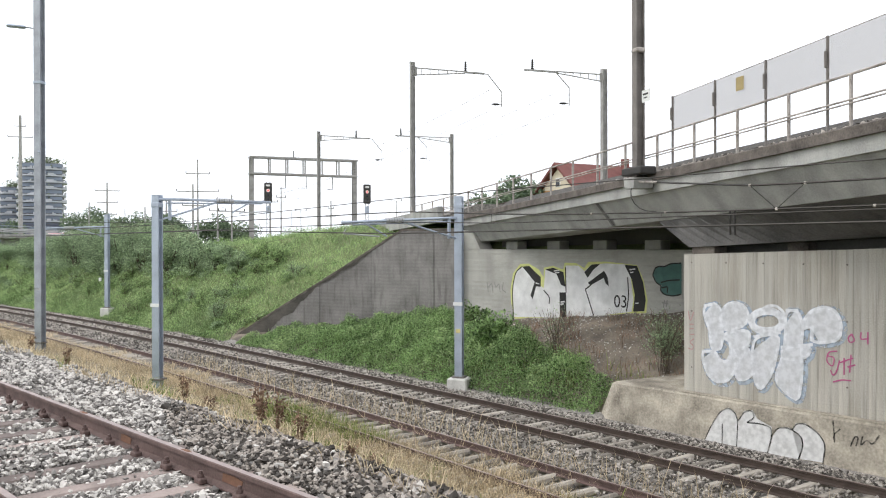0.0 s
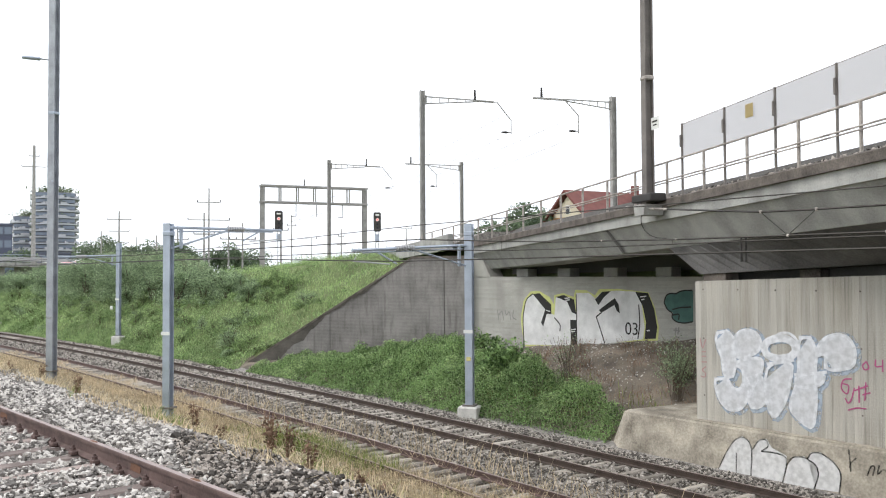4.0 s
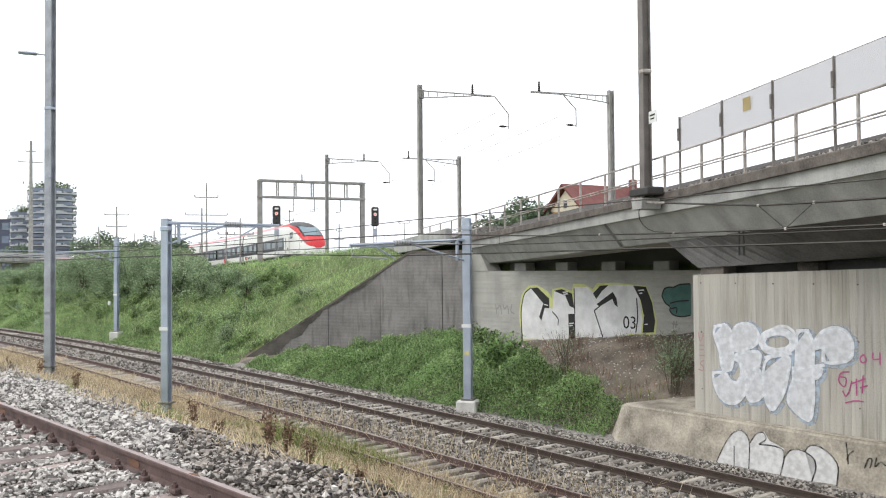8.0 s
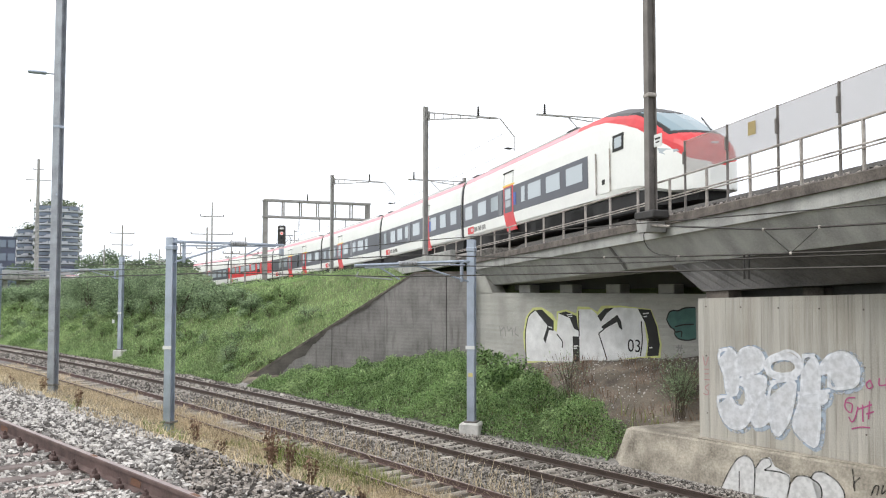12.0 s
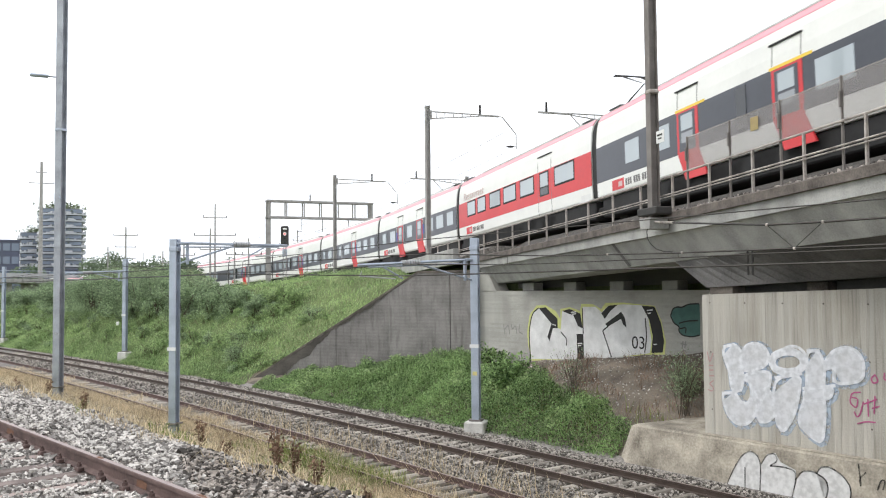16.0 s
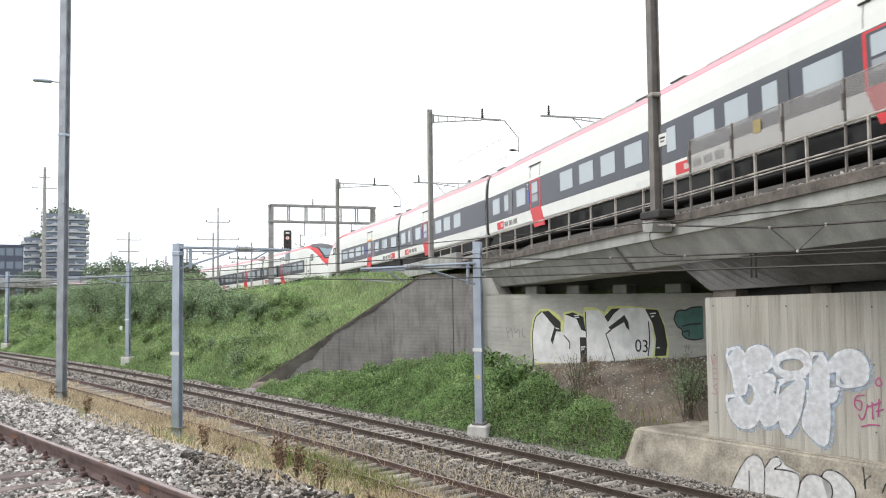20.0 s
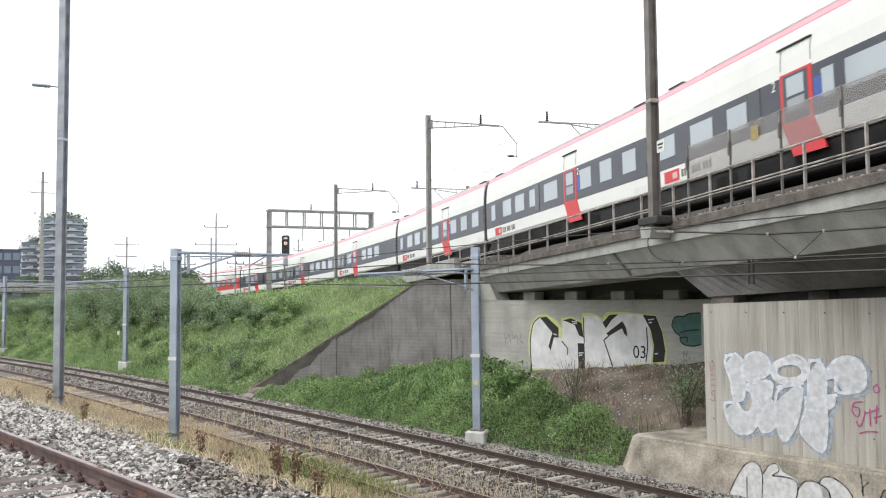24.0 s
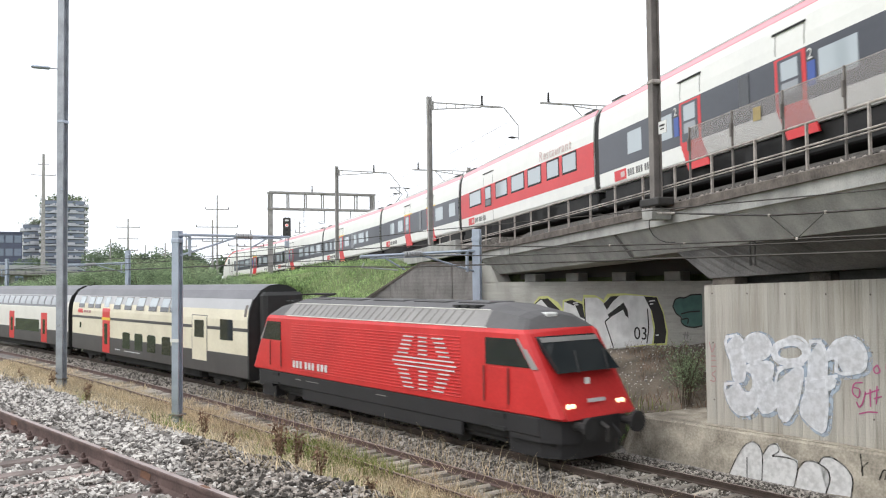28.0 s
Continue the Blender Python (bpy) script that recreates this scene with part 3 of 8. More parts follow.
def rail_clips():
    """Bolted clips beside the siding's inner rail foot."""
    g = Geo()
    g.box((0, 0, 0.03), (0.11, 0.07, 0.05), bevel=0.012)
    g.rod((0, 0, 0.05), (0, 0, 0.11), 0.017)
    g.rod((0, 0, 0.055), (0, 0, 0.085), 0.03)
    me = g.mesh("clip")
    tr = bpy.data.objects["siding_track"]
    for k in range(0, 36):
        for v in (0.7535 - 0.11, 0.7535 + 0.11):
            x, y, a = near_xy(-1.05 - 0.61 * k, v)
            part("rail_clip", me, M_RAIL, tr, at=pose(x, y, NEAR_Z - 0.17, 0, 0, 6))
    # flaked patches of fresh rust on the rail's web
    for u, l in ((-8.2, 0.12), (-6.2, 0.16), (-12.4, 0.15)):
        x, y, a = near_xy(u, 0.7535 - 0.0145)
        poly = [(-l, -0.035), (l * 0.8, -0.04), (l, 0.02), (l * 0.2, 0.035), (-l * 0.9, 0.03)]
        part("rust_patch", Geo().prism(poly, 0, 0.003, Matrix.Rotation(math.pi / 2, 4, "X")), M_RUST, tr, "orange rust patch", at=pose(x, y, NEAR_Z - 0.09, 0, 0, 6))
    for u in (-7.0, -9.3):
        x, y, a = near_xy(u, 0.7535 + 0.004)
        part("rust_patch", Geo().prism([(-0.08, -0.02), (0.05, -0.022), (0.09, 0.0), (0.02, 0.02), (-0.07, 0.015)], 0, 0.0025), M_RUST, tr, "orange rust patch", at=pose(x, y, NEAR_Z + 0.001, 0, 0, 6))


rail_clips()

# ================= abutment, wing wall, pier =================


def wing_wall():
    w = thing("wing_wall", "sloping grey concrete wing wall with vertical joints", "retaining wall", kind="structure")
    ang = math.atan2(WING_END[1] - CORNER[1], WING_END[0] - CORNER[0])
    ln = math.hypot(WING_END[0] - CORNER[0], WING_END[1] - CORNER[1])
    base = Matrix.Translation((*CORNER, 0)) @ Matrix.Rotation(ang, 4, "Z") @ Matrix.Rotation(math.pi / 2, 4, "X")
    top = lambda t: float(np.interp(t, [0, 2.9, ln], [5.5, 5.5, -0.15]))
    cuts = [0.0, 1.18, 4.64, 7.77, ln]
    for i, (a, b) in enumerate(zip(cuts, cuts[1:])):
        pts = [(a + 0.015, -1.2), (b - 0.015, -1.2), (b - 0.015, top(b))] + ([(2.9, 5.5)] if a < 2.9 < b else []) + [(a + 0.015, top(a))]
        part("wall_panel", Geo().prism(pts, -0.6 - 0.02 * (i % 2), 0.0 - 0.025 * (i % 2)), M_WING, w, at=base)
    # dark weathered coping along the slope
    pts = [(2.9, 5.5), (ln, -0.15), (ln, -0.04), (2.9, 5.6), (0.1, 5.6), (0.1, 5.5)]
    part("coping", Geo().prism(pts, -0.65, 0.03), M_CONCRETE_DARK, w, "dark mossy coping", at=base)
    # damp moss hanging below the coping
    rnd = random.Random(5)
    g, prev, depth, n = Geo(), None, 0.25, 70
    for k in range(n + 1):
        t = 4.4 + (ln - 4.5) * k / n
        depth = min(1.0, max(0.1, depth + rnd.uniform(-0.14, 0.14))) * (0.35 if k < 4 else 1)
        d = depth * (0.6 + 0.08 * max(0, t - 7)) + 0.5 * max(0, t - ln + 3.6)
        cur = [(t, top(t) - d, -0.634), (t, top(t) - 0.005, -0.634)]
        if prev:
            g.add(prev + cur, [(0, 2, 3, 1)])
        prev = cur
    part("moss_streak", g, M_WING_MOSS, w, "dark damp moss below the coping", at=base)

wing_wall()


def abutment():
    a = thing("abutment", "pale board-marked concrete abutment wall covered in graffiti", "abutment wall", kind="structure")
    x0, x1, z1 = -31.2, -13.0, 4.6
    part("core", Geo().box(((x0 + x1) / 2, ABUT_Y + 0.65, z1 / 2 - 0.8), (x1 - x0, 1.2, z1 + 1.6)), M_BRICK, a)
    part("cheek", Geo().prism([(x0, 4.6), (x0 + 1.25, 4.6), (x0 + 0.75, 5.35), (x0, 5.5)], 0, 0.8, Matrix.Translation((0, ABUT_Y + 0.8, 0)) @ Matrix.Rotation(math.pi / 2, 4, "X")), M_BRICK, a)
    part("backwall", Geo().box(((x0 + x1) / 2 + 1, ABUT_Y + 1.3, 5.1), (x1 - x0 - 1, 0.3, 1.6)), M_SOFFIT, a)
    for k in range(6):
        part("bearing_block", Geo().box((x0 + 3.2 + k * 2.6, ABUT_Y + 0.5, 4.78), (0.75, 0.6, 0.36), bevel=0.03), M_CONCRETE_GREY, a)
    # narrow horizontal board marks
    mesh = Geo().box((0, 0, 0), (2.0, 0.08, 0.099), bevel=0.004).mesh("board_mark")
    for row in range(38):
        x = x0 + 1.0 - 0.66 * (row % 3)
        while x < -17.0:
            if x > x0 - 0.8:
                part("board_mark", mesh, M_BRICK, a, at=pose(max(x, x0 + 1.0), ABUT_Y + 0.03 + random.uniform(-.005, .005), 0.79 + 0.1 * row))
            x += 2.0



abutment()


def pier():
    p = thing("bridge_pier", "wide pale board-marked concrete pier with sprayed graffiti", "bridge pier", kind="structure")
    x0, x1 = -14.06, 14.0
    head = lambda x: 4.51 + 0.0305 * (x - x0)
    # board-marked face: narrow vertical boards on a solid core
    part("core", Geo().prism([(x0 + 0.03, 0.58), (x1 - 0.03, 0.58), (x1 - 0.03, head(x1)), (x0 + 0.03, head(x0))], 0.0, 1.38, Matrix.Translation((0, 20.44, 0)) @ Matrix.Rotation(math.pi / 2, 4, "X")), M_CONCRETE, p)
    bw = 0.17
    mesh = Geo().box((0, 0, 0), (bw - 0.0015, 0.06, 4.4), bevel=0.002).mesh("board_mark")
    x = x0 + bw / 2
    while x < -4.0:
        part("board_mark", mesh, M_CONCRETE, p, at=pose(x, 19.04 + random.uniform(-.002, .002), head(x) - 2.2))
        x += bw
    part("right_face", Geo().prism([(x - bw / 2, 0.58), (x1, 0.58), (x1, head(x1)), (x - bw / 2, head(x))], 0.0, 0.06, Matrix.Translation((0, 19.07, 0)) @ Matrix.Rotation(math.pi / 2, 4, "X")), M_CONCRETE, p)
    holes = Geo()
    for i in range(9):
        for z in (1.5, 3.0, 4.3):
            holes.rod((x0 + 0.25 + i * 1.05, 19.004, z), (x0 + 0.25 + i * 1.05, 19.0, z), 0.022, n=8)
    part("tie_holes", holes, M_CONCRETE_DARK, p)
    # plinth with a battered face
    prof = [(18.52, -0.6), (18.72, 0.78), (18.78, 0.83), (21.0, 0.92), (21.0, -0.6)]
    g = Geo()
    g.loft([[(-16.95, 18.72, -0.6), (-16.45, 18.85, 0.74), (-16.37, 18.95, 0.81), (-15.6, 21.0, 0.88), (-15.6, 21.0, -0.6)],
            [(-16.6, *prof[0]), (-16.05, *prof[1]), (-16.0, *prof[2]), (-15.5, *prof[3]), (-15.5, *prof[4])],
            [(14, *q) for q in prof]])
    part("plinth", g, M_PLINTH, p, "stained concrete plinth")
    part("plinth_ledge", Geo().box((-1, 18.88, 0.845), (26.0, 0.2, 0.035), bevel=0.012), M_PLINTH, p)


pier()


def up_xyz(s, lat, dz):
    x, y, z, th = up_at(s, lat)
    return x, y, z + dz


def viaduct():
    d = thing("viaduct_deck", "concrete railway viaduct deck with stained edge", "railway bridge", kind="structure")
    S = [-23.0 + 1.5 * k for k in range(48)]

    def run(poly, s0=-23.0, s1=47.0):
        st = []
        for s in S:
            if s0 <= s <= s1:
                x, y, z, th = up_at(s)
                st.append((x, y, z - 0.9, th))
        return Geo().loft(sweep(st, poly))
    part("slab", run([(-2.9, -0.56), (-2.9, -0.22), (-2.7, -0.2), (9.6, -0.2), (9.6, -0.56)]), M_CONCRETE_GREY, d)
    part("edge_kerb", run([(-3.0, -0.24), (-3.0, -0.03), (-2.96, 0.0), (-2.72, 0.0), (-2.72, -0.24)], -27), M_CONCRETE_DARK, d, "dark weathered edge kerb")
    part("girder", run([(-2.82, -0.54), (-2.3, -1.31), (-0.9, -1.33), (-0.6, -1.0), (7.0, -1.0), (7.4, -1.33), (8.8, -1.31), (9.2, -0.54)]), M_CONCRETE_GREY, d)
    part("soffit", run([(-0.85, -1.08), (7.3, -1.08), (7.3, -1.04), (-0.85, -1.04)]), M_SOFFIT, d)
    part("ballast_shoulder", run([(-2.7, -0.2), (-2.7, -0.08), (-1.5, 0.12), (-0.35, 0.74), (8.0, 0.78), (9.4, 0.1), (9.4, -0.2)], -23), M_DECK_BED, d)
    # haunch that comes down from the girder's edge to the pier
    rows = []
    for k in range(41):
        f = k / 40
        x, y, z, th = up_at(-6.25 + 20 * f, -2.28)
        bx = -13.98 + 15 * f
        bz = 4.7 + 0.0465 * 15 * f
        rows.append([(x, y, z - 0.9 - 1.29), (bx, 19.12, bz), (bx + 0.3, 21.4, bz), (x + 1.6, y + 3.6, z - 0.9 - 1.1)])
    part("haunch", Geo().loft(rows), M_HAUNCH, d, "haunch with under-deck shade in its dark colour")
    for k in range(8):
        part("bearing", Geo().box((-13.6 + 2.4 * k, 19.5 if k == 0 else 20.0, 4.61 + 0.0385 * 2.4 * k), (0.7 if k == 0 else 0.55, 0.6, 0.24), bevel=0.02), M_CONCRETE_DARK, d)
    # added dark backing that stands in for the shade in the gap over the pier
    part("gap_backing", Geo().prism([(-13.5, 4.4), (12, 4.4), (12, 6.2), (-13.5, 5.3)], 0, 0.3, Matrix.Translation((0, 20.42, 0)) @ Matrix.Rotation(math.pi / 2, 4, "X")), M_SOFFIT, d)
    # open joint in the edge beam
    x, y, z, th = up_at(-8.9, -2.64)
    part("joint_stain", Geo().add([up_xyz(-9.75, -2.905, -1.12), up_xyz(-9.55, -2.905, -1.12), up_xyz(-9.0, -2.80, -1.5), up_xyz(-8.75, -2.37, -2.2), up_xyz(-8.95, -2.37, -2.2), up_xyz(-9.2, -2.80, -1.5)], [(0, 1, 2, 5), (5, 2, 3, 4)]), M_SOFFIT, d, "dark seep line at a joint")
    for dx in (0.0, 0.13):
        part("drain_pipe", Geo().rod((-12.25 + dx, 18.42, 5.6), (-12.25 + dx, 18.42, 5.0), 0.028), M_DARKMETAL, d)
    return d


viaduct()


def parapet():
    r = thing("bridge_railing", "rusty steel railing with three rails on the viaduct", "railing")
    g_post = Geo()
    g_post.box((0, 0, 0.52), (0.05, 0.07, 1.09), bevel=0.008)
    for z in (0.49, 0.58, 0.98):
        g_post.box((0.035, -0.03, z), (0.03, 0.03, 0.05))
    g_post.box((0, 0, 0.0), (0.14, 0.12, 0.04))
    me = g_post.mesh("post")
    s = -31.25
    while s < 30:
        x, y, z, th = up_at(s, -2.9)
        part("post", me, M_RAILING, r, at=pose(x, y, z - 0.95, 0, 0, math.degrees(th)))
        s += 1.8625
    for h, rad in ((1.035, 0.027), (0.535, 0.02), (0.465, 0.017)):
        pts = []
        for k in range(42):
            x, y, z, th = up_at(-30.8 + k * 1.5, -2.94 if h < 0.9 else -2.9)
            pts.append((x, y, z - 0.92 + h))
        part("rail", Geo().line(pts, rad, 6), M_RAILING, r)
    # smoked screens on the upper half
    spans = [(-4.43, -2.43), (-2.43, -0.43), (-0.43, 1.57), (1.57, 3.57), (3.57, 5.57), (5.57, 7.57), (7.57, 9.57), (9.57, 11.57)]
    for i, (a, b) in enumerate(spans):
        sc = thing("wind_screen", "smoky translucent screen panel above the railing", "screen panel", group="screens on the railing")
        xa, ya, za, th = up_at(a, -2.86)
        xb, yb, zb, th = up_at(b, -2.86)
        zo, h = -0.9 + 1.03, 0.895
        nx, ny = math.sin(th) * 0.006, -math.cos(th) * 0.006
        q = lambda x, y, z: [(x - nx, y - ny, z), (x + nx, y + ny, z)]
        vs = q(xa, ya, za + zo) + q(xb, yb, zb + zo) + q(xb, yb, zb + zo + h) + q(xa, ya, za + zo + h)
        part("pane", Geo().add(vs, [(0, 2, 4, 6), (7, 5, 3, 1), (0, 1, 3, 2), (2, 3, 5, 4), (4, 5, 7, 6), (6, 7, 1, 0)]), M_SCREEN, sc)
        fr = Geo().line([(xa, ya, za + zo + h), (xb, yb, zb + zo + h)], 0.009)
        fr.line([(xa, ya, za + zo), (xb, yb, zb + zo)], 0.014)
        part("frame", fr, M_RAILING, sc)
        pg = Geo().box((0, 0, 0.1), (0.045, 0.06, 2.0), bevel=0.01)
        pg.box((0, -0.045, 0.62), (0.06, 0.05, 0.34), bevel=0.01)
        part("stanchion", pg, M_MAST, sc, at=pose(xa, ya, za - 0.9 + 0.85, 0, 0, math.degrees(th)))
        if i == 1:
            xm, ym, zm, th = up_at(-1.35, -2.9)
            part("plate", Geo().box((0, 0, 0), (0.3, 0.01, 0.32), bevel=0.004), M_YELLOW, sc, "ochre square plate", at=pose(xm, ym, zm - 0.9 + 1.62, 0, 0, math.degrees(th)))


parapet()

# ================= masts, gantry, signals =================


def hbeam(g, h, w, t, z0=0.0, taper=0.0):
    """Upright H-section along z."""
    a, b = w / 2, t / 2
    return g.prism([(-a, -a), (a, -a), (a, -a + t), (b, -a + t), (b, a - t), (a, a - t), (a, a), (-a, a), (-a, a - t), (-b, a - t), (-b, -a + t), (-a, -a + t)], z0, z0 + h)


def lattice_arm(g, a, b, h0, h1, n):
    """Tapered two-chord arm with posts between."""
    a, b = Vector(a), Vector(b)
    up = Vector((0, 0, 1))
    g.rod(a, b, 0.045)
    g.rod(a - up * h0, b - up * h1, 0.04)
    for k in range(n):
        p = a.lerp(b, k / n)
        g.rod(p, p - up * (h0 + (h1 - h0) * k / n), 0.025)
    return g


def insulator(g, p, l=0.55):
    p = Vector(p)
    rings = []
    for k in range(11):
        r = (0.105 - 0.004 * k) if k % 2 else 0.05
        rings.append([p + Vector((math.cos(i * 0.785) * r, math.sin(i * 0.785) * r, l * k / 10)) for i in range(8)])
    return g.loft(rings)


def upper_mast(s, lat, side, h, tall=0.34):
    """Catenary mast of the raised line; side +1 reaches over the tracks beyond it."""
    x, y, z, th = up_at(s, lat)
    m = thing("catenary_mast", "steel catenary mast with lattice arm, paled for haze", "catenary mast", pose(x, y, z - 0.8, 0, 0, math.degrees(th)), group="masts of the raised line")
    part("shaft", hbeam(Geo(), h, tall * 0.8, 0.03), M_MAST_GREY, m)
    part("foot", Geo().box((0, 0, 0.05), (0.7, 0.7, 0.5), bevel=0.05), M_CONCRETE_GREY, m)
    zt = h - 0.35
    if side > 0:      # arm ends in the bent dropper tube
        meet, tip, ins, bend = 3.35, 4.6, 3.4, [(4.6, -0.06), (4.87, -0.07), (5.8, -1.12), (5.8, -2.02)]
    else:             # arm runs straight out, the dropper tube branches off and leans back
        meet, tip, ins, bend = 3.2, 5.36, 4.86, [(3.25, -0.12), (2.4, -0.95), (2.4, -2.05)]
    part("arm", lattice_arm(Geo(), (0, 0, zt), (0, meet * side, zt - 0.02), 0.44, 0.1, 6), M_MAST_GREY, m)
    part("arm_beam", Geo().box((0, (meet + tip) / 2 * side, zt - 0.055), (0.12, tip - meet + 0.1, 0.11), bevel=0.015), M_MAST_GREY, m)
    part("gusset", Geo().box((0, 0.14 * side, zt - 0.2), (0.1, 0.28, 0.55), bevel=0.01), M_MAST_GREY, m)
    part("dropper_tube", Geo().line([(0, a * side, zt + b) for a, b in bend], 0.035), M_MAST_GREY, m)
    part("insulator", insulator(Geo(), (0, ins * side, zt - 0.02), 0.62), M_DARKMETAL, m)
    y0, z0 = bend[-1][0] * side, zt + bend[-1][1] + 0.12
    st = Geo().rod((0, y0, z0), (0, y0 - 0.16, z0), 0.022)
    st.loft([[(math.cos(q * 1.05) * r, y0 - d, z0 + math.sin(q * 1.05) * r) for q in range(6)] for d, r in ((0.14, 0.02), (0.24, 0.06), (0.4, 0.075), (0.56, 0.06), (0.68, 0.015))])
    part("steady_arm", st, M_DARKMETAL, m)
    return m


upper_mast(-33.4, -2.2, 1, 9.75)
upper_mast(-31.2, 9.5, -1, 9.6, 0.4)
upper_mast(-57.8, -2.2, 1, 9.45)
upper_mast(-55.8, 9.5, -1, 9.5)


def bridge_mast():
    x, y, z, th = up_at(-5.6, -3.25)
    m = thing("bridge_mast", "tall brown steel mast on a bracket at the viaduct edge", "catenary mast", pose(x, y, z - 0.9, 0, 0, math.degrees(th)))
    part("shaft", hbeam(Geo(), 11.5, 0.26, 0.03, -0.1), M_MAST, m)
    part("base_plate", Geo().box((0, 0, 0.05), (1.1, 0.5, 0.22), bevel=0.03), M_DARKMETAL, m)
    part("bracket", Geo().prism([(-0.32, -0.14), (0.32, -0.14), (0.26, -0.44), (-0.26, -0.44)], -0.3, 0.3, Matrix.Rotation(math.pi / 2, 4, "X")), M_CONCRETE_GREY, m)
    part("clamp", Geo().box((0, 0, 3.45), (0.31, 0.3, 0.13), bevel=0.03), M_RAILING, m)
    cable = Geo().line([(0.1, -0.22, -0.36), (0.0, -0.24, -0.5), (-0.02, -0.22, -0.68), (0.06, -0.16, -0.86), (0.22, -0.08, -1.0), (0.42, 0.02, -1.08), (0.7, 0.15, -1.1)], 0.014)
    part("cable", cable, M_DARKMETAL, m)
    part("plate", Geo().box((0.46, -0.02, 2.1), (0.42, 0.02, 0.34)), M_SIGN_WHITE, m, "white plate with small dark writing")
    part("plate_writing", Geo().box((0.46, -0.035, 2.15), (0.28, 0.006, 0.05)).box((0.46, -0.035, 2.05), (0.2, 0.006, 0.035)), M_DARKMETAL, m)


bridge_mast()


def gantry():
    xa, ya, za, th = up_at(-82.5, -2.2)
    xb, yb, zb, _ = up_at(-81.4, 9.8)
    ang = math.atan2(yb - ya, xb - xa)
    w = math.hypot(xb - xa, yb - ya)
    g = thing("signal_gantry", "steel signal gantry across the raised tracks, paled for haze", "gantry", pose(xa, ya, za - 0.8, 0, 0, math.degrees(ang)))
    H = 10.35
    for x in (0, w):
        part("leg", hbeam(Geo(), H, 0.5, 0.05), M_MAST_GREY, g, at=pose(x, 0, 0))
    for z in (H, H - 1.85):
        for y in (-0.5, 0.5):
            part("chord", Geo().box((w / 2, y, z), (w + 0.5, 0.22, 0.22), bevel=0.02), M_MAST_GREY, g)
    for k in range(7):
        x = w * k / 6
        br = Geo()
        for y in (-0.5, 0.5):
            br.box((x, y, H - 0.92), (0.14, 0.12, 1.85))
        br.box((x, 0, H), (0.1, 1, 0.1))
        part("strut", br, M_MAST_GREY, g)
    for x in (w * 0.32, w * 0.52, w * 0.78):
        part("dropper", Geo().line([(x, 0, H - 2), (x, 0, H - 3.4), (x - 0.6, 0, H - 3.45)], 0.045), M_DARKMETAL, g)
    for x in (w * .4, w * .63):
        part("insulator", insulator(Geo(), (x, 0, H + .1), .8), M_DARKMETAL, g)


gantry()


def signal(s, lat, h, lit):
    x, y, z, th = up_at(s, lat)
    m = thing("railway_signal", "railway signal on a lattice post showing red", "railway signal", pose(x, y, z - 0.8, 0, 0, 64), group="signals")
    post = Geo()
    for a in (-0.16, 0.16):
        post.rod((a, 0.3, 0), (a, 0.3, h), 0.035)
    for k in range(int(h / 0.6)):
        post.rod((-0.16, 0.3, k * 0.6), (0.16, 0.3, k * 0.6 + 0.6), 0.018)
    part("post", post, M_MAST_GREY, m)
    hd = part("head", Geo().box((0, 0, h - 1.2), (0.85, 0.3, 2.2), bevel=0.12), M_DARKMETAL, m)
    # white block added above the lens to imitate its glow on the head
    part("hood", Geo().box((0, -0.08, h - 0.42), (0.5, 0.26, 0.26), bevel=0.09), M_SIGN_WHITE, hd, "pale block for the glow above the red lens")
    for k, z in enumerate((h - 0.95, h - 1.45, h - 1.9)):
        part("lens", Geo().rod((0, -0.16, z), (0, -0.2, z), 0.09 if k == 0 else 0.1, n=12), M_RED_LIGHT if k == 0 else M_WINDOW_DARK, hd, "glowing red lens" if k == 0 else "")
    part("rim", Geo().rod((0, -0.14, h - 0.95), (0, -0.18, h - 0.95), 0.19, n=14), M_SIGN_WHITE, hd, "pale lens rim")
    part("rear_board", Geo().box((0, 0.1, h - 3.0), (0.5, 0.05, 0.8), bevel=0.02), M_GALV, m)


signal(-77.5, -1.75, 7.1, True)
signal(-77.8, 9.85, 7.3, True)


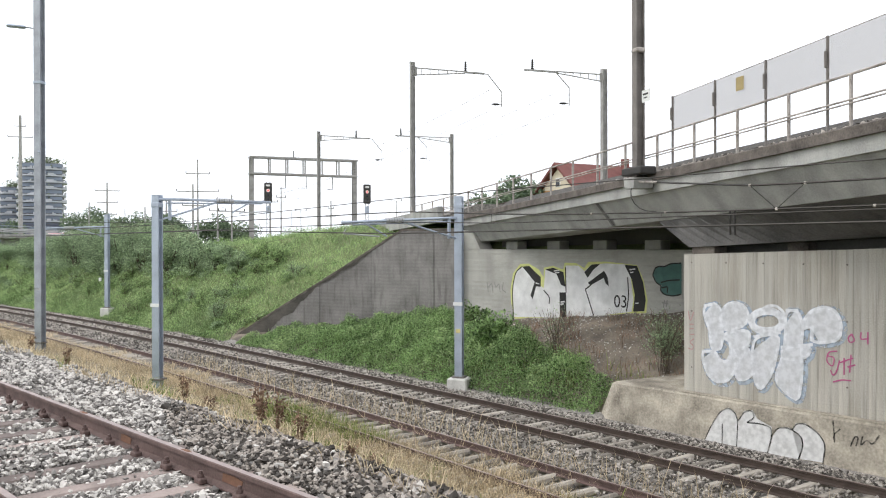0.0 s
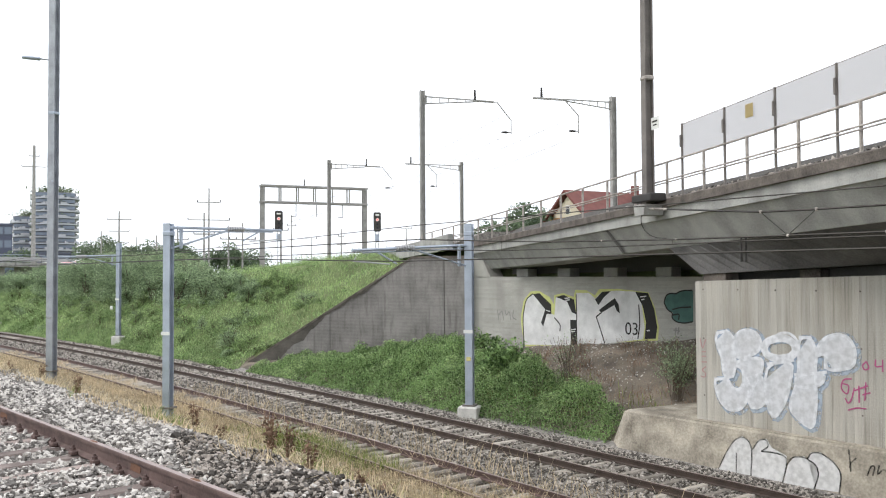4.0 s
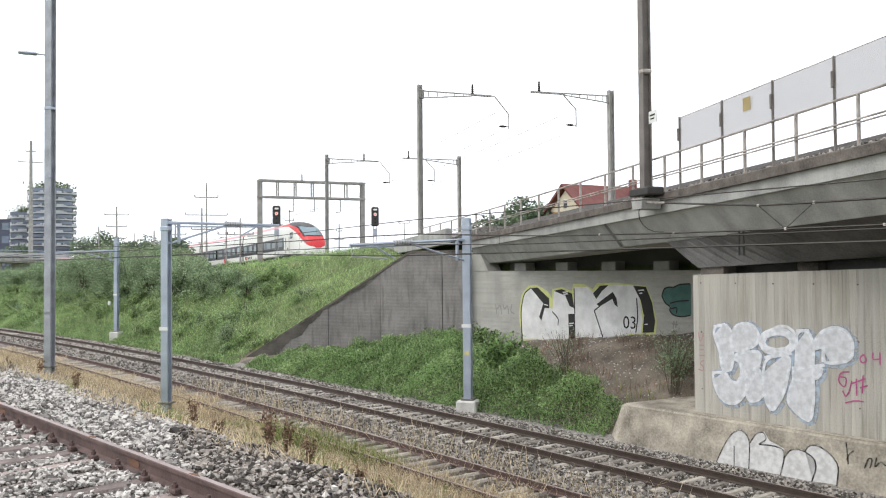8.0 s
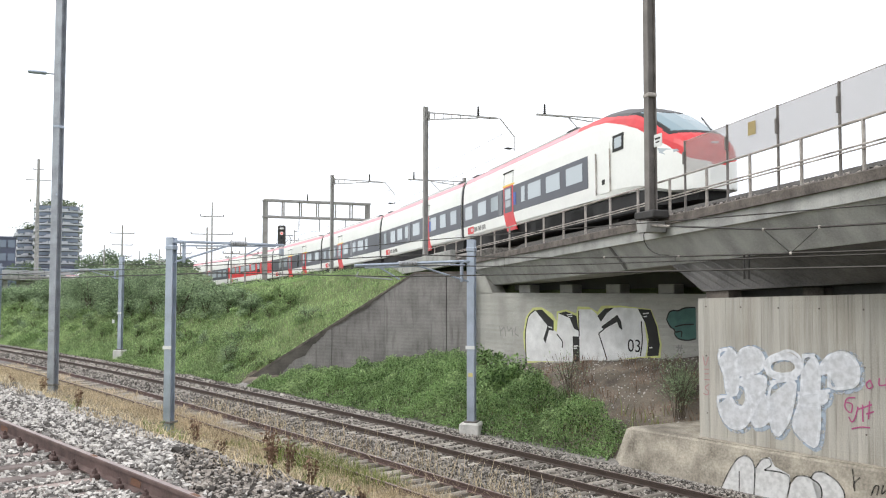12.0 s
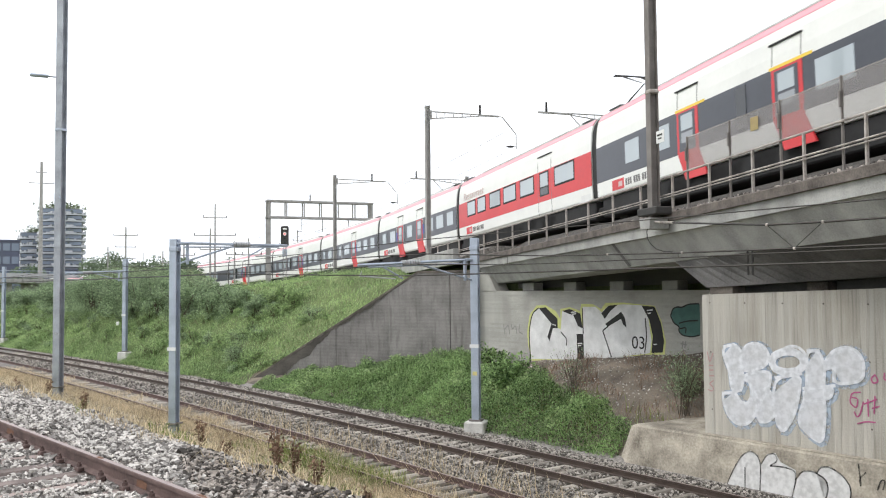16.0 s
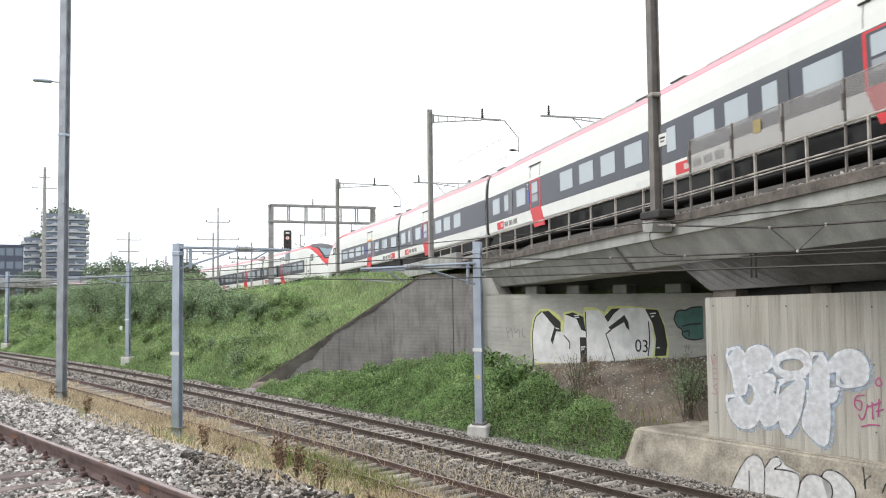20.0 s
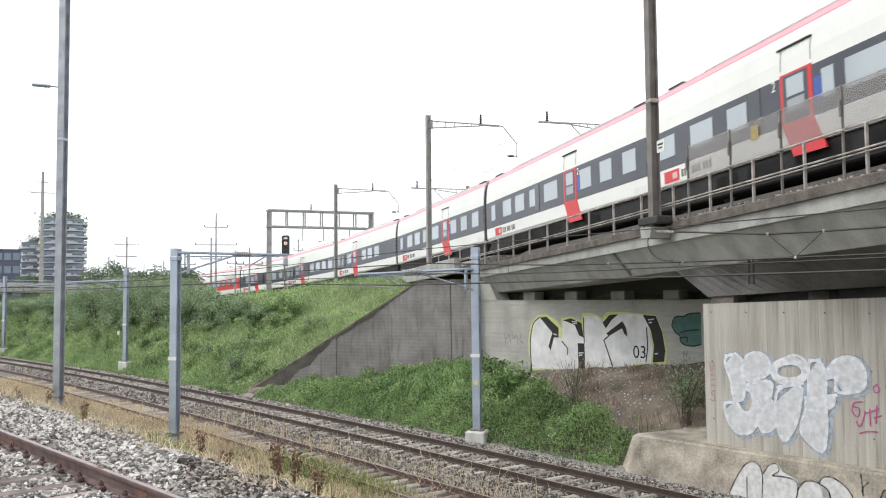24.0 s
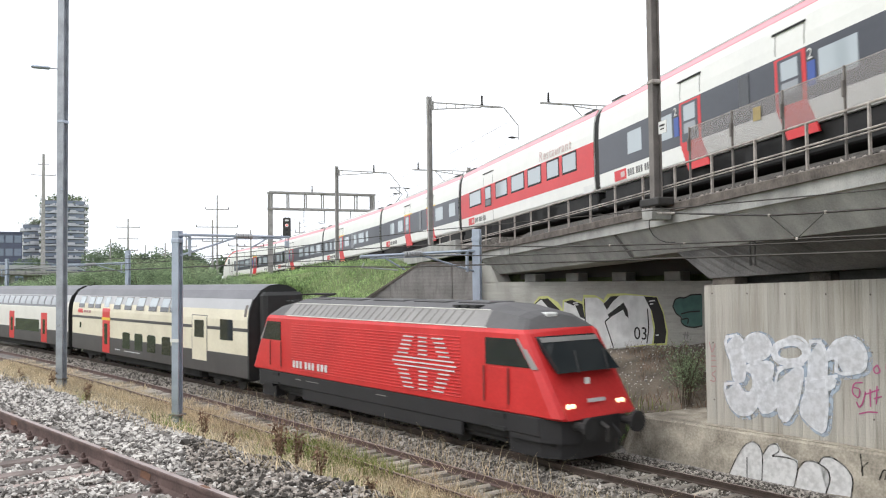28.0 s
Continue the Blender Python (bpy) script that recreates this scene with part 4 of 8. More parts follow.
def low_mast(x, v, h, kind):
    px, py, a = low_xy(x, v)
    z = hz(px, py)
    m = thing("lineside_mast", "galvanised steel catenary mast beside the lower line", "catenary mast", pose(px, py, z, 0, 0, math.degrees(a) + 35), group="masts of the lower line")
    z0 = -0.2 - z if kind == "footed" else 0
    part("shaft", hbeam(Geo(), h - z, 0.27 if kind != "tall" else 0.36, 0.035), M_GALV if kind != "tall" else M_GALV_OLD, m)
    if kind == "footed":
        part("foot", Geo().box((0, 0, 0.08), (0.72, 0.72, 0.75), bevel=0.05), M_FOOT, m, "pale concrete foot")
    if kind == "tall":
        inv = m.matrix_basis.inverted()
        part("lamp_arm", Geo().rod((-44.27, 9.45, 15.3), (-44.4, 8.75, 15.33), 0.035), M_GALV_OLD, m, at=inv)
        part("lamp_head", Geo().box((0, 0, 0), (0.3, 0.85, 0.13), bevel=0.05), M_GALV, m, "flat grey lamp head", at=inv @ pose(-44.5, 8.45, 15.33, 0, 0, -11))
        part("band", Geo().box((0, 0, 12.65 - z), (0.4, 0.4, 0.14), bevel=0.02), M_GALV, m)
    part("collar", Geo().box((0, 0, 0.48), (0.44, 0.44, 0.06)), M_MAST, m)
    part("number_plate", Geo().box((0, -0.17, 3.05), (0.34, 0.02, 0.12)), M_SIGN_WHITE, m)
    part("head_clamp", Geo().box((0, 0, h - z - 0.35), (0.31, 0.31, 0.16), bevel=0.02), M_GALV, m)
    return m


MASTS_LOW = [low_mast(-23.1, 2.45, 6.5, "footed"), low_mast(-29.4, -5.95, 6.55, "plain"), low_mast(-61.1, 3.3, 7.05, "footed"), low_mast(-44.3, -6.0, 21.5, "tall"), low_mast(-89.5, 3.3, 7.2, "footed")]


def bank_kerb():
    """Low concrete edge along the raised line at the top of the bank."""
    k = thing("trackside_kerb", "low grey concrete edging along the raised line", "kerb", kind="structure")
    for i in range(19):
        st = [up_at(-24.5 - 3 * i - d, -3.45) for d in (0.03, 1.5, 2.97)]
        part("kerb_unit", Geo().loft(sweep(st, [(-0.14, -1.15), (0.14, -1.15), (0.14, -0.42), (0.1, -0.38), (-0.1, -0.38), (-0.14, -0.42)])), M_CONCRETE_GREY, k)
    st = [up_at(s, 0) for s in range(-150, -20, 5)]
    part("ballast_bed", Geo().loft(sweep(st, [(-3.2, -0.85), (-1.3, -0.2), (8.3, -0.2), (9.8, -0.85)])), M_BALLAST_BED, k)


bank_kerb()

# ================= paint on the walls =================
PIECE_YELLOW = [(-27.85, 2.8), (-27.67, 3.54), (-27.22, 3.96), (-26.66, 3.99), (-26.03, 3.74), (-25.75, 3.42), (-25.74, 3.83), (-25.19, 3.92), (-24.6, 3.77), (-24.52, 4.06), (-23.89, 4.05), (-23.43, 3.86), (-23.2, 4.11), (-22.27, 4.13), (-20.74, 4.02), (-20.44, 3.47), (-20.25, 2.72), (-20.31, 2.23), (-27.56, 1.54), (-27.8, 2.24)]
PIECE_WHITE = [(-27.6, 1.62), (-27.7, 2.81), (-27.47, 3.63), (-27.06, 3.85), (-26.58, 3.62), (-26.23, 3.39), (-26.02, 3.09), (-25.74, 2.97), (-25.64, 3.75), (-25.04, 3.76), (-24.72, 3.45), (-24.46, 3.04), (-24.46, 3.94), (-23.75, 3.95), (-23.4, 3.73), (-23.06, 4.0), (-22.27, 4.06), (-21.3, 4.03), (-21.05, 3.55), (-20.92, 2.69), (-21.01, 2.24), (-22.93, 1.95), (-24.32, 1.8)]
PIECE_BLACK = [[(-27.06, 3.85), (-26.64, 3.89), (-25.92, 3.42), (-25.92, 3.01), (-26.2, 3.02), (-26.42, 2.46), (-26.55, 2.63), (-26.29, 3.21)], [(-25.64, 3.75), (-25.19, 3.84), (-24.58, 3.66), (-24.46, 3.06), (-24.72, 3.14), (-24.97, 3.57)], [(-24.81, 2.82), (-24.43, 2.83), (-24.41, 1.8), (-24.78, 1.77)], [(-23.23, 3.27), (-22.38, 3.77), (-22.19, 3.52), (-22.13, 3.17), (-22.29, 3.28), (-22.4, 3.49), (-23.09, 3.17)], [(-23.04, 4.0), (-22.57, 4.04), (-22.93, 3.8), (-23.24, 3.47), (-23.42, 3.69)], [(-21.35, 4.02), (-20.74, 3.99), (-20.45, 3.38), (-20.33, 2.72), (-20.4, 2.3), (-20.93, 2.25), (-20.85, 2.89), (-21.0, 3.48)]]
PIECE_LINES = [[(-23.36, 3.0), (-23.13, 2.48), (-22.91, 1.94)], [(-23.36, 3.0), (-23.06, 3.19)], [(-25.74, 2.88), (-25.35, 2.58), (-25.42, 2.31)], [(-24.46, 3.88), (-24.43, 2.83)], [(-21.19, 3.55), (-21.13, 2.83), (-21.25, 2.24)], [(-27.64, 1.63), (-27.73, 2.81), (-27.5, 3.64), (-27.06, 3.86)]]
PIECE_GLINTS = [[(-25.12, 3.7), (-24.82, 3.73)], [(-25.07, 3.62), (-24.81, 3.65)], [(-21.1, 3.84), (-20.82, 3.87)], [(-21.07, 3.73), (-20.91, 3.75)], [(-26.23, 3.17), (-26.01, 3.13)], [(-24.75, 2.42), (-24.49, 2.45)], [(-24.75, 2.33), (-24.55, 2.36)], [(-20.82, 2.57), (-20.67, 2.59)]]
BLOB_TEAL = [(-20.01, 3.66), (-19.91, 3.94), (-19.68, 4.0), (-19.47, 3.97), (-19.25, 4.1), (-18.73, 4.11), (-18.73, 3.0), (-19.08, 2.92), (-19.48, 2.95), (-19.68, 3.11), (-19.61, 3.29), (-19.87, 3.38)]
BLOB_LINES = [[(-20.01, 3.66), (-19.91, 3.94), (-19.68, 4.0), (-19.47, 3.97), (-19.25, 4.1), (-18.75, 4.12)], [(-20.01, 3.66), (-19.87, 3.38), (-19.61, 3.29), (-19.68, 3.11), (-19.48, 2.95), (-19.08, 2.92), (-18.75, 3.0)], [(-19.64, 3.4), (-19.3, 3.49), (-18.81, 3.52)], [(-19.61, 3.2), (-19.31, 3.28), (-19.36, 3.04)]]
TAG_GREY = [[(-29.44, 3.09), (-29.35, 2.63)], [(-29.35, 2.86), (-29.09, 3.12), (-29.02, 2.64)], [(-28.91, 3.1), (-28.83, 2.82), (-28.6, 3.12), (-28.53, 2.66)], [(-28.31, 3.12), (-28.43, 2.78), (-28.14, 2.68)], [(-19.59, 2.66), (-19.31, 2.63)], [(-19.48, 2.76), (-19.53, 2.48)], [(-19.36, 2.77), (-19.41, 2.51)]]
LETTER_SHAPES = [
    [(-13.42, 3.16), (-13.06, 3.24), (-12.88, 3.12), (-12.81, 2.06), (-13.2, 1.99), (-13.23, 2.55), (-13.41, 2.89)],
    [(-12.95, 2.72), (-12.91, 3.01), (-12.73, 3.24), (-12.47, 3.31), (-12.21, 3.23), (-12.07, 2.98), (-12.18, 2.75), (-12.57, 2.57), (-12.86, 2.58)],
    [(-13.48, 1.96), (-13.05, 2.01), (-12.95, 1.78), (-12.73, 1.74), (-12.6, 1.98), (-12.63, 2.31), (-12.83, 2.35), (-12.8, 2.5), (-12.01, 2.66), (-12.1, 2.24), (-12.34, 1.88), (-12.52, 1.49), (-12.73, 1.23), (-13.07, 1.19), (-13.31, 1.39), (-13.44, 1.7)],
    [(-12.53, 2.06), (-12.07, 2.25), (-11.93, 1.56), (-12.18, 1.37), (-12.47, 1.29)],
    [(-11.96, 2.47), (-11.23, 2.63), (-11.32, 2.15), (-11.44, 1.62), (-11.78, 1.1), (-11.95, 1.39), (-12.02, 1.97)],
    [(-11.1, 3.18), (-10.77, 3.2), (-10.65, 2.84), (-10.7, 2.38), (-10.67, 1.71), (-10.76, 0.99), (-11.06, 1.16), (-11.43, 1.45), (-11.13, 2.13), (-11.1, 2.75)],
    [(-11.23, 2.27), (-10.41, 2.41), (-10.53, 2.07), (-11.21, 1.95)],
    [(-10.45, 2.48), (-10.42, 2.88), (-10.71, 2.72), (-10.61, 3.03), (-10.42, 3.23), (-10.14, 3.32), (-9.87, 3.25), (-9.72, 2.99), (-9.75, 2.57), (-10.21, 2.46)]]
RING_SHAPE = [(-12.04, 2.84), (-11.94, 3.03), (-11.7, 3.13), (-11.41, 3.14), (-11.2, 3.01), (-11.17, 2.82), (-11.35, 2.67), (-11.68, 2.62), (-11.94, 2.68)]
RING_ARC = [(-11.77, 3.14), (-11.56, 3.27), (-11.32, 3.27), (-11.14, 3.13), (-11.08, 2.91)]
TAG_ROSE = [[(-13.92, 3.0), (-13.85, 2.67), (-13.74, 2.98)], [(-13.88, 2.64), (-13.74, 2.65)], [(-13.88, 2.52), (-13.74, 2.53)], [(-13.88, 2.37), (-13.72, 2.38)], [(-13.74, 2.26), (-13.9, 2.16), (-13.74, 2.08), (-13.78, 1.96), (-13.92, 2.0)]]
TAG_PINK = [[(-9.5, 2.73), (-9.6, 2.64), (-9.55, 2.52), (-9.42, 2.58), (-9.5, 2.73)], [(-9.29, 2.79), (-9.32, 2.61), (-9.12, 2.66)], [(-9.14, 2.8), (-9.14, 2.53)], [(-9.84, 2.31), (-10.05, 2.29), (-10.11, 2.05), (-9.94, 1.91), (-9.89, 2.17), (-10.05, 2.18)], [(-9.78, 2.11), (-9.86, 1.81), (-9.94, 1.72), (-10.0, 1.86)], [(-9.68, 2.17), (-9.68, 1.78)], [(-9.78, 2.05), (-9.47, 2.19)], [(-9.52, 2.26), (-9.55, 1.85)], [(-9.6, 1.97), (-9.42, 2.04)], [(-9.94, 1.59), (-9.73, 1.67), (-9.52, 1.67)]]
THROW_FILL = [[(-13.12, -0.34), (-12.92, 0.18), (-12.71, 0.53), (-12.49, 0.65), (-12.29, 0.57), (-12.18, 0.37), (-12.17, -0.33)], [(-12.17, -0.33), (-12.18, 0.37), (-12.04, 0.63), (-11.82, 0.69), (-11.67, 0.5), (-11.27, 0.37), (-11.25, 0.16), (-11.33, -0.24)], [(-11.33, -0.27), (-11.22, 0.19), (-11.07, 0.39), (-10.84, 0.43), (-10.5, 0.29), (-10.44, 0.09), (-10.53, -0.25)], [(-10.75, 0.38), (-10.67, 0.55), (-10.44, 0.59), (-10.11, 0.43), (-9.93, 0.22), (-9.95, -0.21), (-10.5, -0.24)]]
THROW_LINES = [[(-13.15, -0.37), (-12.92, 0.18), (-12.71, 0.53), (-12.49, 0.65), (-12.29, 0.57), (-12.18, 0.37), (-12.17, -0.36)], [(-12.62, 0.23), (-12.58, -0.27)], [(-12.18, 0.37), (-12.04, 0.63), (-11.82, 0.69), (-11.73, 0.51), (-11.94, 0.37)], [(-11.94, 0.37), (-11.59, 0.4), (-11.27, 0.37), (-11.25, 0.13), (-11.33, -0.27)], [(-11.27, 0.15), (-11.13, 0.38), (-10.84, 0.43), (-10.5, 0.29), (-10.44, 0.06), (-10.55, -0.28)], [(-10.75, 0.38), (-10.67, 0.55), (-10.44, 0.59), (-10.11, 0.43), (-9.91, 0.21), (-9.95, -0.24)], [(-9.35, 0.26), (-9.28, 0.5), (-9.18, 0.5), (-9.23, 0.29)], [(-9.1, 0.53), (-9.15, 0.28), (-9.0, 0.5), (-8.88, 0.35), (-8.74, 0.62)], [(-9.79, 0.76), (-9.69, 0.2), (-9.77, 0.44), (-9.61, 0.6)]]


def ribbon(g, pts, w, y, lift):
    """A sprayed line in the plane of a wall that faces -y."""
    pts = smooth_line(pts)
    L, R = [], []
    for i, (a, b) in enumerate(pts):
        c, d = pts[min(i + 1, len(pts) - 1)]
        e, f = pts[max(i - 1, 0)]
        l = math.hypot(c - e, d - f) or 1e-6
        nx, nz = -(d - f) / l * w / 2, (c - e) / l * w / 2
        L.append((a + nx, b + nz)), R.append((a - nx, b - nz))
    n = len(pts)
    o = lift
    vs = [(p, y - o - 0.0001 * i, q) for i, (p, q) in enumerate(L)] + [(p, y - o - 0.0001 * i, q) for i, (p, q) in enumerate(R)]
    return g.add(vs, [(i, n + i, n + i + 1, i + 1) for i in range(n - 1)])


def smooth_line(pts):
    """Rounds the corners of a stroke and its ends."""
    out = [pts[0]]
    for (a, b), (c, d), (e, f) in zip(pts, pts[1:], pts[2:]):
        for t in (0.25, 0.5, 0.75):
            p, q = (a + c) / 2, (b + d) / 2
            r, s = (c + e) / 2, (d + f) / 2
            u = 1 - t
            out.append((u * u * p + 2 * u * t * c + t * t * r, u * u * q + 2 * u * t * d + t * t * s))
    return out + [pts[-1]]


def patch(g, pts, y, lift):
    n = len(pts)
    vs = [(a, y - lift, b) for a, b in pts] + [(a, y - lift + 0.002, b) for a, b in pts]
    return g.add(vs, [tuple(range(n))] + [(i, i + n, (i + 1) % n + n, (i + 1) % n) for i in range(n)])


def word(text, size, m, material, name, parent):
    cu = bpy.data.curves.new(name, "FONT")
    cu.body, cu.size, cu.extrude = text, size, 0.002
    ob = new(name, cu)
    ob.matrix_basis = m
    ob.parent = parent
    cu.materials.append(material)


def graffiti():
    y = ABUT_Y - 0.012
    t = thing("graffiti_piece", "white and black graffiti piece with a yellow outline", "graffiti")
    part("outline", patch(Geo(), PIECE_YELLOW, y, 0.004), M_SPRAY_YELLOW, t)
    part("fill", patch(Geo(), PIECE_WHITE, y, 0.008), M_SPRAY_WHITE, t)
    for q in PIECE_BLACK:
        part("shadow_shape", patch(Geo(), q, y, 0.012), M_SPRAY_BLACK, t)
    for q in PIECE_LINES:
        part("stroke", ribbon(Geo(), q, 0.055, y, 0.014), M_SPRAY_BLACK, t)
    for q in PIECE_GLINTS:
        part("glint", ribbon(Geo(), q, 0.045, y, 0.018), M_SPRAY_WHITE, t)
    word("03", 0.68, Matrix.Translation((-21.88, y - 0.018, 2.38)) @ Matrix.Rotation(math.pi / 2, 4, "X"), M_SPRAY_BLACK, "numerals", t)
    t = thing("graffiti_blob", "dark teal bubble graffiti with black outline", "graffiti")
    part("fill", patch(Geo(), BLOB_TEAL, y, 0.004), M_SPRAY_TEAL, t)
    for q in BLOB_LINES:
        part("stroke", ribbon(Geo(), q, 0.05, y, 0.008), M_SPRAY_BLACK, t)
    t = thing("faint_tag", "faint grey sprayed tag on the abutment", "graffiti")
    for q in TAG_GREY:
        part("stroke", ribbon(Geo(), q, 0.05, y, 0.004), M_SPRAY_GREY, t)
    y = 19.0
    t = thing("bubble_letters", "faded white and light blue bubble letters on the pier", "graffiti")
    closed = lambda q: [*q, q[0], q[1]]
    shapes = [*LETTER_SHAPES, RING_SHAPE]
    for k, q in enumerate(shapes):
        part("halo", ribbon(Geo(), closed([(a + 0.04, b - 0.03) for a, b in q]), 0.20, y, 0.003 + 0.0007 * k), M_SPRAY_HALO, t)
    for k, q in enumerate(LETTER_SHAPES):
        part("letter_fill", patch(Geo(), smooth_line(closed(q))[1:-4], y, 0.014 + 0.0005 * k), M_SPRAY_LETTER, t)
    for k, q in enumerate(shapes):
        part("letter_edge", ribbon(Geo(), closed(q), 0.075 if q is not RING_SHAPE else 0.19, y, 0.022 + 0.0006 * k), M_SPRAY_EDGE, t)
    part("letter_edge", ribbon(Geo(), RING_ARC, 0.07, y, 0.029), M_SPRAY_EDGE, t)
    t = thing("rose_tag", "faded rose tag running down the pier", "graffiti")
    for q in TAG_ROSE:
        part("stroke", ribbon(Geo(), q, 0.028, y, 0.006), M_SPRAY_ROSE, t)
    t = thing("magenta_tag", "magenta sprayed tag with an underline", "graffiti")
    for q in TAG_PINK:
        part("stroke", ribbon(Geo(), q, 0.032, y, 0.006), M_SPRAY_PINK, t)
    y = 18.64
    t = thing("throw_up_letters", "white block letters outlined in black on the plinth", "graffiti")
    for q in THROW_FILL:
        part("letter_fill", throw(patch(Geo(), q, y, 0.0), 0.008), M_SPRAY_CHALK, t)
    for q in THROW_LINES:
        part("stroke", throw(ribbon(Geo(), q, 0.034, y, 0.0), 0.014), M_SPRAY_WORN, t)


def throw(g, lift):
    """Lays a flat shape on the plinth's battered face."""
    g.v = [(x, 18.52 + (z + 0.6) / 1.38 * 0.2 - lift + (y - 18.64), z) for x, y, z in g.v]
    return g


graffiti()

# ================= overhead line of the lower railway =================


def overhead():
    w = thing("contact_wires", "thin dark overhead wires of the lower line", "overhead wire")
    X = [-140 + i * 170 / 84 for i in range(85)]

    def run(off, zx, zz, r, name):
        pts = []
        for x in X:
            px, py, a = low_xy(x, off)
            pts.append((px, py, float(np.interp(x, zx, zz))))
        part(name, Geo().line(pts, r, 5), M_WIRE, w)
        return pts
    con = run(0.0, [-140, -23, -18, -8, 30], [5.6, 5.55, 5.40, 5.42, 5.4], 0.016, "contact_wire")
    mes = run(0.0, [-140, -120, -97, -78, -60, -42, -23, 30], [6.4, 6.0, 6.4, 5.95, 6.4, 6.0, 6.36, 6.33], 0.014, "messenger_wire")
    aux = run(0.0, [-140, -23, -17, -12, -8, 30], [6.0, 5.9, 5.61, 5.51, 5.49, 5.45], 0.02, "auxiliary_wire")
    side = run(-3.87, [-140, -30, -18, 30], [5.5, 5.35, 5.07, 5.1], 0.017, "contact_wire")
    for a, b in ((con, mes), (con, aux)):
        for p, q in zip(a[::3], b[::3]):
            if p[0] < -26 or b is aux:
                part("dropper", Geo().rod(p, q, 0.006, n=4), M_WIRE, w)
    # stay wire anchored to the viaduct, with its insulator and the yoke that holds the auxiliary wire
    bx, by, bz = up_xyz(-5.75, -3.35, -1.12)
    stay = [(bx, by, bz), (-10.22, 16.08, 6.02), (-8.98, 16.08, 6.0), (4, 16.08, 5.95), (14, 16.08, 5.95)]
    part("stay_wire", Geo().line(stay, 0.024, 5), M_WIRE, w)
    a, b = Vector(stay[0]), Vector(stay[1])
    ins = Geo()
    for k in range(9):
        ins.rod(a.lerp(b, 0.14 + 0.014 * k), a.lerp(b, 0.147 + 0.014 * k), 0.036, n=8)
    ins.rod(a.lerp(b, 0.07), a.lerp(b, 0.13), 0.03)
    part("insulator", ins, M_RAILING, w)
    for p in ((-10.22, 16.08, 6.02), (-8.98, 16.08, 6.0)):
        part("yoke_wire", Geo().rod(p, (-9.6, 16.07, 5.5), 0.009, n=4), M_WIRE, w)
        part("wire_clamp", Geo().box(p, (0.06, 0.04, 0.07), bevel=0.012), M_RAILING, w)
    for x in (-9.6, -14.7, -12.4, -7.6):
        px, py, a = low_xy(x)
        part("wire_clamp", Geo().box((px, py, float(np.interp(x, [-17, -12, -8], [5.61, 5.51, 5.49]))), (0.06, 0.04, 0.06), bevel=0.012), M_RAILING, w)
    # wires of the raised line
    u = thing("raised_line_wires", "thin overhead wires of the raised line", "overhead wire")
    for lat, h in ((1.42, 5.6), (5.5, 5.6)):
        for dz in (0.0, 1.2):
            pts = [(lambda q: (q[0], q[1], q[2] + h + dz))(up_at(s, lat)) for s in range(-150, -24, 6)]
            part("wire", Geo().line(pts, 0.010, 4), M_WIRE, u)


overhead()


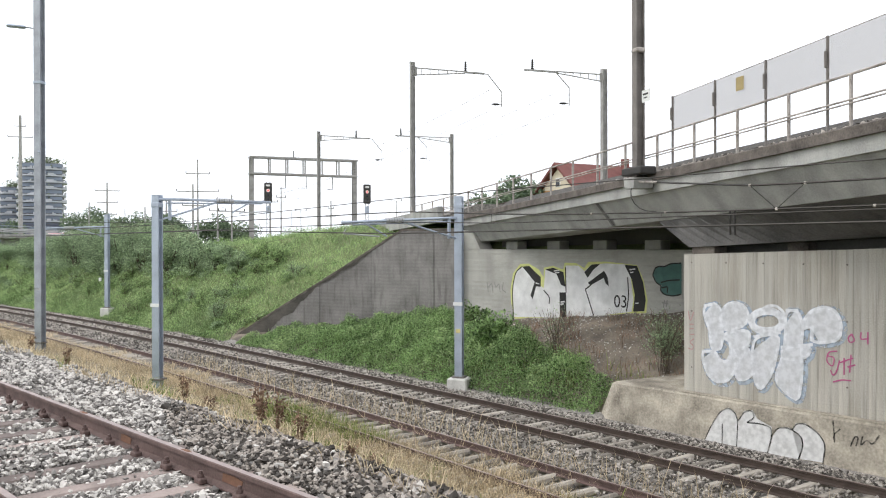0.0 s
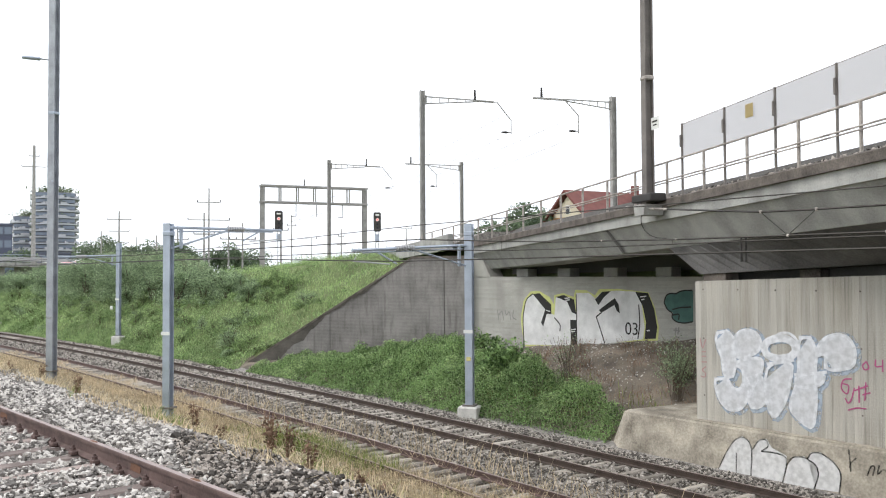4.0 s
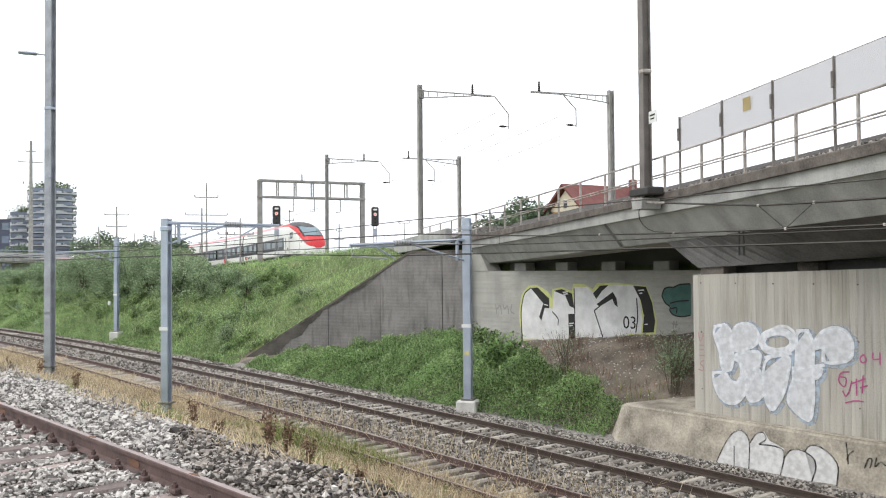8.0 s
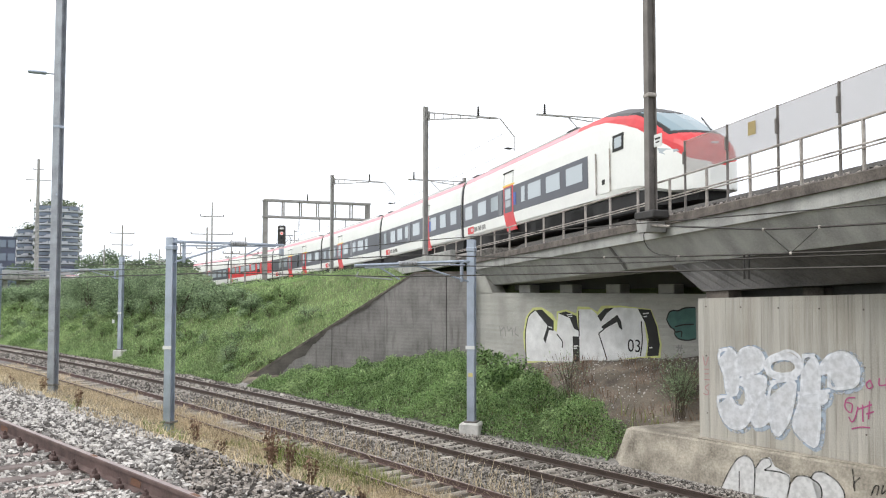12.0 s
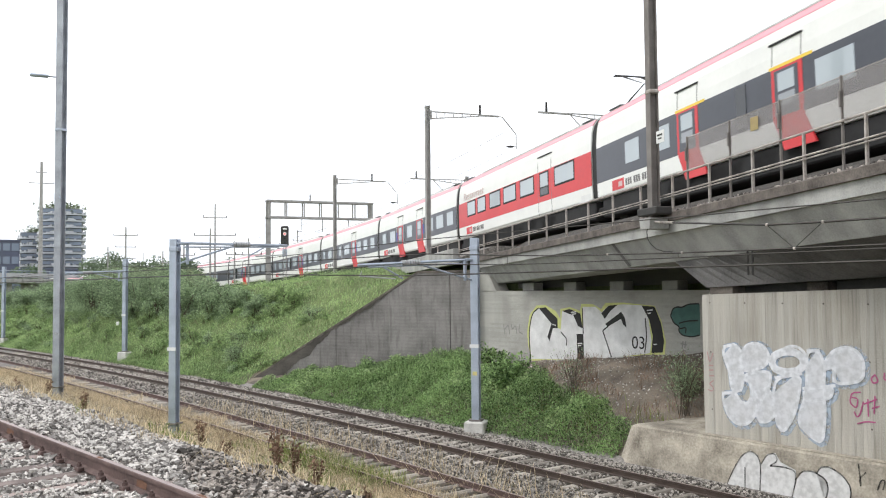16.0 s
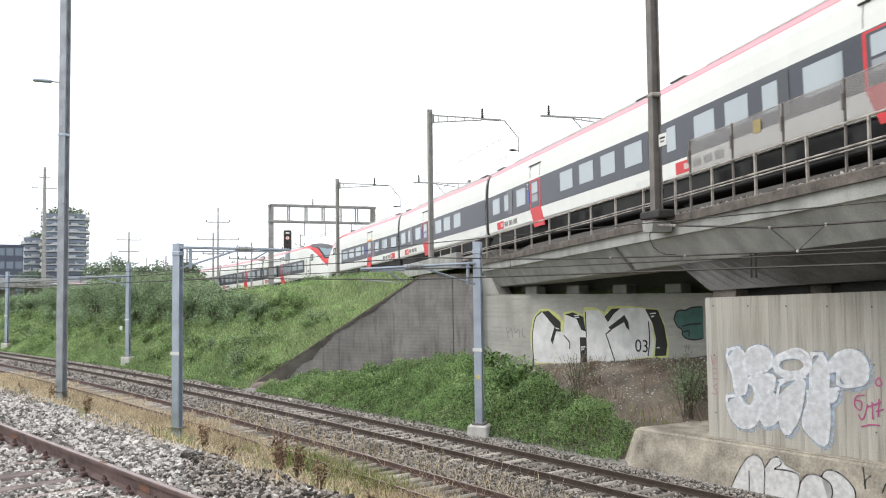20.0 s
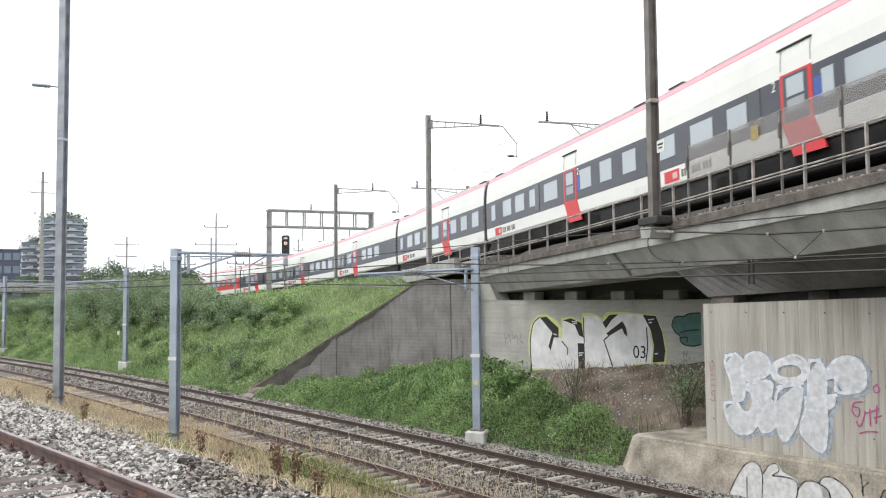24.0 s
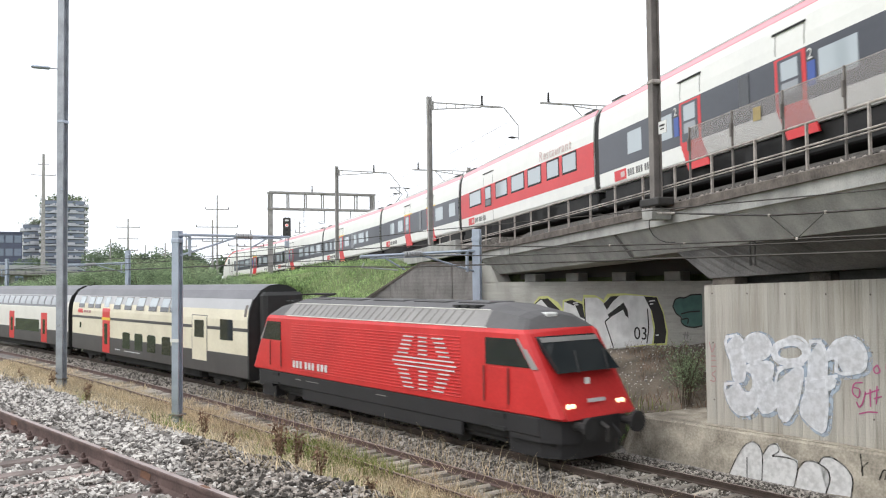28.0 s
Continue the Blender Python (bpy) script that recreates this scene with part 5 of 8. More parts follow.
def low_arms():
    for ob, sgn, ln, zt, drop in ((MASTS_LOW[0], -1, 4.75, 5.75, 0.25), (MASTS_LOW[1], 1, 4.3, 6.42, 0.0), (MASTS_LOW[2], -1, 4.4, 6.2, 0.2), (MASTS_LOW[4], -1, 4.2, 6.2, 0.2)):
        m = ob.matrix_basis
        inv = m.inverted()
        base = m.translation
        d = Vector((0.0, sgn, 0))
        P = lambda r, z: inv @ Vector((base.x + d.x * r, base.y + d.y * r, z))
        arm = Geo().line([P(0, zt), P(ln, zt - drop)], 0.05)
        part("cantilever_tube", arm, M_GALV, ob)
        part("lower_tube", Geo().line([P(0.3, zt - 0.14), P(ln * 0.92, zt - drop - 0.06)], 0.028), M_GALV, ob)
        part("bracket", Geo().box((0, 0, 0), (0.12, 0.5, 0.09), bevel=0.02).box((0, 0.22 * sgn, -0.35), (0.1, 0.1, 0.75), bevel=0.02), M_GALV, ob, at=inv @ pose(base.x, base.y + 0.22 * sgn, zt - 0.02))
        part("stay", Geo().line([P(0.05, zt - 0.75), P(ln * 0.55, zt - drop * 0.55)], 0.036), M_GALV, ob)
        part("strut", Geo().line([P(ln * 0.64, zt - drop - 0.42), P(ln * 0.82, zt - drop)], 0.03), M_GALV, ob)
        ins = Geo()
        for k in range(7):
            a = ln * (0.5 + 0.022 * k)
            ins.rod(P(a, zt - drop * a / ln), P(a + ln * 0.016, zt - drop * a / ln), 0.09, n=10)
        part("insulator", ins, M_COACH_SHOULDER, ob, "pale grey ribbed insulator")
        part("registration_arm", Geo().line([P(ln * 0.97, zt - drop - 0.2), P(ln * 0.99, zt - drop - 0.34), P(ln * 0.7, zt - drop - 0.43)], 0.024), M_COACH_SHOULDER, ob)
    tall = MASTS_LOW[3]
    inv = tall.matrix_basis.inverted()
    b = tall.matrix_basis.translation
    P = lambda x, z: inv @ Vector((b.x + x * 0.97, b.y + x * 0.25 * -1, z))
    part("lamp_head", Geo().loft([[P(-0.2, 15.25), P(-0.2, 15.12), P(-0.2, 15.1), P(-0.2, 15.2)], [P(-1.55, 15.55), P(-1.55, 15.3), P(-1.5, 15.28), P(-1.5, 15.5)]]), M_GALV, tall)
    part("lamp_arm", Geo().line([P(0, 15.2), P(-0.4, 15.22)], 0.06), M_GALV, tall)
    bx = Geo().box((-0.5, -0.1, 2.45), (0.18, 0.12, 0.25), bevel=0.02)
    part("white_box", bx, M_SIGN_WHITE, MASTS_LOW[2])
    part("yellow_mark", Geo().box((0.0, -0.15, 2.1), (0.16, 0.02, 0.14), bevel=0.01), M_FADED_YELLOW, MASTS_LOW[0])
    part("fuse_gear", Geo().line([P(0, 9.3), P(0.5, 9.3)], 0.05), M_GALV, tall)


low_arms()

# ================= ballast stones =================
RNG = np.random.default_rng(7)


def stones(px, py, pz, size, shape):
    """Irregular stones: shape 8 (hexahedra) or 6 (octahedra) corners."""
    n = len(px)
    if shape == 8:
        base = np.array([(a, b, c) for a in (-1, 1) for b in (-1, 1) for c in (-1, 1)], float) * (0.68, 0.58, 0.42)
        quads = [(0, 1, 3, 2), (4, 6, 7, 5), (0, 4, 5, 1), (2, 3, 7, 6), (0, 2, 6, 4), (1, 5, 7, 3)]
        faces = np.array([t for a, b, c, d in quads for t in ((a, b, c), (a, c, d))])
    else:
        base = np.array([(1, 0, 0), (-1, 0, 0), (0, 1, 0), (0, -1, 0), (0, 0, .8), (0, 0, -.8)], float)
        faces = np.array([(0, 2, 4), (2, 1, 4), (1, 3, 4), (3, 0, 4), (2, 0, 5), (1, 2, 5), (3, 1, 5), (0, 3, 5)])
    k = len(base)
    v = base[None] * RNG.uniform(0.5, 1.3, (n, k, 3)) * RNG.uniform(0.6, 1.4, (n, 1, 3))
    v = v * (size * RNG.lognormal(0, 0.28, n))[:, None, None]
    a, b = RNG.uniform(0, 6.28, n), RNG.uniform(-0.9, 0.9, n)
    ca, sa, cb, sb = np.cos(a)[:, None], np.sin(a)[:, None], np.cos(b)[:, None], np.sin(b)[:, None]
    x, y, z = v[..., 0], v[..., 1], v[..., 2]
    y, z = y * cb - z * sb, y * sb + z * cb
    x, y = x * ca - y * sa, x * sa + y * ca
    v = np.stack([x + px[:, None], y + py[:, None], z + pz[:, None]], -1).reshape(-1, 3)
    f = (faces[None] + (np.arange(n) * k)[:, None, None]).reshape(-1, faces.shape[1])
    return v, f


def ballast():
    # coarse pale stones of the siding
    parts = []
    for ua, ub, n, size in ((-3.2, -9, 33000, 0.0255), (-9, -16, 26000, 0.028), (-16, -34, 20000, 0.037)):
        u, v = RNG.uniform(ub, ua, n), RNG.uniform(-2.2, 2.6, n)
        u, v = u, v + RNG.normal(0, 0.08, n)
        x = u * math.cos(0.105) - v * math.sin(0.105)
        y = 2.63 + u * math.sin(0.105) + v * math.cos(0.105)
        g = height(x, y)
        rail = np.minimum(abs(v - 0.7535), abs(v + 0.7535))
        keep = (rail > 0.085)
        mid = np.abs(((u + 1.05) / 0.61) - np.round((u + 1.05) / 0.61)) * 0.61
        keep &= ~((mid < 0.125) & (np.abs(v) < 1.15) & (RNG.random(n) < 0.93))
        z = np.maximum(g, NEAR_Z - 0.245) + RNG.uniform(0.0, 0.045, n) + 0.03 * np.sin(u * 2.1) * np.cos(v * 1.7)
        z = np.where((v > 1.0) & (v < 2.3), z + 0.02, z)
        keep &= g > NEAR_Z - 0.75
        sooty = (v > 0.95) & (u > -8.6 + 1.2 * np.sin(v * 2.3)) & (v < 2.35 + 0.3 * np.sin(u * 3)) & (RNG.random(n) < 0.9)
        for mk, dk in ((keep & ~sooty, 0), (keep & sooty, 1)):
            parts.append((x[mk], y[mk], np.where(v > 2.0, g + 0.03, z)[mk], size, dk))
    for dark, nm, mt, lab in ((0, "siding_ballast", M_STONE, "coarse pale grey ballast stones of the siding"), (1, "sooty_ballast", M_STONE_SOOT, "dark sooty ballast stones beside the siding")):
        V, F, o = [], [], 0
        for x, y, z, s, dk in parts:
            if dk == dark and len(x):
                for k, shape, size in ((0, 8, s), (1, 6, s * 1.0)):
                    v, f = stones(x[k::2], y[k::2], z[k::2], size, shape)
                    V.append(v), F.append(f + o)
                    o += len(v)
        me = fast_mesh(nm, np.concatenate(V), np.concatenate(F))
        me.materials.append(mt)
        tagged(new(nm, me), lab, "ballast", kind="stuff")
    # loose stones along the viaduct's edge
    n = 2600
    q = [up_at(s, l) for s, l in zip(RNG.uniform(-9, 6, n), RNG.uniform(-2.75, -2.45, n))]
    v, f = stones(np.array([p[0] for p in q]), np.array([p[1] for p in q]), np.array([p[2] - 0.88 for p in q]) + RNG.uniform(-0.05, 0.05, n), 0.045, 6)
    me = fast_mesh("deck_ballast", v, f)
    me.materials.append(M_STONE_SOOT)
    tagged(new("deck_ballast", me), "dark ballast stones along the viaduct edge", "ballast", kind="stuff")
    # finer stones under the lower tracks
    V, F, o = [], [], 0
    for xa, xb, n, size in ((-2, -20, 22000, 0.036), (-20, -40, 20000, 0.042), (-40, -72, 14000, 0.055)):
        x0, v = RNG.uniform(xb, xa, n), RNG.uniform(-2.5, 2.9, n)
        u = np.maximum(0, -18 - x0)
        yc = 16.07 - np.minimum(u, 62) ** 2 / BEND
        z = -0.24 + RNG.uniform(-0.02, 0.06, n) - np.clip((np.abs(v) - 1.5) * 0.14, 0, 0.3) + np.where(np.abs(v) > 1.3, 0.05, 0.025)
        rail = np.minimum(abs(v - 0.7535), abs(v + 0.7535))
        ph = np.abs((x0 + 19.39) / 0.6 - np.round((x0 + 19.39) / 0.6)) * 0.6
        keep = (rail > 0.10) & ~((ph < 0.125) & (np.abs(v) < 1.28))
        vv, f = stones(x0[keep], (yc + v)[keep], z[keep], size, 6)
        V.append(vv), F.append(f + o)
        o += len(vv)
    me = fast_mesh("main_line_ballast", np.concatenate(V), np.concatenate(F))
    me.materials.append(M_STONE_DARK)
    tagged(new("main_line_ballast", me), "grey-brown ballast of the main line", "ballast", kind="stuff")
    n = 12000
    x0, v = RNG.uniform(-45, -4, n), RNG.uniform(-6.0, -2.4, n)
    u = np.maximum(0, -18 - x0)
    yc = 16.07 - u ** 2 / BEND
    w = v + 3.87
    ph = np.abs((x0 + 19.24) / 0.578 - np.round((x0 + 19.24) / 0.578)) * 0.578
    keep = (np.minimum(abs(w - 0.7535), abs(w + 0.7535)) > 0.1) & ~((ph < 0.12) & (np.abs(w) < 1.25))
    vv, f = stones(x0[keep], (yc + v)[keep], -0.24 + RNG.uniform(-0.02, 0.05, keep.sum()), 0.04, 6)
    me = fast_mesh("side_track_ballast", vv, f)
    me.materials.append(M_STONE_DARK)
    tagged(new("side_track_ballast", me), "old ballast of the disused track", "ballast", kind="stuff")


ballast()

# ================= grass, brambles, bushes =================


def blades(x, y, z, length, width, lean, curve=True):
    """Bent grass blades, two faces each."""
    n = len(x)
    a = RNG.uniform(0, 6.283, n)
    l, w = length * RNG.uniform(0.6, 1.3, n), width * RNG.uniform(0.6, 1.4, n)
    b = a + RNG.normal(0, 0.6, n)
    k = lean * RNG.uniform(0.3, 1.6, n)
    dx, dy = np.cos(b) * l * k, np.sin(b) * l * k
    nx, ny = -np.sin(a) * w / 2, np.cos(a) * w / 2
    v = np.stack([np.stack([x - nx, y - ny, z], -1), np.stack([x + nx, y + ny, z], -1),
                  np.stack([x + nx * .8 + dx * .4, y + ny * .8 + dy * .4, z + l * .6], -1), np.stack([x - nx * .8 + dx * .4, y - ny * .8 + dy * .4, z + l * .6], -1),
                  np.stack([x + dx, y + dy, z + l * (1 - 0.35 * k)], -1)], 1).reshape(-1, 3)
    i = (np.arange(n) * 5)[:, None]
    f = np.concatenate([i + (0, 1, 2), i + (0, 2, 3), i + (3, 2, 4)])
    return v, f


def leaves(x, y, z, size):
    """Small leaf faces (two triangles, slightly folded) at random turns."""
    n = len(x)
    up = RNG.normal(0, 0.62, (n, 3)) + (0.0, 0.0, 0.8)
    d = np.cross(up, RNG.normal(0, 1, (n, 3)))
    d /= np.linalg.norm(d, axis=1)[:, None] + 1e-9
    e = np.cross(up, d)
    e /= np.linalg.norm(e, axis=1)[:, None] + 1e-9
    c = np.stack([x, y, z], -1)
    s = (size * RNG.uniform(0.5, 1.35, n))[:, None]
    h = np.cross(d, e) * s * 0.18
    v = np.stack([c - d * s, c + e * s * .45 + h, c + d * s, c - e * s * .45 + h], 1).reshape(-1, 3)
    i = (np.arange(n) * 4)[:, None]
    return v, np.concatenate([i + (0, 1, 2), i + (0, 2, 3)])


def foliage(name, vf, material, label, category):
    me = fast_mesh(name, *vf)
    me.materials.append(material)
    return tagged(new(name, me), label, category, kind="stuff")


def patchy(x, y, f, cut):
    return lumps(x, y, f) + 0.6 * lumps(x + 9, y - 4, f * 2.3) > cut


def near_foot(x):
    """Far edge of the siding's plateau."""
    return 4.05 + np.clip((x + 5) * 0.06, -6, 0.6)


GREEN = ((-21.6, 11.45, 2.6, 0.75), (-18.6, 11.6, 1.3, 0.6))      # lush patches by the disused track


def greens():
    # grass of the embankment
    n = 330000
    x, v = RNG.uniform(-125, -31, n), 2.7 + 24 * RNG.random(n) ** 1.5
    u = np.maximum(0, -18 - x)
    y = 16.07 - np.minimum(u, 62) ** 2 / BEND - np.clip(u - 62, 0, 62) * 124 / BEND + np.clip(u - 62, 0, 62) ** 2 / BEND + v
    wx, wy = WING_END[0] - CORNER[0], WING_END[1] - CORNER[1]
    off = -((x - CORNER[0]) * -wy + (y - CORNER[1]) * wx)
    al = (x - CORNER[0]) * wx + (y - CORNER[1]) * wy
    keep = (off > 0.15 * math.hypot(wx, wy)) | (al > (wx * wx + wy * wy))
    uy = np.interp(x, UPS[:, 0], UPS[:, 1])
    keep &= y < uy - 3.0
    x, y = x[keep], y[keep]
    rise = np.clip(0.3 + 0.75 * lumps(x, y, 0.45) + 0.45 * lumps(x, y, 1.3), 0.0, 1.4)
    half = RNG.random(len(x)) < 0.5
    xa, ya = x[half], y[half]
    foliage("embankment_grass", blades(xa, ya, height_many(xa, ya) - 0.03 + 0.25 * rise[half] * RNG.random(half.sum()), 0.34, 0.022, 0.9), M_GRASS, "long green grass on the railway embankment", "grass")
    # low leafy weeds in uneven mounds
    k = RNG.integers(0, len(x), 200000)
    xx, yy = x[k] + RNG.normal(0, .15, len(k)), y[k] + RNG.normal(0, .15, len(k))
    zz = height_many(xx, yy) + (0.08 + 0.62 * rise[k]) * RNG.random(len(k)) ** 0.6
    sel = lumps(xx, yy, 0.8) + 0.5 * lumps(xx, yy, 2.6) > 0.3
    foliage("embankment_weeds", leaves(xx[sel], yy[sel], zz[sel], 0.055), M_IVY, "darker leafy weeds on the embankment", "weeds")
    foliage("embankment_herbs", leaves(xx[~sel], yy[~sel], zz[~sel], 0.045), M_GRASS, "low pale green herbs on the embankment", "weeds")
    # brambles under the wing wall and the bridge
    n = 190000
    x, v = RNG.uniform(-43, -13.6, n), RNG.uniform(2.55, 9.0, n)
    u = np.maximum(0, -18 - x)
    y = 16.07 - u ** 2 / BEND + v
    off = -((x - CORNER[0]) * -wy + (y - CORNER[1]) * wx) / math.hypot(wx, wy)
    lim = np.interp(x, [-43, -41, -39.5, -36, -34, -31, -27, -22, -18, -14], [1.6, 2.9, 4.6, 6.0, 7.6, 8.2, 6.6, 5.2, 3.9, 3.2])
    keep = (off < -0.1) & (v < lim + 0.5 * lumps(x, y, 1.1)) & (y < 24.6) & ~((x > -16.9) & (y > 18.4))
    x, y, v = x[keep], y[keep], v[keep]
    thick = 0.75 + 0.35 * lumps(x, y, 1.3) + 0.2 * lumps(x, y, 3.1)
    thick = np.clip(thick * np.clip((v - 2.4) / 0.9, 0.15, 1) * np.where(x < -36, 0.5, 1), 0.08, 1.5)
    z = height_many(x, y) + thick * RNG.random(len(x)) ** 0.5
    pale = lumps(x, y, 0.9) + 0.5 * lumps(x, y, 2.3) + np.where(x < -33, 0.45, -0.2) > 0.55
    foliage("pale_bramble_patches", leaves(x[pale], y[pale], z[pale] + 0.05, 0.062), M_GRASS, "pale green leafy patches among the brambles", "brambles")
    x, y, z = x[~pale], y[~pale], z[~pale]
    foliage("bramble_bank", leaves(x, y, z, 0.052), M_IVY, "dense green brambles and nettles below the walls", "brambles")
    k = RNG.integers(0, len(x), 14000)
    xs, ys = x[k] + RNG.normal(0, .1, len(k)), y[k] + RNG.normal(0, .1, len(k))
    foliage("bank_stems", blades(xs, ys, z[k] - 0.15, 0.34, 0.014, 0.7), M_GRASS, "grass blades rising out of the brambles", "grass")
    # thin dry growth and rubble on the bare soil beneath the viaduct
    n = 3600
    x, y = RNG.uniform(-25, -14.4, n), RNG.uniform(19.3, 24.9, n)
    keep = patchy(x, y, 1.2, -0.2) & ~((x > -16.8) & (y < 19.9))
    x, y = x[keep], y[keep]
    foliage("dead_stems", blades(x, y, height_many(x, y), 0.42, 0.012, 0.8), M_DRYSTALK, "thin dead stems on the soil beneath the viaduct", "grass")
    n = 1800
    rx, ry = RNG.uniform(-27, -14.2, n), 19.2 + 5.9 * RNG.random(n) ** 0.6
    rv, rf = stones(rx, ry, height_many(rx, ry) + 0.005, 0.03, 6)
    rb = fast_mesh("rubble", rv, rf)
    rb.materials.append(M_STONE)
    tagged(new("rubble", rb), "small rubble stones on the bare soil", "rubble", kind="stuff")
    keep = (y < 21.6) & (lumps(x, y, 1.4) > 0)
    foliage("tall_grass", blades(x[keep], y[keep], height_many(x[keep], y[keep]), 0.55, 0.016, 0.6), M_FRESH, "sparse tall grass beneath the viaduct", "grass")
    # dry grass on the near slope
    n = 78000
    x = -RNG.uniform(2.5, 62, n)
    e = near_foot(x)
    w = RNG.random(n) ** 1.3 * 6.2 - 0.25
    y = e + w
    v = low_v(x, y)
    keep = (v < -5.15 + 0.3 * lumps(x, y, 2.0)) & (patchy(x, y, 0.9, -0.55) | (w > 1.2)) & (RNG.random(n) < np.where(w < 0.25, 0.35, 1))
    x, y, w = x[keep], y[keep], w[keep]
    z = height_many(x, y) - 0.02
    green = (((x + 9.7) / 1.4) ** 2 + ((y - 5.3) / 0.9) ** 2 < 1) | (((x + 8.6) / 0.9) ** 2 + ((y - 6.4) / 0.6) ** 2 < 1) | (patchy(x, y, 0.55, 0.95) & (x > -22))
    foliage("dry_grass", blades(x[~green], y[~green], z[~green], 0.27, 0.0085, 1.1), M_STRAW, "dry straw-coloured grass along the siding", "grass")
    foliage("fresh_grass_patches", blades(x[green], y[green], z[green], 0.34, 0.011, 0.8), M_FRESH, "yellow-green grass patches among the dry grass", "grass")
    # grass growing in the disused track
    n = 16000
    x = -RNG.uniform(4, 60, n)
    u = np.maximum(0, -18 - x)
    v = RNG.uniform(-5.6, -3.3, n)
    y = 16.07 - np.minimum(u, 62) ** 2 / BEND + v
    keep = patchy(x, y, 1.1, 0.5) | (v < -4.4)
    x, y = x[keep], y[keep]
    g = (lumps(x, y, 0.6) > 0.2) & (x > -26)
    for cx, cy, rx, ry in GREEN:
        g |= ((x - cx) / rx) ** 2 + ((y - cy) / ry) ** 2 < 1
    z = np.full(len(x), -0.26)
    foliage("track_weeds", blades(x[g], y[g], z[g], 0.34, 0.016, 0.8), M_FRESH, "grass growing between the old sleepers", "grass")
    foliage("track_straw", blades(x[~g], y[~g], z[~g], 0.36, 0.014, 0.9), M_STRAW, "dry grass between the old sleepers", "grass")
    # rank dry growth that hides the disused track's near rail
    n = 24000
    x = -RNG.uniform(5, 60, n)
    v = -6.3 + 2.15 * RNG.random(n) ** 0.75
    u = np.maximum(0, -18 - x)
    y = 16.07 - np.minimum(u, 62) ** 2 / BEND + v
    k = (x > -34) & (v > -5.3) & (RNG.random(n) < 0.6)
    foliage("tall_rank_grass", blades(x[k], y[k], height_many(x[k], y[k]), 0.6, 0.009, 0.7), M_STRAW, "tall dry grass beside the disused rail", "grass")
    lush = np.zeros(len(x), bool)
    for cx, cy, rx, ry in GREEN:
        lush |= ((x - cx) / rx) ** 2 + ((y - cy) / ry) ** 2 < 1
    foliage("lush_grass", blades(x[lush], y[lush], height_many(x[lush], y[lush]), 0.6, 0.014, 0.7), M_FRESH, "fresh yellow-green grass beside the disused track", "grass")
    x, y, v = x[~lush], y[~lush], v[~lush]
    foliage("rank_grass", blades(x, y, height_many(x, y), 0.42, 0.01, 0.8), M_STRAW, "rank dry grass over the disused rail", "grass")
    # dead stems lying along the disused track's far rail
    n = 450
    x = -RNG.uniform(6, 34, n)
    v = RNG.normal(-3.05, 0.16, n)
    u = np.maximum(0, -18 - x)
    y = 16.07 - u ** 2 / BEND + v
    foliage("fallen_stems", blades(x, y, np.full(n, -0.12), 0.5, 0.009, 1.5), M_STRAW, "dead stems lying over the rusty rail", "grass")
    # tall seeding grasses between the tracks
    n = 420
    x = -RNG.uniform(7, 34, n)
    v = RNG.normal(-2.5, 0.35, n)
    u = np.maximum(0, -18 - x)
    y = 16.07 - u ** 2 / BEND + v
    foliage("seeding_grass", blades(x, y, np.full(n, -0.25), 0.8, 0.011, 0.5), M_STRAW, "tall dry seeding grasses between the tracks", "grass")
    # scattered straws by the main line
    n = 350
    x = -RNG.uniform(4, 40, n)
    v = RNG.normal(-2.2, 0.25, n)
    u = np.maximum(0, -18 - x)
    y = 16.07 - u ** 2 / BEND + v
    foliage("stray_straws", blades(x, y, np.full(n, -0.25), 0.4, 0.012, 0.8), M_STRAW, "stray dry stems between the tracks", "grass")


def height_many(x, y):
    return np.concatenate([height(x[k:k + 4000], y[k:k + 4000]) for k in range(0, len(x), 4000)]) if len(x) else x


greens()


def bush(x, y, r, h, material, n, label, dark=0.0, leaf=0.13, z=None, name="bush"):
    z0 = hz(x, y) if z is None else z
    t = thing(name, label, name, pose(x, y, z0 - 0.05))
    st = Geo()
    tips = []
    for k in range(7):
        a = k * 0.9 + RNG.uniform(0, 0.6)
        tip = Vector((math.cos(a) * r * RNG.uniform(0.3, 0.75), math.sin(a) * r * RNG.uniform(0.3, 0.75), h * RNG.uniform(0.5, 0.92)))
        midp = tip * 0.5 + Vector((RNG.uniform(-.2, .2), RNG.uniform(-.2, .2), 0.15 * h))
        st.rod((0, 0, 0), midp, 0.05 * h / 3 + 0.015, 0.03 * h / 3 + 0.01).rod(midp, tip, 0.03 * h / 3 + 0.01, 0.008)
        tips += [tip, midp]
    for k in range(6):
        a = k * 1.05 + RNG.uniform(0, 0.5)
        tips.append(Vector((math.cos(a) * r * 0.6, math.sin(a) * r * 0.6, h * RNG.uniform(0.1, 0.28))))
    tagged(part("branch_work", st, M_BARK, t), kind="stuff")
    c = np.array([tuple(p) for p in tips])
    k = RNG.integers(0, len(c), n)
    rad = r * RNG.uniform(0.22, 0.5, len(c))
    d = RNG.normal(0, 1, (n, 3))
    d /= np.linalg.norm(d, axis=1)[:, None]
    p = c[k] + d * (rad[k] * RNG.random(n) ** 0.45)[:, None] * (1, 1, 0.85)
    p[:, 2] = np.maximum(0.05, p[:, 2])
    me = fast_mesh("foliage", *leaves(p[:, 0], p[:, 1], p[:, 2], leaf))
    part("foliage", me, material, t)
    return t


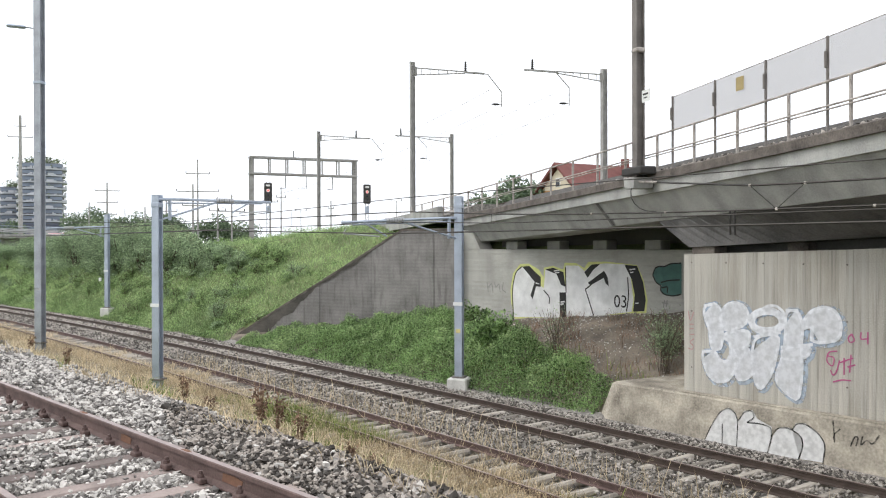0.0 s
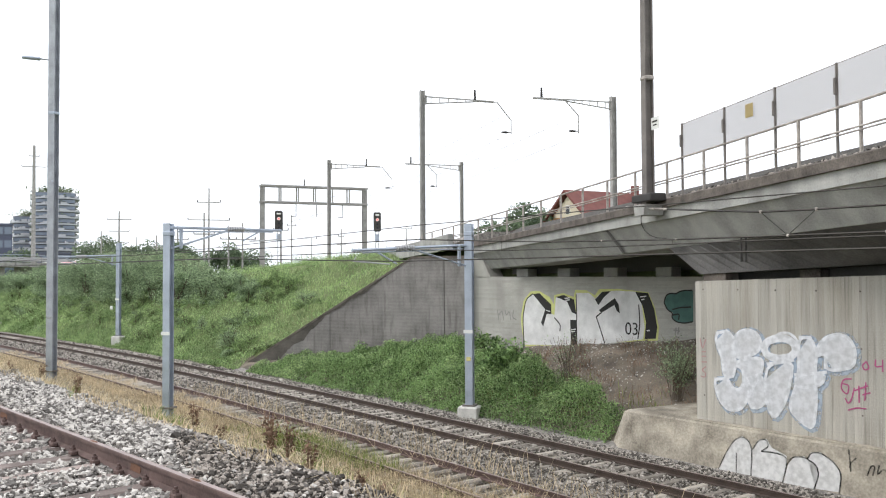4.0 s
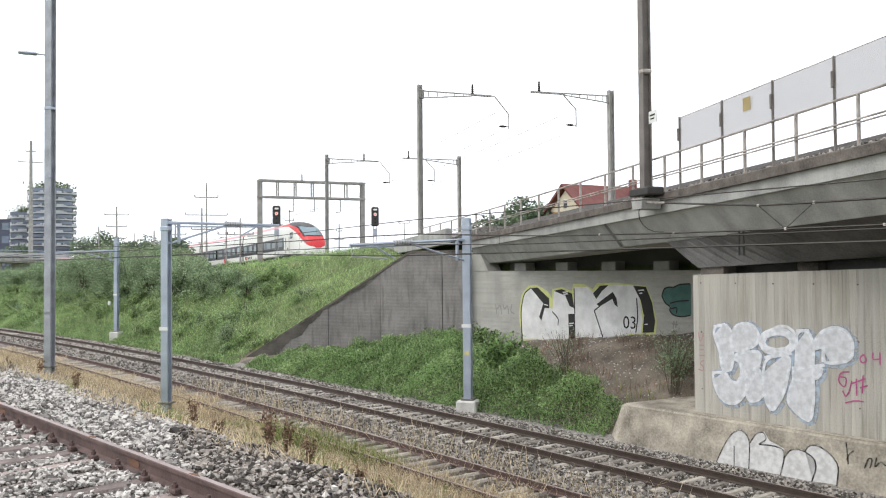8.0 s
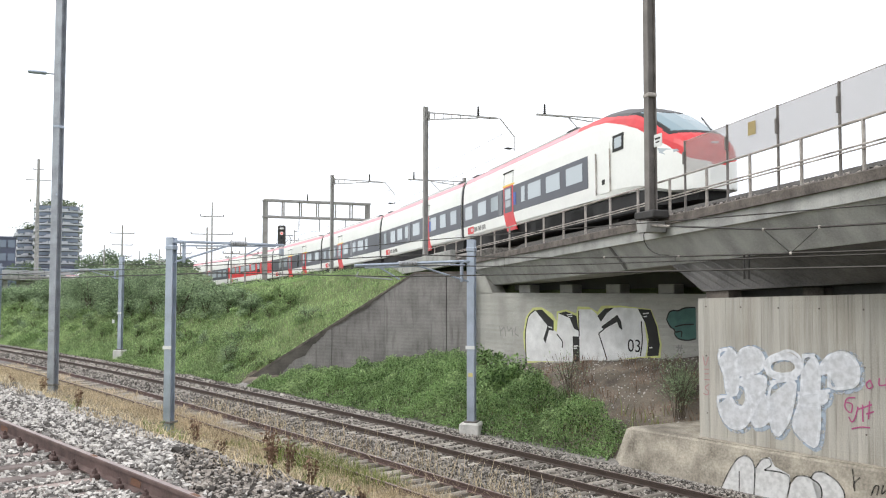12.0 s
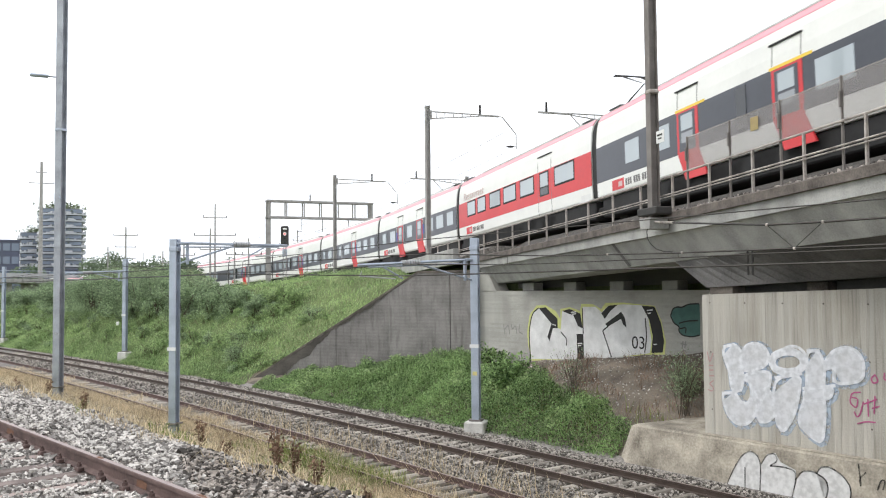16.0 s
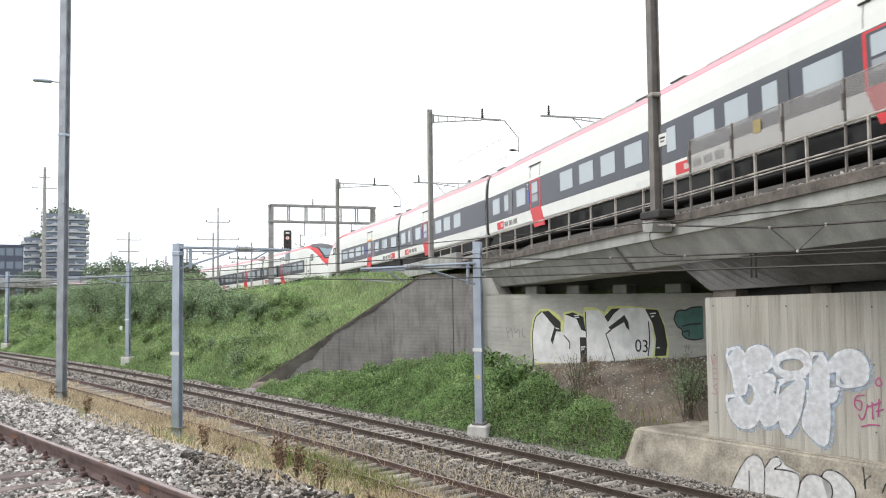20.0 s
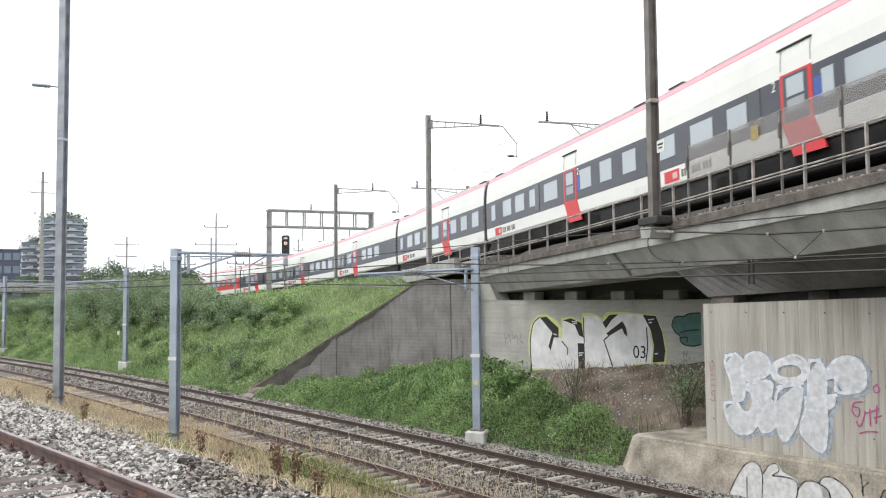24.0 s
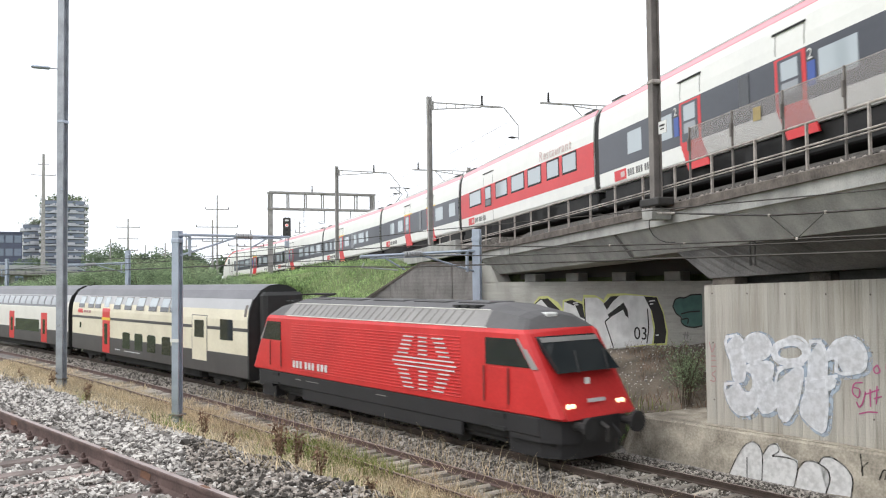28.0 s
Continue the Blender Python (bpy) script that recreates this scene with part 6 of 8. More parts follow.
def twigs(x, y, h, stems, n, label):
    """A shrub of thin bare stems with few leaves."""
    t = thing("shrub", label, "shrub", pose(x, y, hz(x, y) - 0.05))
    st, pts = Geo(), []
    for k in range(stems):
        a, r = RNG.uniform(0, 6.28), h * RNG.uniform(0.05, 0.42)
        f = Vector((math.cos(a) * 0.12 * h * RNG.random(), math.sin(a) * 0.12 * h * RNG.random(), 0))
        tip = Vector((math.cos(a) * r, math.sin(a) * r, h * RNG.uniform(0.55, 1.05)))
        mid = f.lerp(tip, 0.5) - Vector((math.cos(a), math.sin(a), 0)) * 0.06 * h
        st.line([f, mid, tip], 0.006, 4)
        fork = mid + Vector((RNG.normal(0, 0.13), RNG.normal(0, 0.13), 0.22)) * h
        st.rod(mid, fork, 0.005, 0.003, 4)
        pts += [f.lerp(tip, 0.55), f.lerp(tip, 0.75), tip, fork]
    tagged(part("branch_work", st, M_BARK, t), kind="stuff")
    c = np.array([tuple(p) for p in pts])[RNG.integers(0, len(pts), n)] + RNG.normal(0, 0.12, (n, 3))
    part("foliage", fast_mesh("foliage", *leaves(c[:, 0], c[:, 1], np.maximum(0.05, c[:, 2]), 0.035)), M_BUSH, t)
    return t


def tree(x, y, h, r, material, n, label, leaf=0.3, z=None):
    z0 = hz(x, y) if z is None else z
    t = thing("tree", label, "tree", pose(x, y, z0 - 0.1))
    g = Geo().rod((0, 0, 0), (0.1, 0, h * 0.45), h * 0.028, h * 0.016, 8)
    cs = []
    for k in range(9):
        a, e = k * 2.4, RNG.uniform(0.45, 0.9)
        tip = Vector((math.cos(a) * r * RNG.uniform(.3, .75), math.sin(a) * r * RNG.uniform(.3, .75), h * e))
        g.rod((0.1, 0, h * RNG.uniform(.3, .45)), tip, h * 0.012, 0.02)
        cs.append(tuple(tip))
    cs.append((0, 0, h * 0.92))
    part("trunk", g, M_BARK, t)
    c = np.array(cs)
    k = RNG.integers(0, len(c), n)
    rad = r * RNG.uniform(0.3, 0.5, len(c))
    d = RNG.normal(0, 1, (n, 3))
    d /= np.linalg.norm(d, axis=1)[:, None]
    p = c[k] + d * (rad[k] * RNG.random(n) ** 0.4)[:, None]
    part("crown", fast_mesh("crown", *leaves(p[:, 0], p[:, 1], p[:, 2], leaf)), material, t)
    return t


def bushes():
    # thicket over the upper slope, lower where it nears the bridge
    for k in range(215):
        x = -46 - 76 * RNG.random() ** 1.05
        v = float(np.interp(x, [-125, -90, -62, -50, -46], [9.0, 7.8, 7.4, 8.2, 9.8])) + RNG.random() ** 1.6 * 8.0
        px, py, a = low_xy(x, v)
        d = math.hypot(px, py)
        az = math.degrees(math.atan2(px, py))
        ceil = 4.74 + d * float(np.interp(az, [-85, -80, -76, -72.5, -70.2, -69.5, -68.8, -68.3, -66.3, -64.8, -62.6, -61.5], [-0.008, 0.003, 0.023, 0.034, 0.024, 0.018, 0.009, 0.006, 0.006, 0.009, 0.014, 0.010])) + RNG.uniform(-0.7, 0.2)
        g = hz(px, py)
        h = min(RNG.uniform(1.7, 3.6), ceil - g)
        if h < 0.8 or az > -61.5 or (az > -66 and RNG.random() < 0.45):
            continue
        grey = -74.5 < az < -69.5 and v > 9.5 and RNG.random() < 0.7
        if az > -65.2 and v > 7.5:
            bush(px, py, max(0.7, h * 0.6), h, M_GRASS, int(900 + 900 * h), "tall bright green tussock on the embankment", leaf=0.06, name="tussock")
            continue
        bush(px, py, max(0.9, h * RNG.uniform(0.55, 0.8)), h, M_BUSH_GREY if grey else M_BUSH, int(900 + 1000 * h), "grey-green willow bush on the embankment" if grey else "dense green bush on the embankment slope", leaf=0.08)
    # small leafy clumps lower on the slope
    for k in range(150):
        x = -44 - 66 * RNG.random()
        px, py, a = low_xy(x, RNG.uniform(3.6, 9.0))
        bush(px, py, RNG.uniform(0.35, 1.0), RNG.uniform(0.4, 1.15), M_GRASS if k % 4 else M_BUSH, 700, "low leafy clump on the grassy embankment", leaf=0.055, name="weed_clump")
    # grass hanging over the wing wall's edge
    ang = math.atan2(WING_END[1] - CORNER[1], WING_END[0] - CORNER[0])
    for k in range(22):
        t, o = 2.6 + 0.56 * k + RNG.uniform(-0.2, 0.2), RNG.uniform(0.15, 0.5)
        px, py = CORNER[0] + math.cos(ang) * t + math.sin(ang) * o, CORNER[1] + math.sin(ang) * t - math.cos(ang) * o
        bush(px, py, 0.34, RNG.uniform(0.35, 0.6), M_GRASS, 260, "grass tuft hanging over the wing wall", leaf=0.05, name="grass_tuft")
    # shrubs beneath the viaduct
    twigs(-20.9, 21.0, 1.9, 20, 380, "bare twiggy shrub in front of the graffiti wall")
    twigs(-16.2, 20.9, 1.8, 34, 1800, "dark twiggy shrub beside the bridge pier")
    twigs(-16.9, 21.9, 1.4, 26, 900, "thin dark shrub beneath the viaduct")
    bush(-24.6, 21.3, 1.1, 1.3, M_IVY, 1500, "leafy green shrub below the abutment", leaf=0.1, name="shrub")
    bush(-28.8, 24.0, 0.8, 1.1, M_IVY, 900, "small green shrub by the abutment corner", leaf=0.09, name="shrub")


bushes()


def dock(x, y, h, k):
    """A dead dock plant: brown stalks with seed tufts."""
    z = hz(x, y)
    t = thing("dead_dock_plant", "dead brown dock stalks with seed heads", "dead weed", pose(x, y, z - 0.05), group="dead weeds")
    st = Geo()
    pts = []
    for i in range(4 + k % 3):
        a = RNG.uniform(0, 6.28)
        tip = (math.cos(a) * h * RNG.uniform(.03, .22), math.sin(a) * h * RNG.uniform(.03, .22), h * RNG.uniform(.6, 1.0))
        st.rod((0, 0, 0), tip, 0.008, 0.004, 5)
        for j in range(26):
            f = RNG.uniform(0.4, 1.0)
            pts.append([q * f + RNG.normal(0, 0.025) for q in tip])
    p = np.array(pts)
    part("stalk", st, M_DRYSTALK, t)
    tagged(part("seed_head", fast_mesh("seed_head", *leaves(p[:, 0], p[:, 1], p[:, 2], 0.028)), M_DRYSTALK, t), kind="stuff")


for k, (dx, dy, dh) in enumerate(((-11.1, 4.15, 0.52), (-10.85, 4.4, 0.36), (-8.44, 3.98, 0.6), (-8.4, 4.15, 0.5), (-8.0, 4.22, 0.46), (-6.9, 4.2, 0.3), (-6.7, 4.35, 0.28), (-15.5, 3.75, 0.45), (-18.6, 3.8, 0.5), (-22, 3.8, 0.5))):
    dock(dx, dy, dh, k)

# ================= distance =================


def bearing(az, d, z=0.0):
    a = radians(az)
    return d * math.sin(a), d * math.cos(a), z


def rounded(w, l, r, n=6):
    out = []
    for cx, cy, a0 in ((w / 2 - r, l / 2 - r, 0), (-w / 2 + r, l / 2 - r, 90), (-w / 2 + r, -l / 2 + r, 180), (w / 2 - r, -l / 2 + r, 270)):
        for k in range(n + 1):
            a = radians(a0 + 90 * k / n)
            out.append((cx + r * math.cos(a), cy + r * math.sin(a)))
    return out


def green_tower(az, d, w, base, top, floors, label):
    x, y, _ = bearing(az, d)
    t = thing("apartment_tower", label, "apartment tower", pose(x, y, 0, 0, 0, -az))
    h = (top - base) / floors
    core = part("core", Geo().prism(rounded(w * 0.86, w * 0.86, w * 0.25), -2, top), M_FAR_DARK, t)
    win = Geo().box((0, 0, 0), (w * 0.085, 0.3, h * 0.5)).mesh("window")
    for k in range(floors):
        z = base + k * h
        for j in range(9):
            part("window", win, M_FAR_GLASS, core, at=pose((j - 4) * w * 0.088, -w * 0.43, z + h * 0.62))
        sx, sy = RNG.uniform(-.02, .02) * w, RNG.uniform(-.02, .02) * w
        b = part("balcony", Geo().prism([(p + sx, q + sy) for p, q in rounded(w * RNG.uniform(0.96, 1.02), w, w * 0.3)], z, z + h * 0.2), M_FAR_WHITE, t, "white curved balcony band")
        for j in range(11):
            a = -2.9 + j * 0.27 + RNG.uniform(-.1, .1)
            if RNG.random() < 0.72:
                part("balcony_panel", Geo().box((0, 0, 0), (w * RNG.uniform(0.07, 0.16), 0.25, h * 0.36)), M_FAR_WHITE, b, at=pose(math.cos(a) * w * 0.49, math.sin(a) * w * 0.49, z + h * 0.33, 0, 0, math.degrees(a) + 90))
        n = 170
        a = RNG.uniform(0, 6.28, n)
        rr = w * 0.5 * (1 + 0.0 * a)
        px, py = np.cos(a) * rr * 0.97, np.sin(a) * rr * 0.97
        sel = lumps(a * 3 + k * 5, a * 2 + k, 1.0) > -0.2
        tagged(part("planting", fast_mesh("planting", *leaves(px[sel], py[sel], np.full(sel.sum(), z + h * 0.35) + RNG.uniform(-0.7, 0.9, sel.sum()), w * 0.028)), M_TOWER_GREEN, b, "green balcony planting"), kind="stuff")
    n = 500
    p = RNG.normal(0, 1, (n, 3)) * (w * .2, w * .2, 0.8)
    tagged(part("roof_garden", fast_mesh("roof_garden", *leaves(p[:, 0], p[:, 1], top + 0.8 + p[:, 2], w * 0.04)), M_TOWER_GREEN, t, "roof garden shrubs"), kind="stuff")


green_tower(-77.87, 330, 16.0, 9, 34.0, 11, "pale apartment tower with planted curved balconies")
green_tower(-79.35, 345, 11.5, 9, 26.5, 7, "lower pale apartment tower with planted balconies")


def office(az, d, w, top, label, rows, cols):
    x, y, _ = bearing(az, d)
    t = thing("office_building", label, "office building", pose(x, y, 0, 0, 0, -az))
    part("wall", Geo().box((0, w / 2, top / 2 - 1), (w, w, top + 2)), M_OFFICE, t)
    part("roof", Geo().box((0, w / 2, top + 0.2), (w * 1.02, w * 1.02, 0.5)), M_OFFICE, t)
    me = Geo().box((0, 0, 0), (w / cols * 0.8, 0.2, top / rows * 0.55)).mesh("window")
    for i in range(rows):
        for j in range(cols):
            part("window", me, M_FAR_GLASS, t, at=pose((j - (cols - 1) / 2) * w / cols, -0.05, (i + 0.55) * top / rows))


office(-82.1, 300, 20, 21.0, "dark blue glass office block", 5, 8)
office(-78.2, 285, 26, 11.5, "long low dark glass office block", 4, 12)


def road_bridge():
    a, b = bearing(-88, 190), bearing(-75.5, 225)
    t = thing("road_viaduct", "distant concrete road viaduct with pale parapet", "road bridge", kind="structure")
    th = math.atan2(b[1] - a[1], b[0] - a[0])
    l = math.hypot(b[0] - a[0], b[1] - a[1])
    m = pose(a[0], a[1], 0, 0, 0, math.degrees(th))
    part("deck", Geo().box((l / 2, 0, 7.2), (l, 9, 1.0), bevel=0.1), M_CONCRETE_GREY, t, at=m)
    part("parapet", Geo().box((l / 2, -4.3, 8.4), (l, 0.25, 0.9), bevel=0.05), M_COACH_SHOULDER, t, at=m)
    part("parapet_rail", Geo().box((l / 2, -4.3, 9.4), (l, 0.12, 0.12)), M_GALV, t, at=m)
    for k in range(7):
        part("pillar", Geo().box((l * (k + .5) / 7, 0, 3.0), (1.2, 6, 7.4), bevel=0.1), M_CONCRETE_GREY, t, at=m)


road_bridge()


def house():
    x, y, _ = bearing(-41.7, 86)
    t = thing("house", "orange gabled house with red tiled roof", "house", pose(x, y, 0, 0, 0, -8))
    w, l, e, r = 8.0, 11.0, 9.4, 12.6
    part("wall", Geo().prism([(-w / 2, 0), (w / 2, 0), (w / 2, e), (0, r - 0.25), (-w / 2, e)], -l / 2, l / 2, Matrix.Rotation(math.pi / 2, 4, "X")), M_ORANGE, t)
    for s in (-1, 1):
        roof = Geo().prism([(0, r), (s * (w / 2 + 0.7), e - 0.7), (s * (w / 2 + 0.7), e - 0.45), (0, r + 0.25)] if s > 0 else [(0, r + 0.25), (s * (w / 2 + 0.7), e - 0.45), (s * (w / 2 + 0.7), e - 0.7), (0, r)], -l / 2 - 0.6, l / 2 + 0.6, Matrix.Rotation(math.pi / 2, 4, "X"))
        rf = part("roof", roof, M_ROOFTILE, t, "red tiled roof")
    part("gable_panel", Geo().prism([(-2.6, 10.2), (2.6, 10.2), (0, 12.3)], 0, 0.05, Matrix.Translation((0, -l / 2 - 0.02, 0)) @ Matrix.Rotation(math.pi / 2, 4, "X")), M_CREAMWALL, t)
    for gx in (-2.2, 0, 2.2):
        win = part("window", Geo().box((gx, -l / 2 - 0.03, 8.3), (0.9, 0.12, 1.3), bevel=0.03), M_SIGN_WHITE, t)
        part("pane", Geo().box((gx, -l / 2 - 0.09, 8.3), (0.7, 0.04, 1.1)), M_WINDOW_DARK, win)
    win = part("window", Geo().box((0, -l / 2 - 0.06, 10.9), (0.7, 0.12, 0.9), bevel=0.03), M_SIGN_WHITE, t)
    part("pane", Geo().box((0, -l / 2 - 0.13, 10.9), (0.55, 0.04, 0.75)), M_WINDOW_DARK, win)
    part("chimney", Geo().box((1.6, 1.5, 12.6), (0.6, 0.6, 1.6), bevel=0.03), M_ROOFTILE, t)


house()
tx, ty, _ = bearing(-47.6, 88)
tree(tx, ty, 10.9, 5.0, M_TREE, 9000, "round green tree behind the viaduct", 0.32, 0)
tx, ty, _ = bearing(-49.2, 92)
tree(tx, ty, 9.2, 2.8, M_TREE, 1800, "green tree behind the viaduct", 0.3, 0)
for az, d, h, r in ((-74.9, 170, 11.5, 4.5), (-72.3, 175, 10.5, 5), (-69.8, 180, 10, 5), (-67.4, 150, 9.5, 4.0), (-70.9, 120, 9.3, 3.2), (-79.5, 230, 11, 5), (-76.0, 200, 11.5, 5.5), (-66, 190, 9.5, 5), (-73.3, 140, 9, 4)):
    tx, ty, _ = bearing(az, d)
    tree(tx, ty, h, r, M_TREE, 2600, "distant dark green tree", 0.33, 0)


def far_pole(az, d, top, bars, label, rad=0.18, lattice=False):
    x, y, _ = bearing(az, d)
    t = thing("distant_pole", label, "pole", pose(x, y, 0, 0, 0, -az), group="distant poles")
    part("shaft", Geo().rod((0, 0, 0), (0, 0, top), rad, rad * 0.5, 6), M_MAST_GREY, t)
    for z, w in bars:
        part("cross_arm", Geo().rod((-w / 2, 0, z), (w / 2, 0, z), min(rad * 0.4, 0.1), n=5), M_MAST_GREY, t)
        for s in (-1, 1):
            part("insulator", Geo().rod((s * w / 2, 0, z), (s * w / 2, 0, z + 0.3), 0.06, n=5), M_DARKMETAL, t)


POLE = "weathered railway power pole with cross arms"
far_pole(-79.05, 220, 35.5, [(30.5, 5.2), (33.0, 2.2)], "tall tapered lattice power pole with cross arms", 0.6)
far_pole(-74.15, 200, 19.0, [(14.6, 4.2), (17.2, 5.0), (12, 4)], "tall lattice power pole with cross arms", 0.3)
far_pole(-68.65, 118, 16.5, [(12.2, 5.4), (14.6, 3.0)], POLE, 0.17)
far_pole(-68.95, 116, 13.0, [(10.2, 2.6)], POLE, 0.2)
far_pole(-75.2, 160, 12.6, [(8.6, 2.0)], POLE, 0.2)
far_pole(-73.1, 170, 12.0, [(9, 1.5)], POLE, 0.15)
far_pole(-71.9, 150, 11.5, [(9.5, 3)], POLE, 0.2)
far_pole(-70.6, 130, 12.0, [(10, 3)], POLE, 0.2)
far_pole(-67.4, 110, 11.0, [(9.3, 2)], POLE, 0.16)
far_pole(-66.5, 104, 11.0, [(9.0, 3)], POLE, 0.16)
far_pole(-64.0, 120, 12.8, [(11, 2)], POLE, 0.18)
far_pole(-63.3, 118, 13.0, [(11.5, 1.2)], POLE, 0.14)
far_pole(-62.0, 130, 10.3, [(10.2, 1.6)], "slim distant grey lamp pole", 0.1)
far_pole(-60.0, 150, 12.8, [(10, 1.5), (11.5, 1)], POLE, 0.2)
far_pole(-55.6, 140, 12.3, [(12.3, 1.8)], "slim distant grey lamp pole", 0.12)

# ================= express train on the viaduct =================
CAR, END = 18.0, 22.7
PROFILE = [(0.0, 0.96), (1.34, 0.96), (1.41, 1.06), (1.425, 1.5), (1.425, 2.9), (1.41, 3.4), (1.36, 3.9), (1.27, 4.2), (1.1, 4.45), (0.68, 4.66), (0.0, 4.74)]
RING = PROFILE + [(-a, b) for a, b in PROFILE[-2:0:-1]]


def shell(g, xa, xb, z0, z1, proud=0.006, side=-1, steps=1, skew=0.0):
    """A skin piece lying on the car's side between two heights."""
    zs = sorted({z0, z1, *[b for a, b in PROFILE[2:9] if z0 < b < z1]})
    lat = lambda z: float(np.interp(z, [b for a, b in PROFILE[2:]], [a for a, b in PROFILE[2:]]))
    vs, fs = [], []
    for z in zs:
        k = skew * (z - z0)
        for x in (xa + k, xb + k):
            vs += [(x, side * (lat(z) + proud), z), (x, side * (lat(z) - 0.03), z)]
    n = len(zs)
    for i in range(n - 1):
        a = i * 4
        fs += [(a, a + 2, a + 6, a + 4), (a, a + 4, a + 5, a + 1), (a + 2, a + 3, a + 7, a + 6)]
    fs += [(0, 1, 3, 2), (4 * n - 4, 4 * n - 2, 4 * n - 1, 4 * n - 3)]
    return g.add(vs, fs)


def bogie(parent, x, wheel_r=0.43, base=2.6):
    b = part("bogie", Geo().box((x, 0, 0.55), (base + 0.9, 2.2, 0.3), bevel=0.06).box((x, -1.05, 0.5), (base * 0.7, 0.12, 0.36), bevel=0.05).box((x, 1.05, 0.5), (base * 0.7, 0.12, 0.36), bevel=0.05), M_TRAIN_UNDER, parent)
    for dx in (-base / 2, base / 2):
        for y in (-0.75, 0.75):
            part("wheel", Geo().rod((x + dx, y - 0.07, wheel_r), (x + dx, y + 0.07, wheel_r), wheel_r, n=18), M_DARKMETAL, b)
    return b


def logo(parent, x, side):
    part("red_emblem", shell(Geo(), x, x + 0.98, 1.1, 1.5, 0.012, side), M_TRAIN_RED, parent)
    part("emblem_mark", shell(Geo(), x + 0.55, x + 0.86, 1.2, 1.4, 0.018, side), M_ROSE_PALE, parent)
    for k in range(3):
        for j in range(3):
            q = x + 1.12 + k * 0.66 + j * 0.18
            part("lettering_bar", shell(Geo(), q, q + 0.12, 1.17, 1.43, 0.01, side), M_LETTER, parent)


def car_windows(parent, spans, side, z0=1.98, z1=2.82, rim=0.0):
    for a, b in spans:
        if rim:
            part("window_frame", shell(Geo(), a - rim, b + rim, z0 - rim, z1 + rim, 0.014, side), M_GAP, parent)
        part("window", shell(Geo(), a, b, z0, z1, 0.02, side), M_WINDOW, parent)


def door(parent, x, side, first=False):
    d = part("door", shell(Geo(), x, x + 1.3, 1.6, 3.02, 0.018, side), M_TRAIN_RED, parent, "red sliding door")
    part("door_foot", shell(Geo(), x + 0.42, x + 1.7, 0.7, 1.62, 0.022, side, skew=-0.45), M_TRAIN_RED, d)
    part("door_leaf", shell(Geo(), x + 0.13, x + 1.13, 1.66, 2.96, 0.024, side), M_TRAIN_GREY, d)
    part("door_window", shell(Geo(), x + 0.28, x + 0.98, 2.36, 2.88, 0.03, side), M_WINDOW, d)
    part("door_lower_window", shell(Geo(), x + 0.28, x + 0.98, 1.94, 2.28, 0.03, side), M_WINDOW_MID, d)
    part("rain_gutter", shell(Geo(), x - 0.1, x + 1.3, 3.74, 3.785, 0.05, side), M_GAP, parent)
    for q in (x + 0.02, x + 1.24):
        part("door_seam", shell(Geo(), q, q + 0.025, 3.14, 3.74, 0.012, side), M_SPRAY_GREY, parent)
    if first:
        part("class_stripe", shell(Geo(), x - 0.1, x + 1.7, 3.03, 3.12, 0.012, side), M_YELLOW_BAND, parent)
    else:
        a = x + 1.36 if x > 0 else x - 0.36
        part("class_sign", shell(Geo(), a, a + 0.3, 1.95, 2.6, 0.026, side), M_BLUE, parent)


def numeral(parent, x, z, side):
    cu = bpy.data.curves.new("class_numeral", "FONT")
    cu.body, cu.size, cu.extrude = "2", 0.42, 0.004
    ob = new("class_numeral", cu)
    ob.parent = parent
    ob.matrix_basis = Matrix.Translation((x, side * 1.455, z)) @ Matrix.Rotation(math.pi / 2 * -side, 4, "X") @ Matrix.Rotation(0 if side < 0 else math.pi, 4, "Z")
    cu.materials.append(M_SIGN_WHITE)


def under(parent, xa, xb):
    part("underframe", Geo().box(((xa + xb) / 2, 0, 0.58), (xb - xa - 0.2, 2.5, 0.78), bevel=0.05), M_TRAIN_UNDER, parent)
    x = xa + 3.6
    i = 0
    while x < xb - 4.2:
        w = 1.3 + 0.5 * ((i * 7) % 3)
        for s in (-0.95, 0.95):
            part("equipment_box", Geo().box((x + w / 2, s, 0.55), (w, 0.6, 0.62), bevel=0.05), M_TRAIN_UNDER, parent)
        x += w + 0.35
        i += 1


def roof_kit(parent, xa, xb, panto=False):
    for side in (-1, 1):
        part("red_stripe", shell(Geo(), xa, xb, 4.16, 4.42, 0.006, side), M_STRIPE_RED, parent)
        part("roof_gutter", shell(Geo(), xa, xb, 4.43, 4.455, 0.02, side), M_ROOF_PALE, parent)
        for x in (xa + 0.5, xb - 1.5):
            part("roof_grille", Geo().box((x + 0.5, side * 0.9, 4.56), (1.0, 0.3, 0.06), bevel=0.02), M_LOCO_ROOF, parent)
    part("roof_fairing", Geo().box(((xa + xb) / 2, 0, 4.72), (xb - xa - 4.4, 1.3, 0.1), bevel=0.045), M_ROOF_PALE, parent)
    if panto:
        p = Geo()
        x = (xa + xb) / 2 - 8.3
        for y in (-0.5, 0.5):
            p.line([(x, y * 0.7, 4.75), (x + 1.6, y * 0.5, 5.3), (x + 0.2, y * 0.8, 5.95)], 0.035)
            p.line([(x + 0.2, y * 1.7, 5.95), (x + 0.2, 0, 6.0)], 0.035)
        p.rod((x + 0.2, -0.8, 6.0), (x + 0.2, 0.8, 6.0), 0.03)
        part("pantograph", p, M_DARKMETAL, parent)


